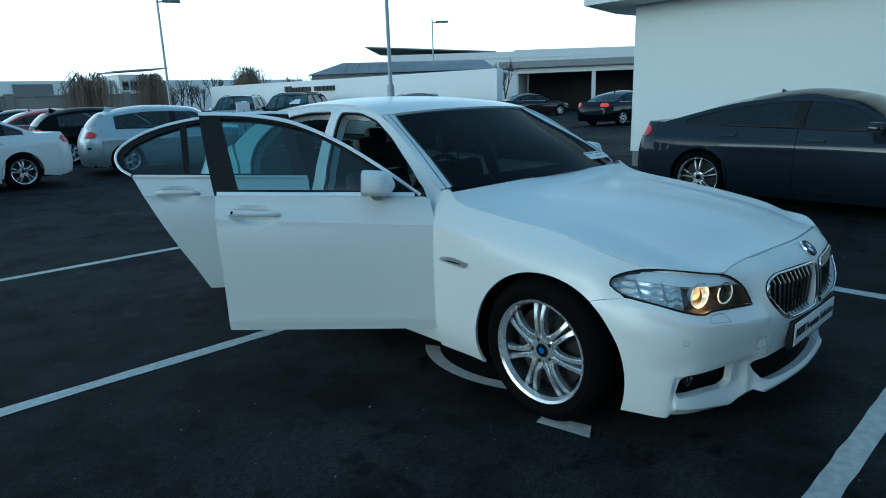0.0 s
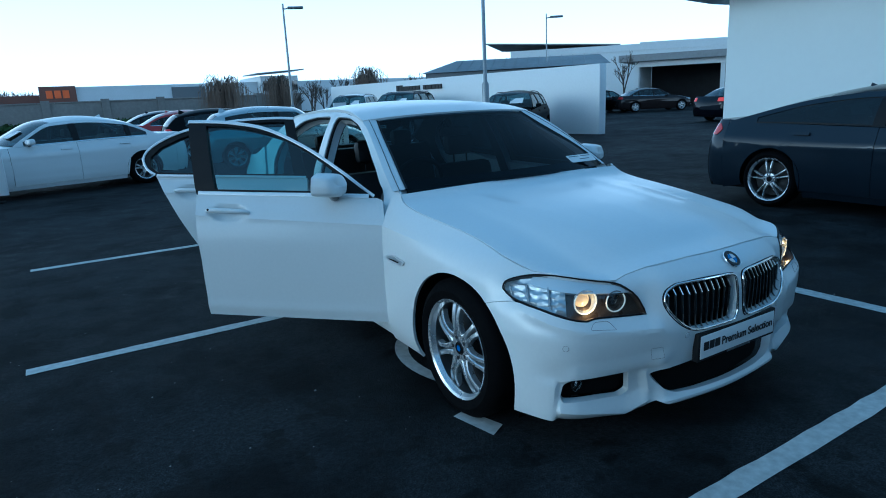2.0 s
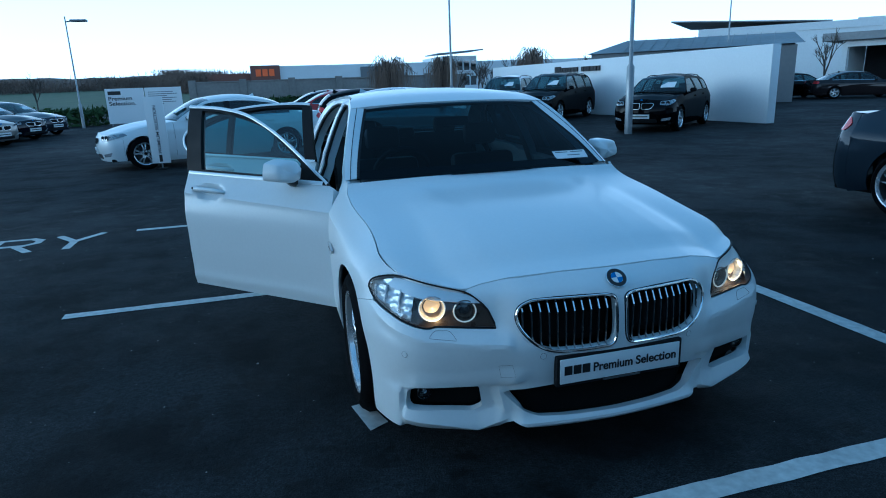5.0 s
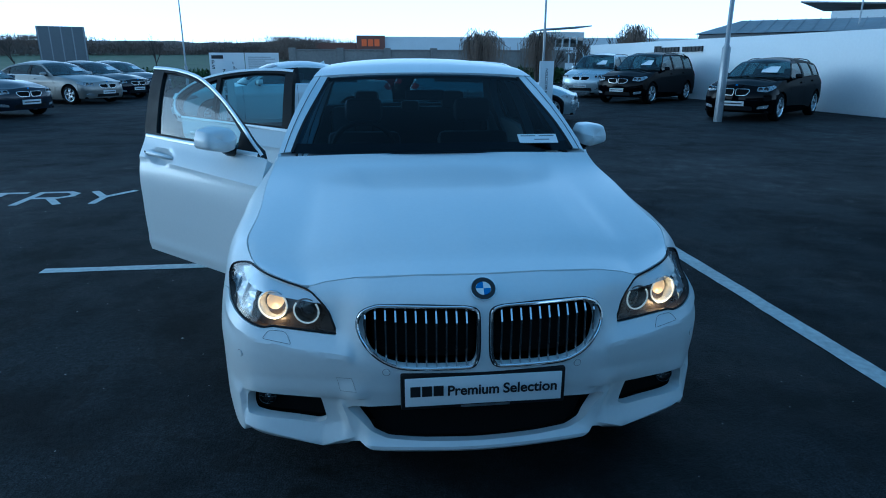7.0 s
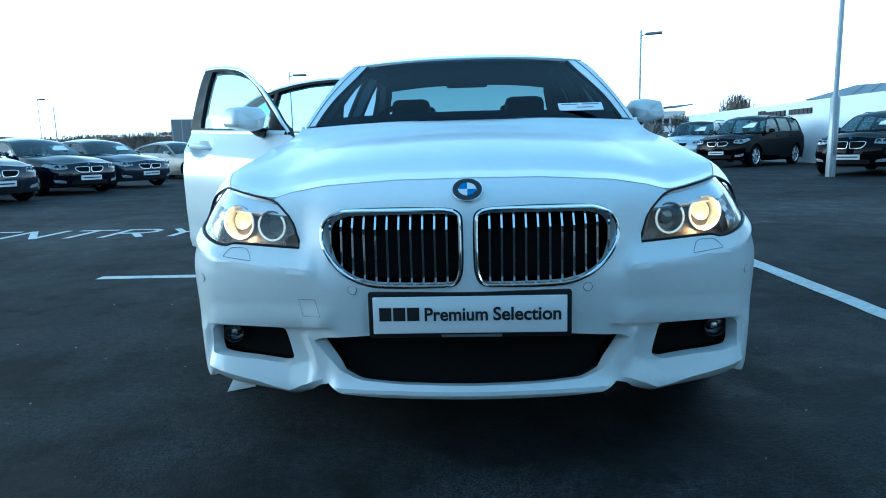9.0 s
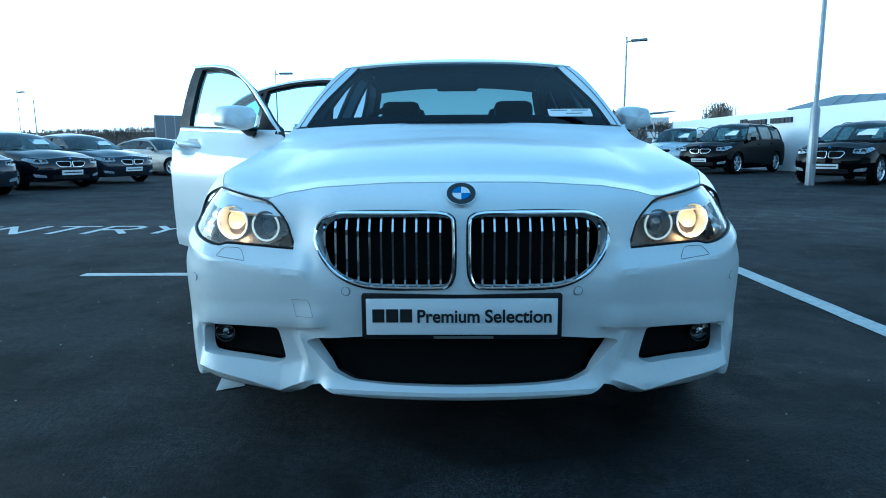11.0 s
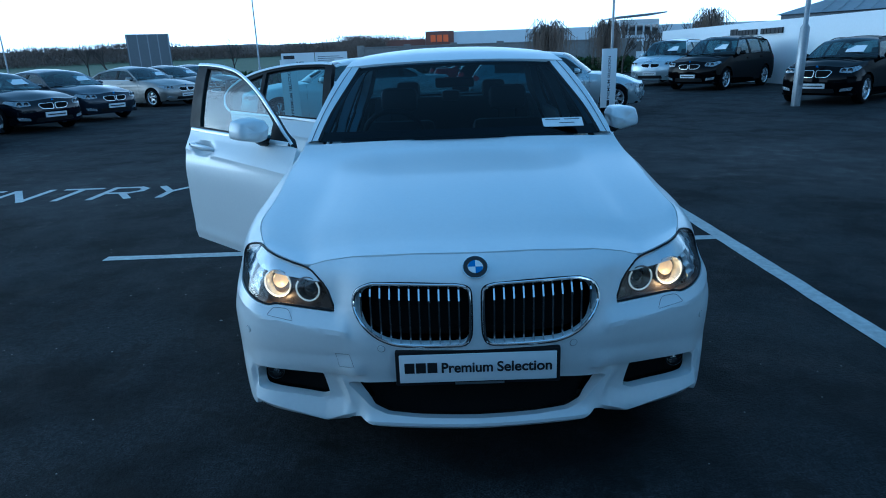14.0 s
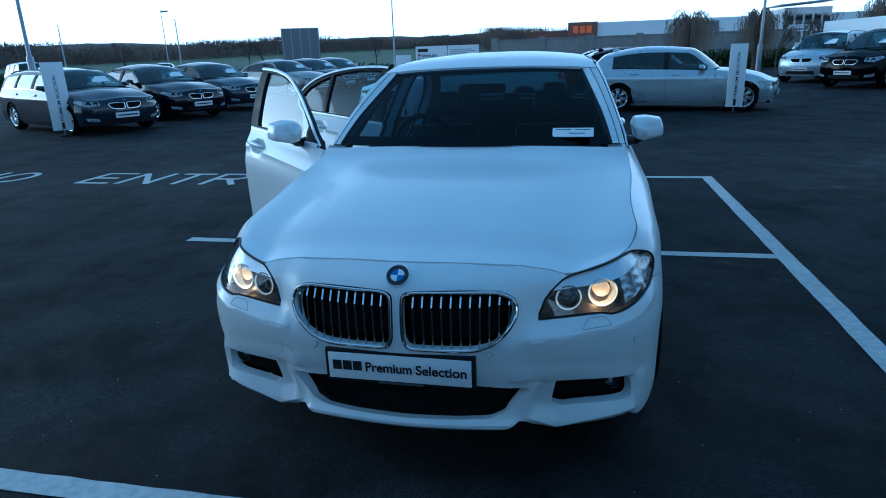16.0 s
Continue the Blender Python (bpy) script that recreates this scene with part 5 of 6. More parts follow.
    for s in (1, -1):
        f = s < 0
        panel("body_side", [outer, hole_f, hole_r], SKIN, WHITE, car, 0.05, lift=-0.012, depth=0.08, back=True, flip=f, label="white body side and door pillars")
        panel("pillar_trim", [outer, hole_f, hole_r], SKIN, TRIM, car, 0.06, lift=-0.096, depth=0, flip=not f)
        for hole in (hole_f, hole_r):
            ring = dense(hole, 0.03)
            raw("door_seal", *tube(SKIN(np.array([q for q, z in ring]), np.array([z for q, z in ring]), -0.03) * (s, 1, 1), 0.011, 6, True), PLASTIC, car, "black rubber door seal")
        q4 = along([*arc(yr, hub, Ra, 118, -28, 20), (4.2, 0.18), (4.50, 0.2), (4.50, 1.02), (4.2, 1.06), (4.0, 1.13), (3.815, 1.0), (3.675, 0.8)])
        panel("rear_quarter", [q4], SKIN, WHITE, car, 0.07, depth=0.03, flip=f)
        qt0, qe = SKIN.at("y", 4.505), SKIN.q[-1]
        panel("rear_bumper", [[(q, 0.2) for q in np.linspace(qt0, qe, 20)] + [(q, 1.02) for q in np.linspace(qe, qt0, 20)]], SKIN, WHITE, car, 0.09, depth=0.01, flip=f)
        front = door_front(car, f)
        rear = door_rear(car, f)
        if f:
            for ob, (hx, hy), deg, (dx, dy) in ((front, HINGE_F, OPEN_F, (-0.024, 0.002)), (rear, HINGE_R, OPEN_R, (-0.042, 0.052))):
                ob.matrix_basis = Matrix.Translation((hx + dx, hy + dy, 0)) @ Matrix.Rotation(radians(deg), 4, "Z") @ Matrix.Rotation(radians(1.9), 4, "X") @ Matrix.Translation((-hx, -hy, 0))
        seat("front_seat", s * 0.38, 2.55, car)
        bm = boxed(-0.1, 0.1, -0.045, 0.045, 0, 0.15, 0.04)
        bm.transform(pose(s * 0.36, 3.62, 1.06, -10))
        part("rear_headrest", bm, LEATHER, car)
    part("rear_bench", boxed(-0.66, 0.66, 3.15, 3.6, 0.42, 0.58, 0.06), LEATHER, car, "black leather rear bench")
    bm = boxed(-0.66, 0.66, -0.07, 0.07, 0, 0.58, 0.06)
    bm.transform(pose(0, 3.52, 0.52, -16))
    part("bench_back", bm, LEATHER, car)
    part("parcel_shelf", boxed(-0.62, 0.62, 3.62, 4.15, 1.0, 1.03, 0.005), TRIM, car)
    part("dashboard", boxed(-0.72, 0.72, 1.62, 1.98, 0.72, 0.95, 0.07), TRIM, car, "black dashboard")
    part("console", boxed(-0.13, 0.13, 1.85, 2.75, 0.35, 0.62, 0.04), TRIM, car)
    part("cabin_floor", boxed(-0.80, 0.80, 1.3, 4.2, 0.24, 0.30, 0.01), DARK, car)
    part("engine_bay_floor", boxed(-0.62, 0.62, 0.27, 1.5, 0.2, 0.27, 0.02), DARK, car)
    part("firewall", boxed(-0.74, 0.74, 1.5, 1.55, 0.25, 0.93, 0.01), DARK, car)
    part("boot_wall", boxed(-0.7, 0.7, 4.18, 4.22, 0.25, 1.0, 0.01), DARK, car)
    part("radiator_wall", boxed(-0.62, 0.62, 0.24, 0.28, 0.2, 0.68, 0.01), DARK, car)
    ring = [(-0.38 + 0.185 * math.cos(a), 2.06 - 0.07 * math.sin(a), 0.93 + 0.17 * math.sin(a)) for a in np.linspace(0, 2 * math.pi, 28, endpoint=False)]
    sw = raw("steering_wheel", *tube(ring, 0.016, 8, True), LEATHER, car, "black steering wheel")
    bm = boxed(-0.09, 0.09, -0.03, 0.03, -0.07, 0.06, 0.03)
    bm.transform(pose(-0.38, 2.05, 0.92, -22))
    part("wheel_boss", bm, TRIM, sw)
    for a in (0.1, math.pi - 0.1, -math.pi / 2):
        raw("wheel_spoke", *tube([(-0.38 + 0.06 * math.cos(a), 2.05, 0.92 + 0.05 * math.sin(a)), (-0.38 + 0.18 * math.cos(a), 2.06 - 0.07 * math.sin(a), 0.93 + 0.165 * math.sin(a))], 0.014, 6), TRIM, sw)
    part("inner_mirror", boxed(-0.12, 0.12, 2.16, 2.19, 1.215, 1.275, 0.014), TRIM, car, "black inner mirror")
    mid = boxed(-0.08, 0.08, -0.045, 0.045, 0, 0.1, 0.035)
    mid.transform(pose(0, 3.62, 1.03, -10))
    part("middle_headrest", mid, LEATHER, car)
    aerial = [(0.0, 3.66, 1.455), (-0.022, 3.50, 1.44), (0.022, 3.50, 1.44), (0.022, 3.68, 1.39), (-0.022, 3.68, 1.39)]
    raw("roof_fin", aerial, [(0, 1, 2), (0, 2, 3), (0, 3, 4), (0, 4, 1), (1, 4, 3, 2)], WHITE, car, smooth=False)
    car.matrix_basis = Matrix.Translation((0.006, 0, 0)) @ Matrix.Rotation(radians(-0.35), 4, "Z")
    return car


HINGE_F, OPEN_F = (-0.895, 1.53), 49.35
HINGE_R, OPEN_R = (-0.905, 2.66), 58.35


def writing(text, size, m, material, parent, width=None, align="LEFT", bold=0.012):
    """Words in the built-in font, turned into a mesh."""
    cu = bpy.data.curves.new("letters", "FONT")
    cu.body, cu.size, cu.align_x, cu.extrude, cu.offset = text, size, align, 0.0006, size * bold
    tmp = bpy.data.objects.new("letters", cu)
    scene.collection.objects.link(tmp)
    me = bpy.data.meshes.new_from_object(tmp.evaluated_get(bpy.context.evaluated_depsgraph_get()))
    bpy.data.objects.remove(tmp)
    me.materials.clear()
    me.materials.append(material)
    if width:
        xs = [v.co.x for v in me.vertices]
        k = width / (max(xs) - min(xs))
        for v in me.vertices:
            v.co.x = (v.co.x - min(xs)) * k
    ob = new("lettering", me)
    ob.parent = parent
    ob.matrix_basis = m
    return ob


def roundel(parent, m, r):
    ob = raw("roundel", *moved(lathe([(0.0, 0.0005), (0.003, r * 0.98), (0.0, r), (-0.006, r)], 40), m), CHROME, parent, "round black, blue and white badge")
    raw("badge_ring", *moved(lathe([(0.0038, r * 0.60), (0.0038, r * 0.94)], 40), m), INK, ob)
    for i in range(4):
        a0 = math.pi / 2 * i
        v = [(0.0042, 0, 0)] + [(0.0042, r * 0.57 * math.cos(a0 + math.pi / 2 * j / 8), r * 0.57 * math.sin(a0 + math.pi / 2 * j / 8)) for j in range(9)]
        raw("badge_quarter", *moved((v, [(0, j + 1, j + 2) for j in range(8)]), m), LOGOBLUE if i % 2 else CARD, ob, smooth=False)
    return ob


def headlamp(car, s, low2, top2, f):
    """The lit headlamp: dark bowl, two ringed lenses under a pale visor, chrome fins in the corner and a clear cover."""
    loop = low2[:-1] + top2[:-1]
    lamp = panel("headlight", [loop], SKIN, LAMPDARK, car, 0.03, lift=-0.05, depth=0, flip=f, label="lit headlamp with two glowing rings")
    pts = np.array(loop)
    rim = SKIN(pts[:, 0], pts[:, 1], -0.002)
    deep = SKIN(pts[:, 0], pts[:, 1], -0.05)
    g = np.stack([np.r_[rim, rim[:1]], np.r_[deep, deep[:1]]]) * (s, 1, 1)
    sheet("lamp_wall", g if s < 0 else g[:, ::-1], LAMPDARK, lamp, 0)
    for (x, z, r, lit) in ((0.573, 0.673, 0.042, False), (0.69, 0.684, 0.049, True)):
        q = on_skin(x, front_depth(x, z), z)[0]
        c = SKIN(np.array([q]), np.array([z]), -0.04)[0]
        m = Matrix.Translation((s * c[0], c[1], c[2])) @ Matrix.Rotation(radians(-90 + s * 14), 4, "Z")
        raw("lamp_bowl", *moved(lathe([(0.018, r * 1.06), (0.02, r * 0.98), (0.006, r * 0.8), (-0.012, r * 0.74)], 28), m), LAMPIN if lit else LAMPDARK, lamp)
        raw("bowl_back", *moved(lathe([(-0.012, r * 0.74), (-0.014, 0.001)], 28), m), GLOSSBLACK, lamp)
        raw("lamp_ring", *moved(tube([(0.02, r * math.cos(a), r * math.sin(a)) for a in np.linspace(-0.22 * math.pi, 1.22 * math.pi, 30)], 0.0032, 6), m @ Matrix.Rotation(math.pi / 2, 4, "X") @ Matrix.Rotation(-math.pi, 4, "X") @ Matrix.Rotation(-math.pi / 2, 4, "X")), RING, lamp, "glowing ring")
        raw("lamp_lens", *moved(lathe([(0.006, 0.0005), (0.003, r * 0.42), (-0.008, r * 0.66)], 24), m), BEAM if lit else LAMPGLASS, lamp, "lit main lens" if lit else "clear lens")
    low_, top_ = np.array(low2), np.array(top2)[::-1]

    def between(t0, t1, f0, f1, n=18):
        """A band of the lamp from f0 to f1 of the way up, between two shares of its length."""
        t = np.linspace(t0, t1, n)
        pa, pb = ([np.stack([np.interp(t * (len(v) - 1), np.arange(len(v)), v[:, k]) for k in (0, 1)], -1) for v in (low_, top_)])
        return [tuple(v) for v in pa + (pb - pa) * f0] + [tuple(v) for v in (pa + (pb - pa) * f1)[::-1]]

    # visor: hangs from the upper edge, its lower edge runs straight over both lenses
    q0, q1 = on_skin(0.500, front_depth(0.500, 0.690), 0.690)[0], on_skin(0.835, 0.42, 0.72)[0]
    upper = [p for p in top2 if q0 < p[0] < q1 and p[1] > 0.69][::-1]
    edge = [(q, 0.692 + 0.034 * (q - q0) / (q1 - q0)) for q in np.linspace(q1, q0, 14)]
    panel("lamp_brow", [[(q, z - 0.003) for q, z in upper] + edge], SKIN, BROW, lamp, 0.02, lift=-0.012, depth=0.03, flip=f, label="pale visor over the lenses")
    def facets(q, z):
        return 0.0035 * np.sin(z * 230 + 5 * q + 0.8 * np.sin(q * 70)) + 0.002 * np.sin(q * 45)

    panel("reflector", [between(0.60, 0.985, 0.05, 0.95)], SKIN, REFLECT, lamp, 0.009, lift=-0.02, depth=0, flip=f, label="fluted silver corner reflector", sharp=40, raise_by=facets)
    for i in range(3):
        panel("reflector_fin", [between(0.68 + 0.1 * i, 0.688 + 0.1 * i, 0.12, 0.72, 4)], SKIN, CARLAMP, lamp, 0.03, lift=-0.011, depth=0.012, flip=f, sharp=20)
    seal = SKIN(pts[:, 0], pts[:, 1], 0.0) * (s, 1, 1)
    raw("lamp_seal", *tube(seal, 0.0034, 6, True), PLASTIC, lamp, "black rubber seal")
    lampc = panel("lamp_cover", [loop], SKIN, LENS, lamp, 0.035, lift=-0.001, depth=0, flip=f)
    lampc.visible_shadow = False
    q = on_skin(0.68, front_depth(0.68, 0.65), 0.65)[0]
    c = SKIN(np.array([q]), np.array([0.635]), -0.02)[0]
    bulb = new("headlamp_bulb", bpy.data.lights.new("headlamp_bulb", "POINT"))
    bulb.data.energy, bulb.data.color, bulb.data.shadow_soft_size = 0.16, (1.0, 0.5, 0.16), 0.012
    bulb.location = (s * c[0], c[1], c[2])
    bulb.parent = lamp
    return lamp


HANDLES = ((2.43, 0.872), (3.43, 0.89))


def crease_line(q, z):
    """The line pressed into the flanks under the handles, and the soft one over the sill."""
    y = np.asarray(q) - SKIN.at("y", 1.5) + 1.5
    d = z - (0.815 + 0.032 * (y - 1.5) - 0.02 * np.clip(1.5 - y, 0, 1))
    fade = np.clip((y - 1.02) / 0.4, 0, 1)
    high = np.where(d > 0, np.clip(1 - d / 0.09, 0, 1), np.exp(d / 0.022))
    low = np.exp(-(((z - 0.33) / 0.03) ** 2))
    cups = sum(np.exp(-(((y - hy) / 0.1) ** 2 + ((z - hz + 0.002) / 0.04) ** 2) ** 2) for hy, hz in HANDLES)
    return fade * (0.0125 * high + 0.005 * low * np.clip((y - 1.4) / 0.2, 0, 1)) * (1 - cups) - 0.028 * cups


CREASE = [[(1.1, 0.7942), (1.5, 0.815), (2.2, 0.8374), (3.62, 0.8828)]]


def door_skin(car, loop, f, label):
    return panel("door", [loop], SKIN, WHITE, car, 0.016, depth=0.075, back=True, flip=f, label=label, raise_by=crease_line, sharp=14, lines=[along(c) for c in CREASE])


def handle(door, y, z, f, lock):
    steps = [(-0.125, -0.012), (-0.115, 0.012), (-0.08, 0.024), (0, 0.028), (0.08, 0.025), (0.118, 0.014), (0.13, -0.01)]
    path = [SKIN(np.array([SKIN.at("y", y + d)]), np.array([z + 0.003 + 0.03 * d]), h)[0] * (-1 if f else 1, 1, 1) for d, h in steps]
    bar = spline(path, 3)
    raw("door_handle", *tube(bar, np.interp(np.linspace(0, 1, len(bar)), [0, 0.15, 0.35, 0.7, 0.88, 1], [0.006, 0.011, 0.0155, 0.0155, 0.011, 0.006]).tolist(), 10), WHITE, door, "white pull handle")
    if lock:
        c = SKIN(np.array([SKIN.at("y", y + 0.105)]), np.array([z + 0.006]), 0.036)[0]
        raw("key_hole", *moved(lathe([(0.0, 0.0005), (0.001, 0.008)], 12), Matrix.Translation((-c[0] if f else c[0], c[1], c[2])) @ Matrix.Rotation(math.pi if f else 0, 4, "Z")), PLASTIC, door)


def strip(name, line, width, material, parent, f, lift=0.004):
    """A narrow trim along a line of (y, z)."""
    p = np.array(line, float)
    t = np.gradient(p, axis=0)
    n = np.stack([-t[:, 1], t[:, 0]], -1) / (np.linalg.norm(t, axis=1)[:, None] + 1e-9)
    a, b = p - n * width / 2, p + n * width / 2
    def put(v, k):
        return SKIN(np.array([SKIN.at("y", y) for y, z in v]), v[:, 1], k)
    g = np.stack([put(a, lift - 0.006), put(a, lift), put(p, lift + 0.004), put(b, lift), put(b, lift - 0.006)])
    if f:
        g = g * (-1, 1, 1)
    else:
        g = g[:, ::-1]
    return sheet(name, g, material, parent, 0, sharp=60)


def door_front(car, f):
    skin = along([(1.508, 0.272), (2.585, 0.275), (2.597, 0.6), (2.632, 0.965), (1.585, 0.955), (1.555, 0.945), (1.516, 0.80), (1.5, 0.6)])
    door = door_skin(car, skin, f, "white front door standing open" if f else "white front door")
    top = spline([(1.60, 0.962), (1.80, 1.097), (2.02, 1.225), (2.25, 1.318), (2.45, 1.352), (2.60, 1.361), (2.735, 1.362)], 6)
    hole_top = spline([(1.80, 1.065), (1.95, 1.166), (2.12, 1.256), (2.30, 1.309), (2.46, 1.335), (2.625, 1.341)], 5)
    frame = along([tuple(p) for p in top] + [(2.634, 0.967)])
    hole = along([(1.80, 0.985), *[tuple(p) for p in hole_top], (2.525, 0.995)])
    panel("window_frame", [frame, hole], SKIN, PLASTIC, door, 0.05, depth=0.04, back=True, flip=f, label="black window frame")
    # closed doors take the darker pane that carries the cabin's shade
    panel("window", [hole], SKIN, PANE if f else DIMPANE, door, 0.08, lift=-0.014, depth=0, flip=f, label="tinted door window")
    strip("top_trim", top, 0.016, ALU, door, f, 0.005)
    strip("belt_trim", [(y, 0.964 + 0.011 * (y - 1.6)) for y in np.linspace(1.63, 2.622, 16)], 0.02, ALU, door, f)
    handle(door, 2.43, 0.872, f, f)
    mirror_shell(door, -1 if f else 1, 0.795, 1.885, 1.035, 0.178, 0.134, WHITE, 0.165)
    return door


def door_rear(car, f):
    skin = along([(2.605, 0.276), (3.28, 0.29), (3.36, 0.43), (3.455, 0.58), (3.57, 0.78), (3.70, 1.0), (2.645, 0.972), (2.617, 0.6)])
    door = door_skin(car, skin, f, "white rear door standing open" if f else "white rear door")
    top = spline([(2.755, 1.372), (2.9, 1.375), (3.15, 1.362), (3.4, 1.325), (3.60, 1.268), (3.74, 1.19), (3.79, 1.12), (3.765, 1.05), (3.70, 1.005)], 6)
    frame = along([(2.648, 0.976)] + [tuple(p) for p in top])
    h1 = along([(2.735, 1.0), (2.815, 1.350), (2.9, 1.352), (3.1, 1.344), (3.3, 1.317), (3.385, 1.299), (3.36, 1.01)])
    h2 = along([(3.395, 1.012), (3.42, 1.288), (3.55, 1.246), (3.68, 1.185), (3.745, 1.12), (3.735, 1.06), (3.68, 1.022)])
    panel("window_frame", [frame, h1, h2], SKIN, PLASTIC, door, 0.05, depth=0.04, back=True, flip=f, label="black window frame")
    for h in (h1, h2):
        panel("window", [h], SKIN, PANE if f else DIMPANE, door, 0.08, lift=-0.014, depth=0, flip=f)
    strip("top_trim", top, 0.015, ALU, door, f, 0.005)
    strip("belt_trim", [(y, 0.975 + 0.024 * (y - 2.65)) for y in np.linspace(2.65, 3.69, 16)], 0.02, ALU, door, f)
    handle(door, 3.43, 0.89, f, False)
    return door


hero_car()


# ---------------------------------------------------------------- ground and its markings
def ground():
    xs = np.r_[-2500, -400, -60, np.arange(-30, 45, 3.0), 120, 500, 2500]
    ys = np.r_[-2500, -400, -60, np.arange(-12, 60, 3.0), 200, 600, 2500]
    verts = [(x, y, 0.0) for y in ys for x in xs]
    n = len(xs)
    faces = [(i * n + j, i * n + j + 1, (i + 1) * n + j + 1, (i + 1) * n + j) for i in range(len(ys) - 1) for j in range(n - 1)]
    return tagged(raw("ground", verts, faces, TARMAC, smooth=False), "dark tarmac forecourt with damp stains", "ground", kind="structure")


ground()


def mark(x0, x1, y0, y1, name="bay_line"):
    """A worn strip of road paint with slightly ragged edges."""
    rnd = random.Random(int(1000 * (x0 + 7 * y0)))
    along_x = abs(x1 - x0) > abs(y1 - y0)
    n = max(2, int(max(abs(x1 - x0), abs(y1 - y0)) / 0.12))
    verts = []
    for i in range(n + 1):
        t = i / n
        for side in (0, 1):
            j = rnd.uniform(-0.004, 0.004)
            verts.append((x0 + (x1 - x0) * t, (y0, y1)[side] + j, 0.003) if along_x else ((x0, x1)[side] + j, y0 + (y1 - y0) * t, 0.003))
    faces = [(2 * i, 2 * i + 2, 2 * i + 3, 2 * i + 1) for i in range(n)]
    ob = raw(name, verts, faces, WHITELINE, smooth=False)
    return tagged(ob, "worn white painted bay line on tarmac", "road marking", "bay lines", "structure")


for yy in (-0.26, 2.79, 5.74):
    mark(-2.68, 2.0, yy - 0.05, yy + 0.05)
mark(2.0, 2.12, -0.31, 5.79)

ARROW = thing("bay_symbol", "white painted symbol half hidden under the saloon", "road marking", kind="structure")
ringv = [(-0.42 + r * 0.75 * math.cos(a), 1.42 + r * math.sin(a), 0.003) for a in np.linspace(math.pi * 0.7, math.pi * 1.45, 20) for r in (0.46, 0.56)]
raw("symbol_arc", ringv, [(2 * i, 2 * i + 2, 2 * i + 3, 2 * i + 1) for i in range(19)], WHITELINE, ARROW, smooth=False)
raw("symbol_bar", [(-0.94, 0.82, 0.003), (-0.89, 0.57, 0.003), (-0.80, 0.62, 0.003), (-0.86, 0.84, 0.003)], [(0, 1, 2, 3)], WHITELINE, ARROW, smooth=False)


def road_words():
    """The painted words, in thin strokes as a road stencil has them."""
    glyph = {"N": [[(0, 0), (0, 1), (1, 0), (1, 1)]], "O": [[(0.5 + 0.5 * math.cos(a), 0.5 + 0.5 * math.sin(a)) for a in np.linspace(0, 2 * math.pi, 25)]],
             "E": [[(1, 0), (0, 0), (0, 1), (1, 1)], [(0, 0.5), (0.8, 0.5)]], "T": [[(0, 1), (1, 1)], [(0.5, 1), (0.5, 0)]],
             "R": [[(0, 0), (0, 1), (0.7, 1), (0.95, 0.85), (0.95, 0.65), (0.7, 0.5), (0, 0.5)], [(0.5, 0.5), (1, 0)]], "Y": [[(0, 1), (0.5, 0.5), (1, 1)], [(0.5, 0.5), (0.5, 0)]]}
    top = thing("road_lettering", "worn white painted words on the tarmac", "road marking", kind="structure")
    for ch, x in zip("NOENTRY", (-7.95, -7.3, -5.82, -5.22, -4.62, -4.02, -3.45)):
        verts, faces = [], []
        for line in glyph[ch]:
            for (ax, ay), (bx, by) in zip(line, line[1:]):
                a, b = Vector((x + ax * 0.42, 5.1 + ay * 0.64)), Vector((x + bx * 0.42, 5.1 + by * 0.64))
                d = (b - a).normalized()
                n = Vector((-d.y, d.x)) * 0.04
                a, b = a - d * 0.03, b + d * 0.03
                k = len(verts)
                verts += [(*(a - n), 0.003), (*(b - n), 0.003), (*(b + n), 0.003), (*(a + n), 0.003)]
                faces.append((k, k + 1, k + 2, k + 3))
        raw("letter", [(v[0], v[1], 0.003 + 0.0004 * (i // 4 % 4)) for i, v in enumerate(verts)], faces, WHITELINE, top, smooth=False)


road_words()

# ---------------------------------------------------------------- walls and buildings
WALL_TURN = Matrix.Translation((13.5, 13.86, 0)) @ Matrix.Rotation(radians(4.2), 4, "Z")
bm = boxed(0, 0.32, 0, 19.5, 0, 2.3, 0.01)
bm.transform(WALL_TURN)
part_wall = part("wall_east", bm, RENDER_W)
tagged(part_wall, "smooth white rendered boundary wall", "wall", kind="structure")
sign = thing("wall_sign", "dark standing letters on the white wall", "sign")
rnd = random.Random(5)
yy = 12.4
while yy > 8.8:
    w = rnd.uniform(0.14, 0.24)
    if rnd.random() > 0.12:
        bm = boxed(-0.08, -0.01, yy - w, yy, 1.83, 1.83 + rnd.choice((0.2, 0.2, 0.26)))
        bm.transform(WALL_TURN)
        part("letter_block", bm, INK, sign, smooth=False)
    yy -= w + 0.05


def prism(footprint, z0, z1):
    bm = bmesh.new()
    lo = [bm.verts.new((x, y, z0)) for x, y in footprint]
    hi = [bm.verts.new((x, y, z1)) for x, y in footprint]
    n = len(lo)
    bm.faces.new(lo[::-1])
    bm.faces.new(hi)
    for i in range(n):
        bm.faces.new((lo[i], lo[(i + 1) % n], hi[(i + 1) % n], hi[i]))
    bmesh.ops.recalc_face_normals(bm, faces=bm.faces)
    return bm


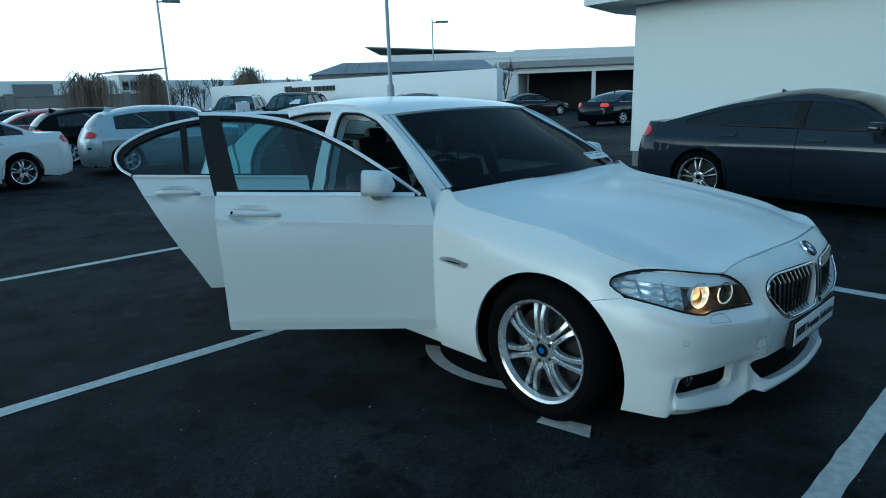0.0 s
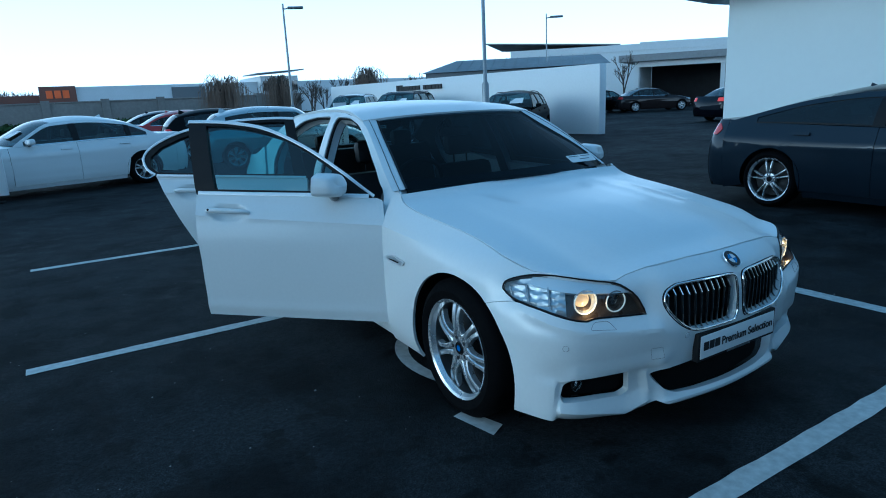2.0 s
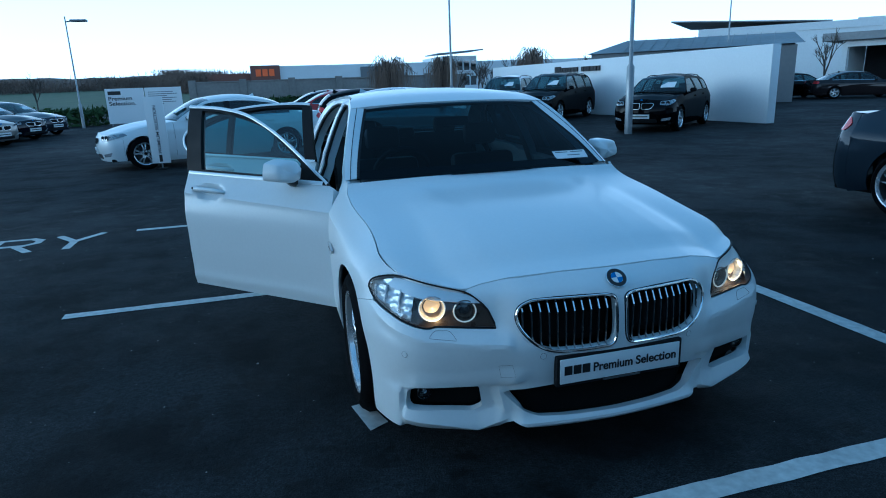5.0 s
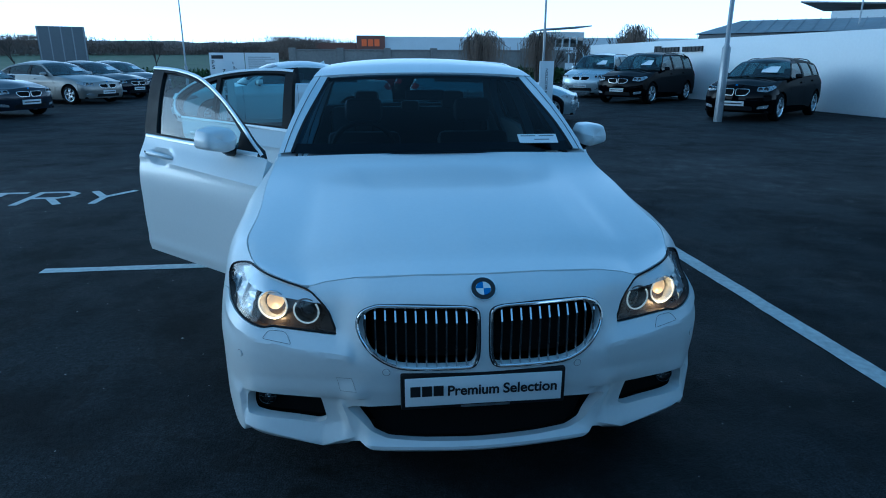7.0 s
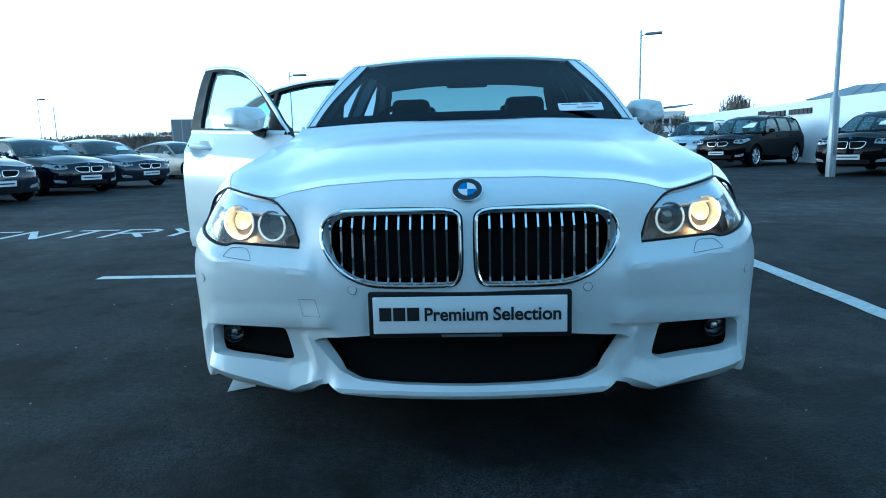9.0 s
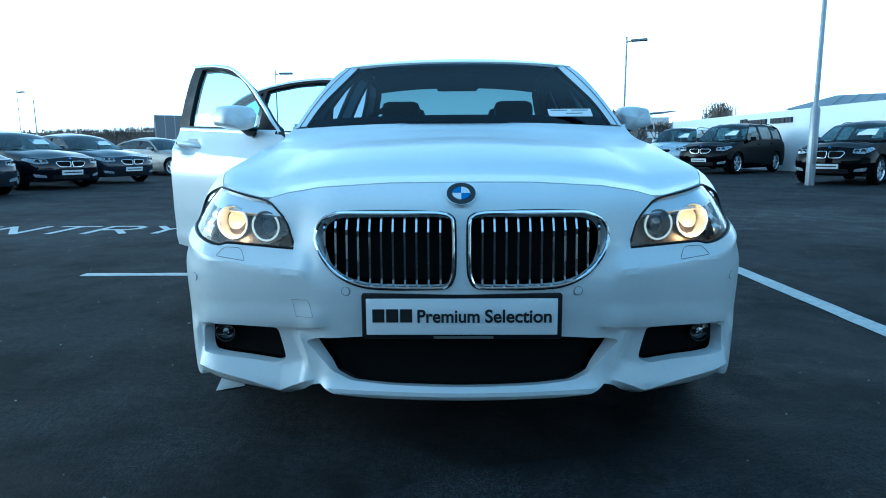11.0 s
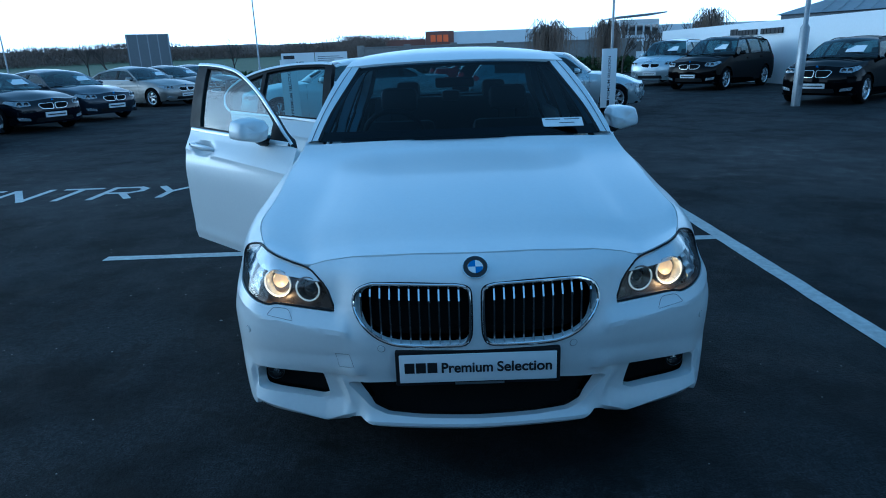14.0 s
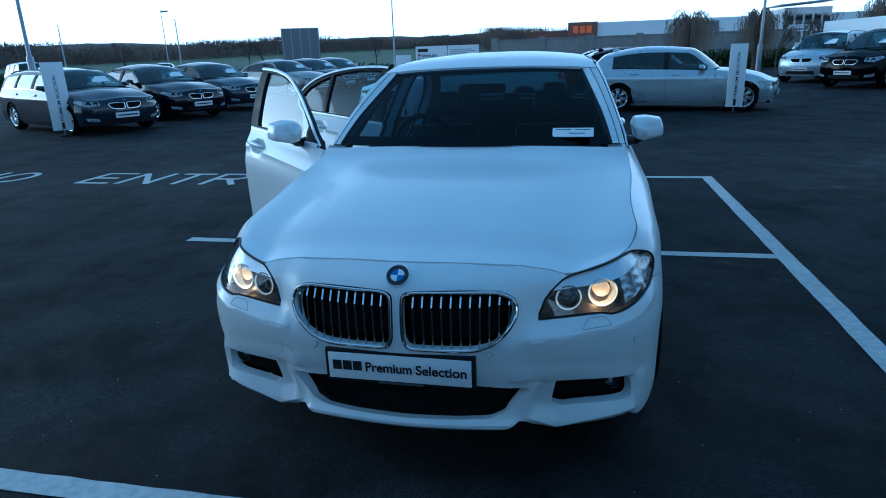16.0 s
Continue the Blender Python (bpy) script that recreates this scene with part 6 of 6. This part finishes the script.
showroom = thing("showroom", "white rendered showroom with an overhanging flat roof", "building")
part("plinth", prism([(8.2, 5.64), (7.44, -9.0), (24, -11), (26, 4.0)], 0, 0.3), CLADGREY, showroom, "dark plinth")
part("wall", prism([(8.16, 5.66), (7.4, -9.0), (24, -11), (26, 4.0)], 0.3, 2.97), PANELW, showroom)
part("roof", prism([(7.35, 6.25), (6.2, -11), (26, -13), (28, 5.0), (9.0, 6.6)], 2.972, 3.9), PANELW, showroom)

service = thing("service_building", "low service building with open bays under a grey roof", "building")
d = Vector((41.0 - 36.0, 25.4 - 33.4)).normalized()
p0 = Vector((36.0, 33.6))


def bay_pt(a, b):
    v = p0 + d * a + Vector((-d.y, d.x)) * b
    return v.x, v.y


def slab(a0, a1, b0, b1, z0, z1):
    return prism([bay_pt(a0, b0), bay_pt(a1, b0), bay_pt(a1, b1), bay_pt(a0, b1)], z0, z1)


part("roof", slab(0.1, 24, -0.8, 12, 3.36, 3.85), ROOFGREY, service)
part("fascia", slab(1.2, 24, -0.2, 0.1, 2.95, 3.355), CLAD, service)
# back wall coloured with the bays' shade
part("back_wall", slab(1.6, 24, 6, 6.2, 0, 3.35), BAYSHADE, service)
part("end_wall", slab(1.2, 1.55, 0.16, 6.2, 0, 3.35), CLAD, service)
for a in (1.2, 7.2, 13.2, 19.2):
    part("column", slab(a, a + 0.3, -0.15, 0.15, 0, 2.945), CLAD, service)

mono = thing("workshop_building", "pale clad building with a raised sloping roof", "building")
m0, m1, m2 = Vector((44.3, 57.4)), Vector((55.4, 46.3)), Vector((66, 36))
out = Vector((0.7, 0.7))


def mono_fp(a, b, deep):
    return [tuple(a), tuple(b), tuple(b + out * deep), tuple(a + out * deep)]


part("wall", prism(mono_fp(m0, m2, 14), 0, 5.4), CLAD, mono)
part("upper_wall", prism(mono_fp(m0, m1 + (m0 - m1) * 0.1, 12), 5.4, 6.1), CLAD, mono)
v = [(42.2, 59.2, 7.0), (53.0, 49.0, 6.1), (63, 59, 6.1), (52.2, 69.2, 7.0)]
raw("roof", v + [(x, y, z + 0.13) for x, y, z in v], [(3, 2, 1, 0), (4, 5, 6, 7), (0, 1, 5, 4), (1, 2, 6, 5), (2, 3, 7, 6), (3, 0, 4, 7)], ROOFGREY, mono, smooth=False)
part("warm_wall", prism(mono_fp(m1 + (m0 - m1) * 0.1, m2, 0.2), 5.41, 6.25), CLAD, mono)

shed = thing("gabled_shed", "grey sheet-roofed shed behind the wall", "building")
sd_, sn_ = Vector((0.76, -0.65)), Vector((-0.65, -0.76))


def shed_pt(a, b, z):
    p_ = Vector((20.3, 32.5)) + sd_ * a * 0.67 + sn_ * b * 0.67
    return p_.x, p_.y, z


raw("roof", [shed_pt(0, 0, 3.6), shed_pt(13, 0, 3.55), shed_pt(13.5, 4.5, 2.88), shed_pt(-2.6, 4.5, 2.83), shed_pt(-2.6, -4.5, 2.83), shed_pt(13.5, -4.5, 2.83)], [(0, 3, 2, 1), (0, 4, 3), (0, 1, 5, 4)], ROOFGREY, shed, smooth=False)
for i in range(12):
    raw("roof_rib", *tube([shed_pt(0.6 + i, 0.05, 3.61), shed_pt(0.4 + i, 4.45, 2.89)], 0.02, 4), ROOFGREY, shed)
part("wall", prism([shed_pt(-2.3, 4.2, 0)[:2], shed_pt(13, 4.2, 0)[:2], shed_pt(13, -4.2, 0)[:2], shed_pt(-2.3, -4.2, 0)[:2]], 0, 2.82), CLADGREY, shed, smooth=False)

block = tagged(part("wall_north", boxed(-5.2, 13.4, 42, 42.25, 0, 2.1, 0.01), CONCRETE), "grey concrete block boundary wall with piers", "wall", kind="structure")
for x in np.arange(-5.0, 13.5, 3.1):
    part("pier", boxed(x - 0.22, x + 0.22, 41.9, 42.35, 0, 2.28, 0.01), CONCRETE, block, smooth=False)
for x in np.arange(-5.0, 13.3, 0.9):
    part("coping", boxed(x, x + 0.88, 41.94, 42.31, 2.101, 2.18, 0.01), CONCRETE, block, smooth=False)

store = thing("retail_store", "long pale retail shed with an orange sign panel", "building")
part("wall", boxed(-1.0, 70, 118.3, 150, 0, 5.7), CLAD, store, smooth=False)
sg = part("sign_panel", boxed(-1.6, 3.5, 117.8, 118.2, 3.3, 5.85), MAROON, store, smooth=False)
for i in range(3):
    part("logo_block", boxed(-0.7 + 1.15 * i, 0.2 + 1.15 * i, 117.65, 117.78, 4.0, 5.2), ORANGE, sg, smooth=False)
part("dark_bay", boxed(18, 23.5, 118.0, 118.29, 0, 5.2), CLADGREY, store, smooth=False)
part("low_wing", boxed(-9, -1.7, 119, 140, 0, 4.6), MAROON, store, smooth=False)

office = thing("glazed_office", "two-storey office with a thin flying roof", "building")
part("body", boxed(33.0, 40.0, 116, 130, 0, 6.6), CLAD, office, smooth=False)
bm = boxed(-4.6, 4.4, -0.8, 8, 0, 0.2)
bm.transform(pose(36.4, 115.2, 7.2, 0, -4, 0))
part("roof", bm, ROOFGREY, office, smooth=False)
for i in range(5):
    for z in (1.2, 4.0):
        part("window", boxed(33.4 + 1.35 * i, 34.4 + 1.35 * i, 115.86, 115.99, z, z + 1.7), TINT, office, smooth=False)

boards = thing("notice_boards", "two white notice boards with dark print", "sign")
for x0, x1, y in ((-8.5, -6.7, 34.2), (-6.66, -4.9, 34.25)):
    b = part("board", boxed(x0, x1, y, y + 0.06, 0.12, 1.86), CARD, boards, smooth=False)
    for xx in (x0 + 0.1, x1 - 0.1):
        part("post", boxed(xx - 0.03, xx + 0.03, y + 0.07, y + 0.13, 0, 1.8), GALV, b, smooth=False)
    if x0 < -8:
        part("logo_bar", boxed(x0 + 0.12, x0 + 0.72, y - 0.01, y - 0.002, 1.55, 1.73), INK, b, smooth=False)
        for word, z in (("Premium", 1.28), ("Selection.", 1.03)):
            writing(word, 0.27, pose(x0 + 0.12, y - 0.015, z, 90), INK, b, 1.1 if word == "Premium" else 1.25)
    else:
        for i in range(7):
            part("print_bar", boxed(x0 + 0.15, x0 + 0.15 + (1.2, 1.4, 0.9, 1.35, 1.1, 1.3, 0.7)[i], y - 0.008, y - 0.002, 1.62 - 0.1 * i, 1.65 - 0.1 * i), CLADGREY, b, smooth=False)

billboard = thing("billboard", "back of a large dark roadside billboard on legs", "billboard")
bm = boxed(-1.65, 1.65, 0, 0.12, 1.35, 4.0)
bm.transform(pose(-23.8, 53.2, 0, 0, 0, 24))
part("panel", bm, CLADGREY, billboard, smooth=False)
for i in range(5):
    bm = boxed(-1.6 + 0.78 * i, -1.52 + 0.78 * i, -0.12, -0.01, 0, 4.0)
    bm.transform(pose(-23.8, 53.2, 0, 0, 0, 24))
    part("brace", bm, GALV, billboard, smooth=False)


# ---------------------------------------------------------------- lamps, banners
def street_lamp(x, y, h, arm=(1, 0), r=0.07):
    lamp = thing("street_lamp", "galvanised street lamp with one flat head", "street lamp", "street lamps")
    raw("pole", *tube([(x, y, 0), (x, y, h * 0.22), (x, y, h * 0.23), (x, y, h)], [r * 1.2, r * 1.2, r * 0.66, r * 0.5], 10), GALV, lamp)
    part("access_door", boxed(x - 0.05, x + 0.05, y - r * 1.35, y - r * 1.2, 0.5, 1.0, 0.005), GALV, lamp)
    a = Vector((arm[0], arm[1], 0)).normalized()
    raw("arm", *tube([(x, y, h - 0.25), Vector((x, y, h - 0.2)) + a * 0.3], 0.03, 6), GALV, lamp)
    bm = boxed(0, 0.75, -0.14, 0.14, -0.05, 0.06, 0.04)
    bm.transform(Matrix.Translation(Vector((x, y, h - 0.2)) + a * 0.2) @ Matrix.Rotation(math.atan2(a.y, a.x), 4, "Z"))
    part("lamp_head", bm, CLADGREY, lamp)
    return lamp


street_lamp(8.3, 29.2, 6.1, (1, -0.4), 0.09)
street_lamp(8.42, 13.3, 8.0, (1, -0.4), 0.085)
street_lamp(23.35, 27.6, 5.85, (1, -0.8), 0.07)
street_lamp(-9.55, 33.5, 5.25, (1, 0), 0.06)
street_lamp(-16.8, 16.15, 8.0, (1, 0), 0.09)


def banner(x, y, heading, h=1.45, w=0.36):
    b = thing("banner_stand", "slim white pull-up banner with upright dark print", "banner", "banner stands")
    bm = boxed(-w / 2, w / 2, -0.012, 0.012, 0.13, h, 0.004)
    part("banner_sheet", bm, CARD, b)
    part("foot", boxed(-0.09, 0.09, -0.12, 0.12, 0, 0.03, 0.01), PLASTIC, b)
    part("upright", boxed(-0.015, 0.015, 0.013, 0.03, 0.02, h - 0.1, 0.004), GALV, b)
    part("logo_bar", boxed(-0.03, 0.03, -0.016, -0.0125, 0.16, 0.3), INK, b, smooth=False)
    for word, z, length in (("PREMIUM", 0.33, 0.43), ("SELECTION", 0.80, 0.48)):
        writing(word, 0.085, Matrix.Translation((0.03, -0.0135, z)) @ Matrix.Rotation(radians(90), 4, "X") @ Matrix.Rotation(radians(90), 4, "Z"), INK, b, length)
    b.matrix_basis = Matrix.Translation((x, y, 0)) @ Matrix.Rotation(radians(heading), 4, "Z")
    return b


banner(3.92, 13.2, 8)
banner(-3.2, 12.05, -8)
banner(-10.42, 10.05, 42, 1.56, 0.42)

# ---------------------------------------------------------------- parked cars
def front_axle(wheel_xy, heading, w, side):
    """The middle of the front axle from where the outer edge of one front wheel stands; side 1: the car's left wheel."""
    h = radians(heading)
    left = Vector((-math.sin(h), math.cos(h)))
    p = Vector(wheel_xy) - left * side * (w - 0.03)
    return p.x, p.y


make_car("grey_coupe", "dark grey four-door coupe with red tail lamps", COUPE, GREY, (5.79, 0.0), -90, glass_mat=TINTGLASS)
make_car("white_saloon_parked", "white saloon parked behind a slim banner", SEDAN, WHITE, front_axle((-3.5, 12.2), 195, 0.93, 1), 195)
make_car("silver_hatchback", "silver five-door hatchback beside a slim banner", HATCH, SILVER, front_axle((4.15, 13.45), -9, 0.88, -1), -9)
make_car("black_hatchback", "black hatchback in the row behind", HATCH, BLACK, front_axle((4.0, 17.6), -4, 0.88, -1), -4)
make_car("red_saloon", "dark red saloon in the row behind", SEDAN, RED, front_axle((3.8, 21.0), -4, 0.93, -1), -4)
make_car("dark_saloon", "dark saloon at the end of the row", SEDAN, NAVY, front_axle((3.6, 24.2), -4, 0.93, -1), -4)
make_car("compact_suv", "black compact off-roader in front of the white wall", SMALL_SUV, BLACK, front_axle((10.05, 13.3), 218, 0.9, 1), 218)
make_car("black_suv", "black off-roader in front of the white wall", SUV, BLACK, front_axle((9.72, 20.0), 220, 0.965, 1), 220)
make_car("silver_suv", "pale silver off-roader at the end of the wall", SUV, SILVER, front_axle((9.6, 23.8), 230, 0.965, 1), 230)
for nm, lb, st, bd, p in (("blue_estate", "dark blue-grey estate beside a slim banner", ESTATE, BLUE, (-9.97, 10.97)), ("navy_saloon", "very dark blue saloon in an angled row", SEDAN, NAVY, (-9.95, 13.95)),
                          ("dark_grey_saloon", "dark grey saloon in an angled row", SEDAN, BLUE, (-9.85, 16.75)), ("bronze_saloon", "warm silver saloon in an angled row", SEDAN, BEIGE, (-9.97, 22.4)),
                          ("navy_saloon", "very dark blue saloon in an angled row", SEDAN, NAVY, (-9.9, 25.3)), ("dark_grey_saloon", "dark grey saloon in an angled row", SEDAN, BLUE, (-9.9, 28.2))):
    make_car(nm, lb, st, bd, p, -25, "angled row")
make_car("brown_saloon", "dark brown saloon outside the service bays", SEDAN, BROWN, front_axle((31.3, 24.2), -25, 0.93, -1), -25)
make_car("rear_facing_saloon", "dark saloon with glowing tail lamps", SEDAN, NAVY, (24.3, 14.0), -10, lit_tail=True)
make_car("distant_saloon", "dark saloon near the service bays", SEDAN, BLACK, (30.5, 28.5), 0)


# ---------------------------------------------------------------- trees, hedges and distance
def hedge(x0, y0, x1, y1, h, seed, depth=0.8, n=8000):
    r = np.random.RandomState(seed)
    t = r.uniform(0, 1, n)
    p = np.stack([x0 + (x1 - x0) * t, y0 + (y1 - y0) * t, np.abs(h * (1 - r.uniform(0, 1, n) ** 2) + r.normal(size=n) * 0.08)], -1)
    p[:, :2] += r.normal(size=(n, 2)) * depth * 0.4
    u, w = r.normal(size=(n, 3)) * 0.09, r.normal(size=(n, 3)) * 0.05
    verts = np.stack([p - u, p + w, p + u, p - w], 1).reshape(-1, 3)
    verts[:, 2] = np.maximum(verts[:, 2], 0.01)
    return tagged(raw("hedge", verts, np.arange(4 * n).reshape(-1, 4), LEAF, smooth=False), "low dark green clipped hedge", "hedge", kind="stuff")


hedge(-5, 41.2, 13, 41.2, 0.9, 1)
hedge(-32, 36, -9, 36, 0.8, 2)
hedge(-60, 40, -32, 36, 0.9, 3)


def weeping_tree(x, y, h, spread, seed):
    """A bare weeping tree: a trunk, arching limbs and hanging twigs."""
    r = random.Random(seed)
    tree = thing("weeping_tree", "bare brown weeping tree", "tree", "weeping trees")
    raw("trunk", *tube([(x, y, 0), (x + 0.05, y, h * 0.45), (x, y, h * 0.8)], [0.13, 0.1, 0.06], 8), BARK, tree)
    limbs, twigs = [], []
    for i in range(26):
        a, out_ = r.uniform(0, 6.28), spread * r.uniform(0.4, 1.0)
        top = h * r.uniform(0.85, 1.02)
        p0_ = Vector((x, y, h * r.uniform(0.55, 0.8)))
        p1_ = Vector((x + 0.5 * out_ * math.cos(a), y + 0.5 * out_ * math.sin(a), top))
        p2_ = Vector((x + out_ * math.cos(a), y + out_ * math.sin(a), top * 0.8))
        limbs.append(tube([p0_, p1_, p2_], [0.03, 0.02, 0.012], 4))
        for j in range(24):
            t = r.uniform(0.15, 1)
            b = p0_.lerp(p1_, t * 2) if t < 0.5 else p1_.lerp(p2_, t * 2 - 1)
            b = b + Vector((r.uniform(-0.2, 0.2), r.uniform(-0.2, 0.2), 0))
            drop = r.uniform(0.4, 0.8) * h * 0.75
            twigs.append(tube([b, b + Vector((r.uniform(-0.1, 0.1), r.uniform(-0.1, 0.1), -drop * 0.5)), b + Vector((r.uniform(-0.15, 0.15), r.uniform(-0.15, 0.15), -drop))], [0.01, 0.008, 0.004], 3))
    raw("limb", *joined(*limbs), BARK, tree)
    raw("hanging_twig", *joined(*twigs), TWIG, tree)
    return tree


weeping_tree(5.8, 32.3, 3.05, 1.45, 3)
weeping_tree(9.45, 34.8, 3.1, 1.15, 4)
weeping_tree(15.6, 35.7, 3.55, 1.4, 5)


def bare_tree(x, y, h, seed, spread=0.5):
    r = random.Random(seed)
    tree = thing("bare_tree", "bare winter tree against the sky", "tree", "bare trees")
    out_, crown = [], []

    def grow(p, dr, length, rad, depth):
        q_ = p + dr * length
        (out_ if depth < 2 else crown).append(tube([p, q_], [rad, rad * 0.65], 4))
        if depth < 5:
            for _ in range(3):
                v_ = (dr + Vector((r.uniform(-1, 1), r.uniform(-1, 1), r.uniform(-0.3, 0.8))) * spread).normalized()
                grow(p + dr * length * r.uniform(0.6, 1), v_, length * r.uniform(0.6, 0.8), rad * 0.6, depth + 1)

    grow(Vector((x, y, 0)), Vector((0, 0, 1)), h * 0.32, h * 0.022, 0)
    raw("trunk", *joined(*out_), BARK, tree)
    raw("crown", *joined(*crown), BARK, tree)
    return tree


for i, (x, y, h) in enumerate(((18, 62, 5.0), (21, 60, 4.6), (24, 60, 4.8), (32.6, 30.0, 4.2), (12.6, 37.5, 3.1), (13.8, 38.6, 3.2), (11.6, 38.8, 2.9), (34.6, 64, 5.4), (36.9, 62.6, 5.2), (-38, 70, 4.5), (-19, 60, 4.0), (-30, 58, 4.4), (-52, 66, 5.0))):
    bare_tree(x, y, h, 20 + i)


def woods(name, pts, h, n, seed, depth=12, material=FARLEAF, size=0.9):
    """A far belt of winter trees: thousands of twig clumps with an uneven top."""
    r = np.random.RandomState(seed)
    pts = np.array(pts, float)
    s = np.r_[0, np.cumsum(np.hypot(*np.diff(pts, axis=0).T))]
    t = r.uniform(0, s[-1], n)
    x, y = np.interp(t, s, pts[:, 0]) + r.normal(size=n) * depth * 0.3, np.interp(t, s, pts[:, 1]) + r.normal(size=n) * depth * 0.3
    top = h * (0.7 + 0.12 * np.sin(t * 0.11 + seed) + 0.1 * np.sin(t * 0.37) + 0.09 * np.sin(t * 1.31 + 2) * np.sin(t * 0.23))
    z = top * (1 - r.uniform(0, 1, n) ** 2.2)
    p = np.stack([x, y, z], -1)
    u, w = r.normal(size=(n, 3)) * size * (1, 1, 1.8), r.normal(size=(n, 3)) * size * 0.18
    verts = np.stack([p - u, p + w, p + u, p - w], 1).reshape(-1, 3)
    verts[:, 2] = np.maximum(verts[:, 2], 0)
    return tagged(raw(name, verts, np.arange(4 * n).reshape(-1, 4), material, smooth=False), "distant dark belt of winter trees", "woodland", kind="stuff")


def hill():
    """A long low ridge of woods and hedgerows closing the distance."""
    pts = np.array([(-260, 20), (-170, 70), (-112, 112), (-62, 145), (-15, 158), (45, 162), (120, 150), (200, 110)], float)
    line = spline(pts, 30)
    r = np.random.RandomState(4)
    n_ = len(line)
    wob = np.convolve(r.normal(size=n_ + 8), np.ones(9) / 9, "valid") * 1.0
    verts, faces = [], []
    for i, (x, y) in enumerate(line):
        d_ = np.array((x, y)) / math.hypot(x, y)
        for back, z in ((0, 0.0), (1.5, 2.9 + wob[i] * 0.4), (7, 5.0 + wob[i] * 0.8), (25, 6.1 + wob[i] * 0.8), (60, 0)):
            verts.append((x + d_[0] * back, y + d_[1] * back, max(z, 0)))
    for i in range(n_ - 1):
        for j in range(4):
            a_ = i * 5 + j
            faces.append((a_, a_ + 5, a_ + 6, a_ + 1))
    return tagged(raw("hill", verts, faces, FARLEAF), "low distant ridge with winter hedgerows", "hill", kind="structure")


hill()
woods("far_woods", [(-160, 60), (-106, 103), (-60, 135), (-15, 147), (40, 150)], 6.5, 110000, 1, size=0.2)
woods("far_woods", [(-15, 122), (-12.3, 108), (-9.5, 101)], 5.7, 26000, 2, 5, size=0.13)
# Unseen wall added behind the camera to cut low sky light and reflections.
tagged(part("sky_blocker_south", boxed(-30, 8, -12.8, -12.5, 0, 7.0), CONCRETE), "unseen plain grey wall added to block low sky light", "wall", kind="structure")
def slim_mast(x, y, h):
    mast = thing("mast", "slim plain grey mast by the road", "mast", "slim masts")
    raw("pole", *tube([(x, y, 0), (x, y, h)], [0.07, 0.035], 8), GALV, mast)
    part("base_plate", boxed(x - 0.14, x + 0.14, y - 0.14, y + 0.14, 0, 0.03, 0.005), GALV, mast)


slim_mast(-39.6, 43.1, 4.6)
slim_mast(-30.2, 44.5, 4.7)
street_lamp(-33.6, 47.8, 5.7, (1, -0.5), 0.06)
make_car("distant_car", "silver car on the far road", HATCH, SILVER, (-30.2, 42.0), -60, "far traffic")
make_car("white_off_roader", "white off-roader behind the angled row", SUV, WHITE, (-30.5, 30.8), -30, "parked cars")
field = raw("field", [(-190, 70, 0.3), (-8, 64, 0.3), (-8, 150, 3.0), (-190, 150, 3.0)], [(0, 1, 2, 3)], FIELD, smooth=False)
tagged(field, "dull green winter field", "field", kind="structure")


# ---------------------------------------------------------------- a wet patch on the tarmac
def puddle(x, y, rx, ry, seed):
    r = random.Random(seed)
    ph = [r.uniform(0, 6.28) for _ in range(4)]
    ring = []
    for i in range(48):
        a = 2 * math.pi * i / 48
        k = 1 + 0.22 * math.sin(2 * a + ph[0]) + 0.16 * math.sin(3 * a + ph[1]) + 0.1 * math.sin(7 * a + ph[2]) + 0.06 * math.sin(13 * a + ph[3])
        ring.append((x + rx * k * math.cos(a), y + ry * k * math.sin(a), 0.0045))
    ob = raw("wet_patch", [(x, y, 0.0045)] + ring, [(0, 1 + i, 1 + (i + 1) % 48) for i in range(48)], PUDDLE, smooth=False)
    return tagged(ob, "shallow wet patch shining on the tarmac", "puddle", kind="structure")


puddle(-5.3, 12.55, 0.9, 0.5, 1)
puddle(-6.1, 13.6, 0.9, 1.0, 2)


# ---------------------------------------------------------------- grit and flakes lying on the tarmac
def litter():
    r = np.random.RandomState(12)
    verts, faces = [], []
    for i in range(900):
        x, y = r.uniform(-6.5, 5.5), r.uniform(-2.6, 9.0)
        if -0.95 < x < 0.95 and 0.05 < y < 4.9:
            continue
        w = r.uniform(0.002, 0.0055) * (2.2 if r.rand() < 0.04 else 1)
        a = r.uniform(0, 6.28)
        k = len(verts)
        c, s_ = math.cos(a) * w, math.sin(a) * w
        verts += [(x - c, y - s_, 0), (x + s_, y - c * 0.7, 0), (x + c, y + s_, 0), (x - s_, y + c * 0.7, 0), (x, y, w * 0.8)]
        faces += [(k, k + 1, k + 4), (k + 1, k + 2, k + 4), (k + 2, k + 3, k + 4), (k + 3, k, k + 4)]
    return tagged(raw("grit", verts, faces, CONCRETE, smooth=False), "scattered pale grit on the tarmac", "grit", kind="stuff")


litter()
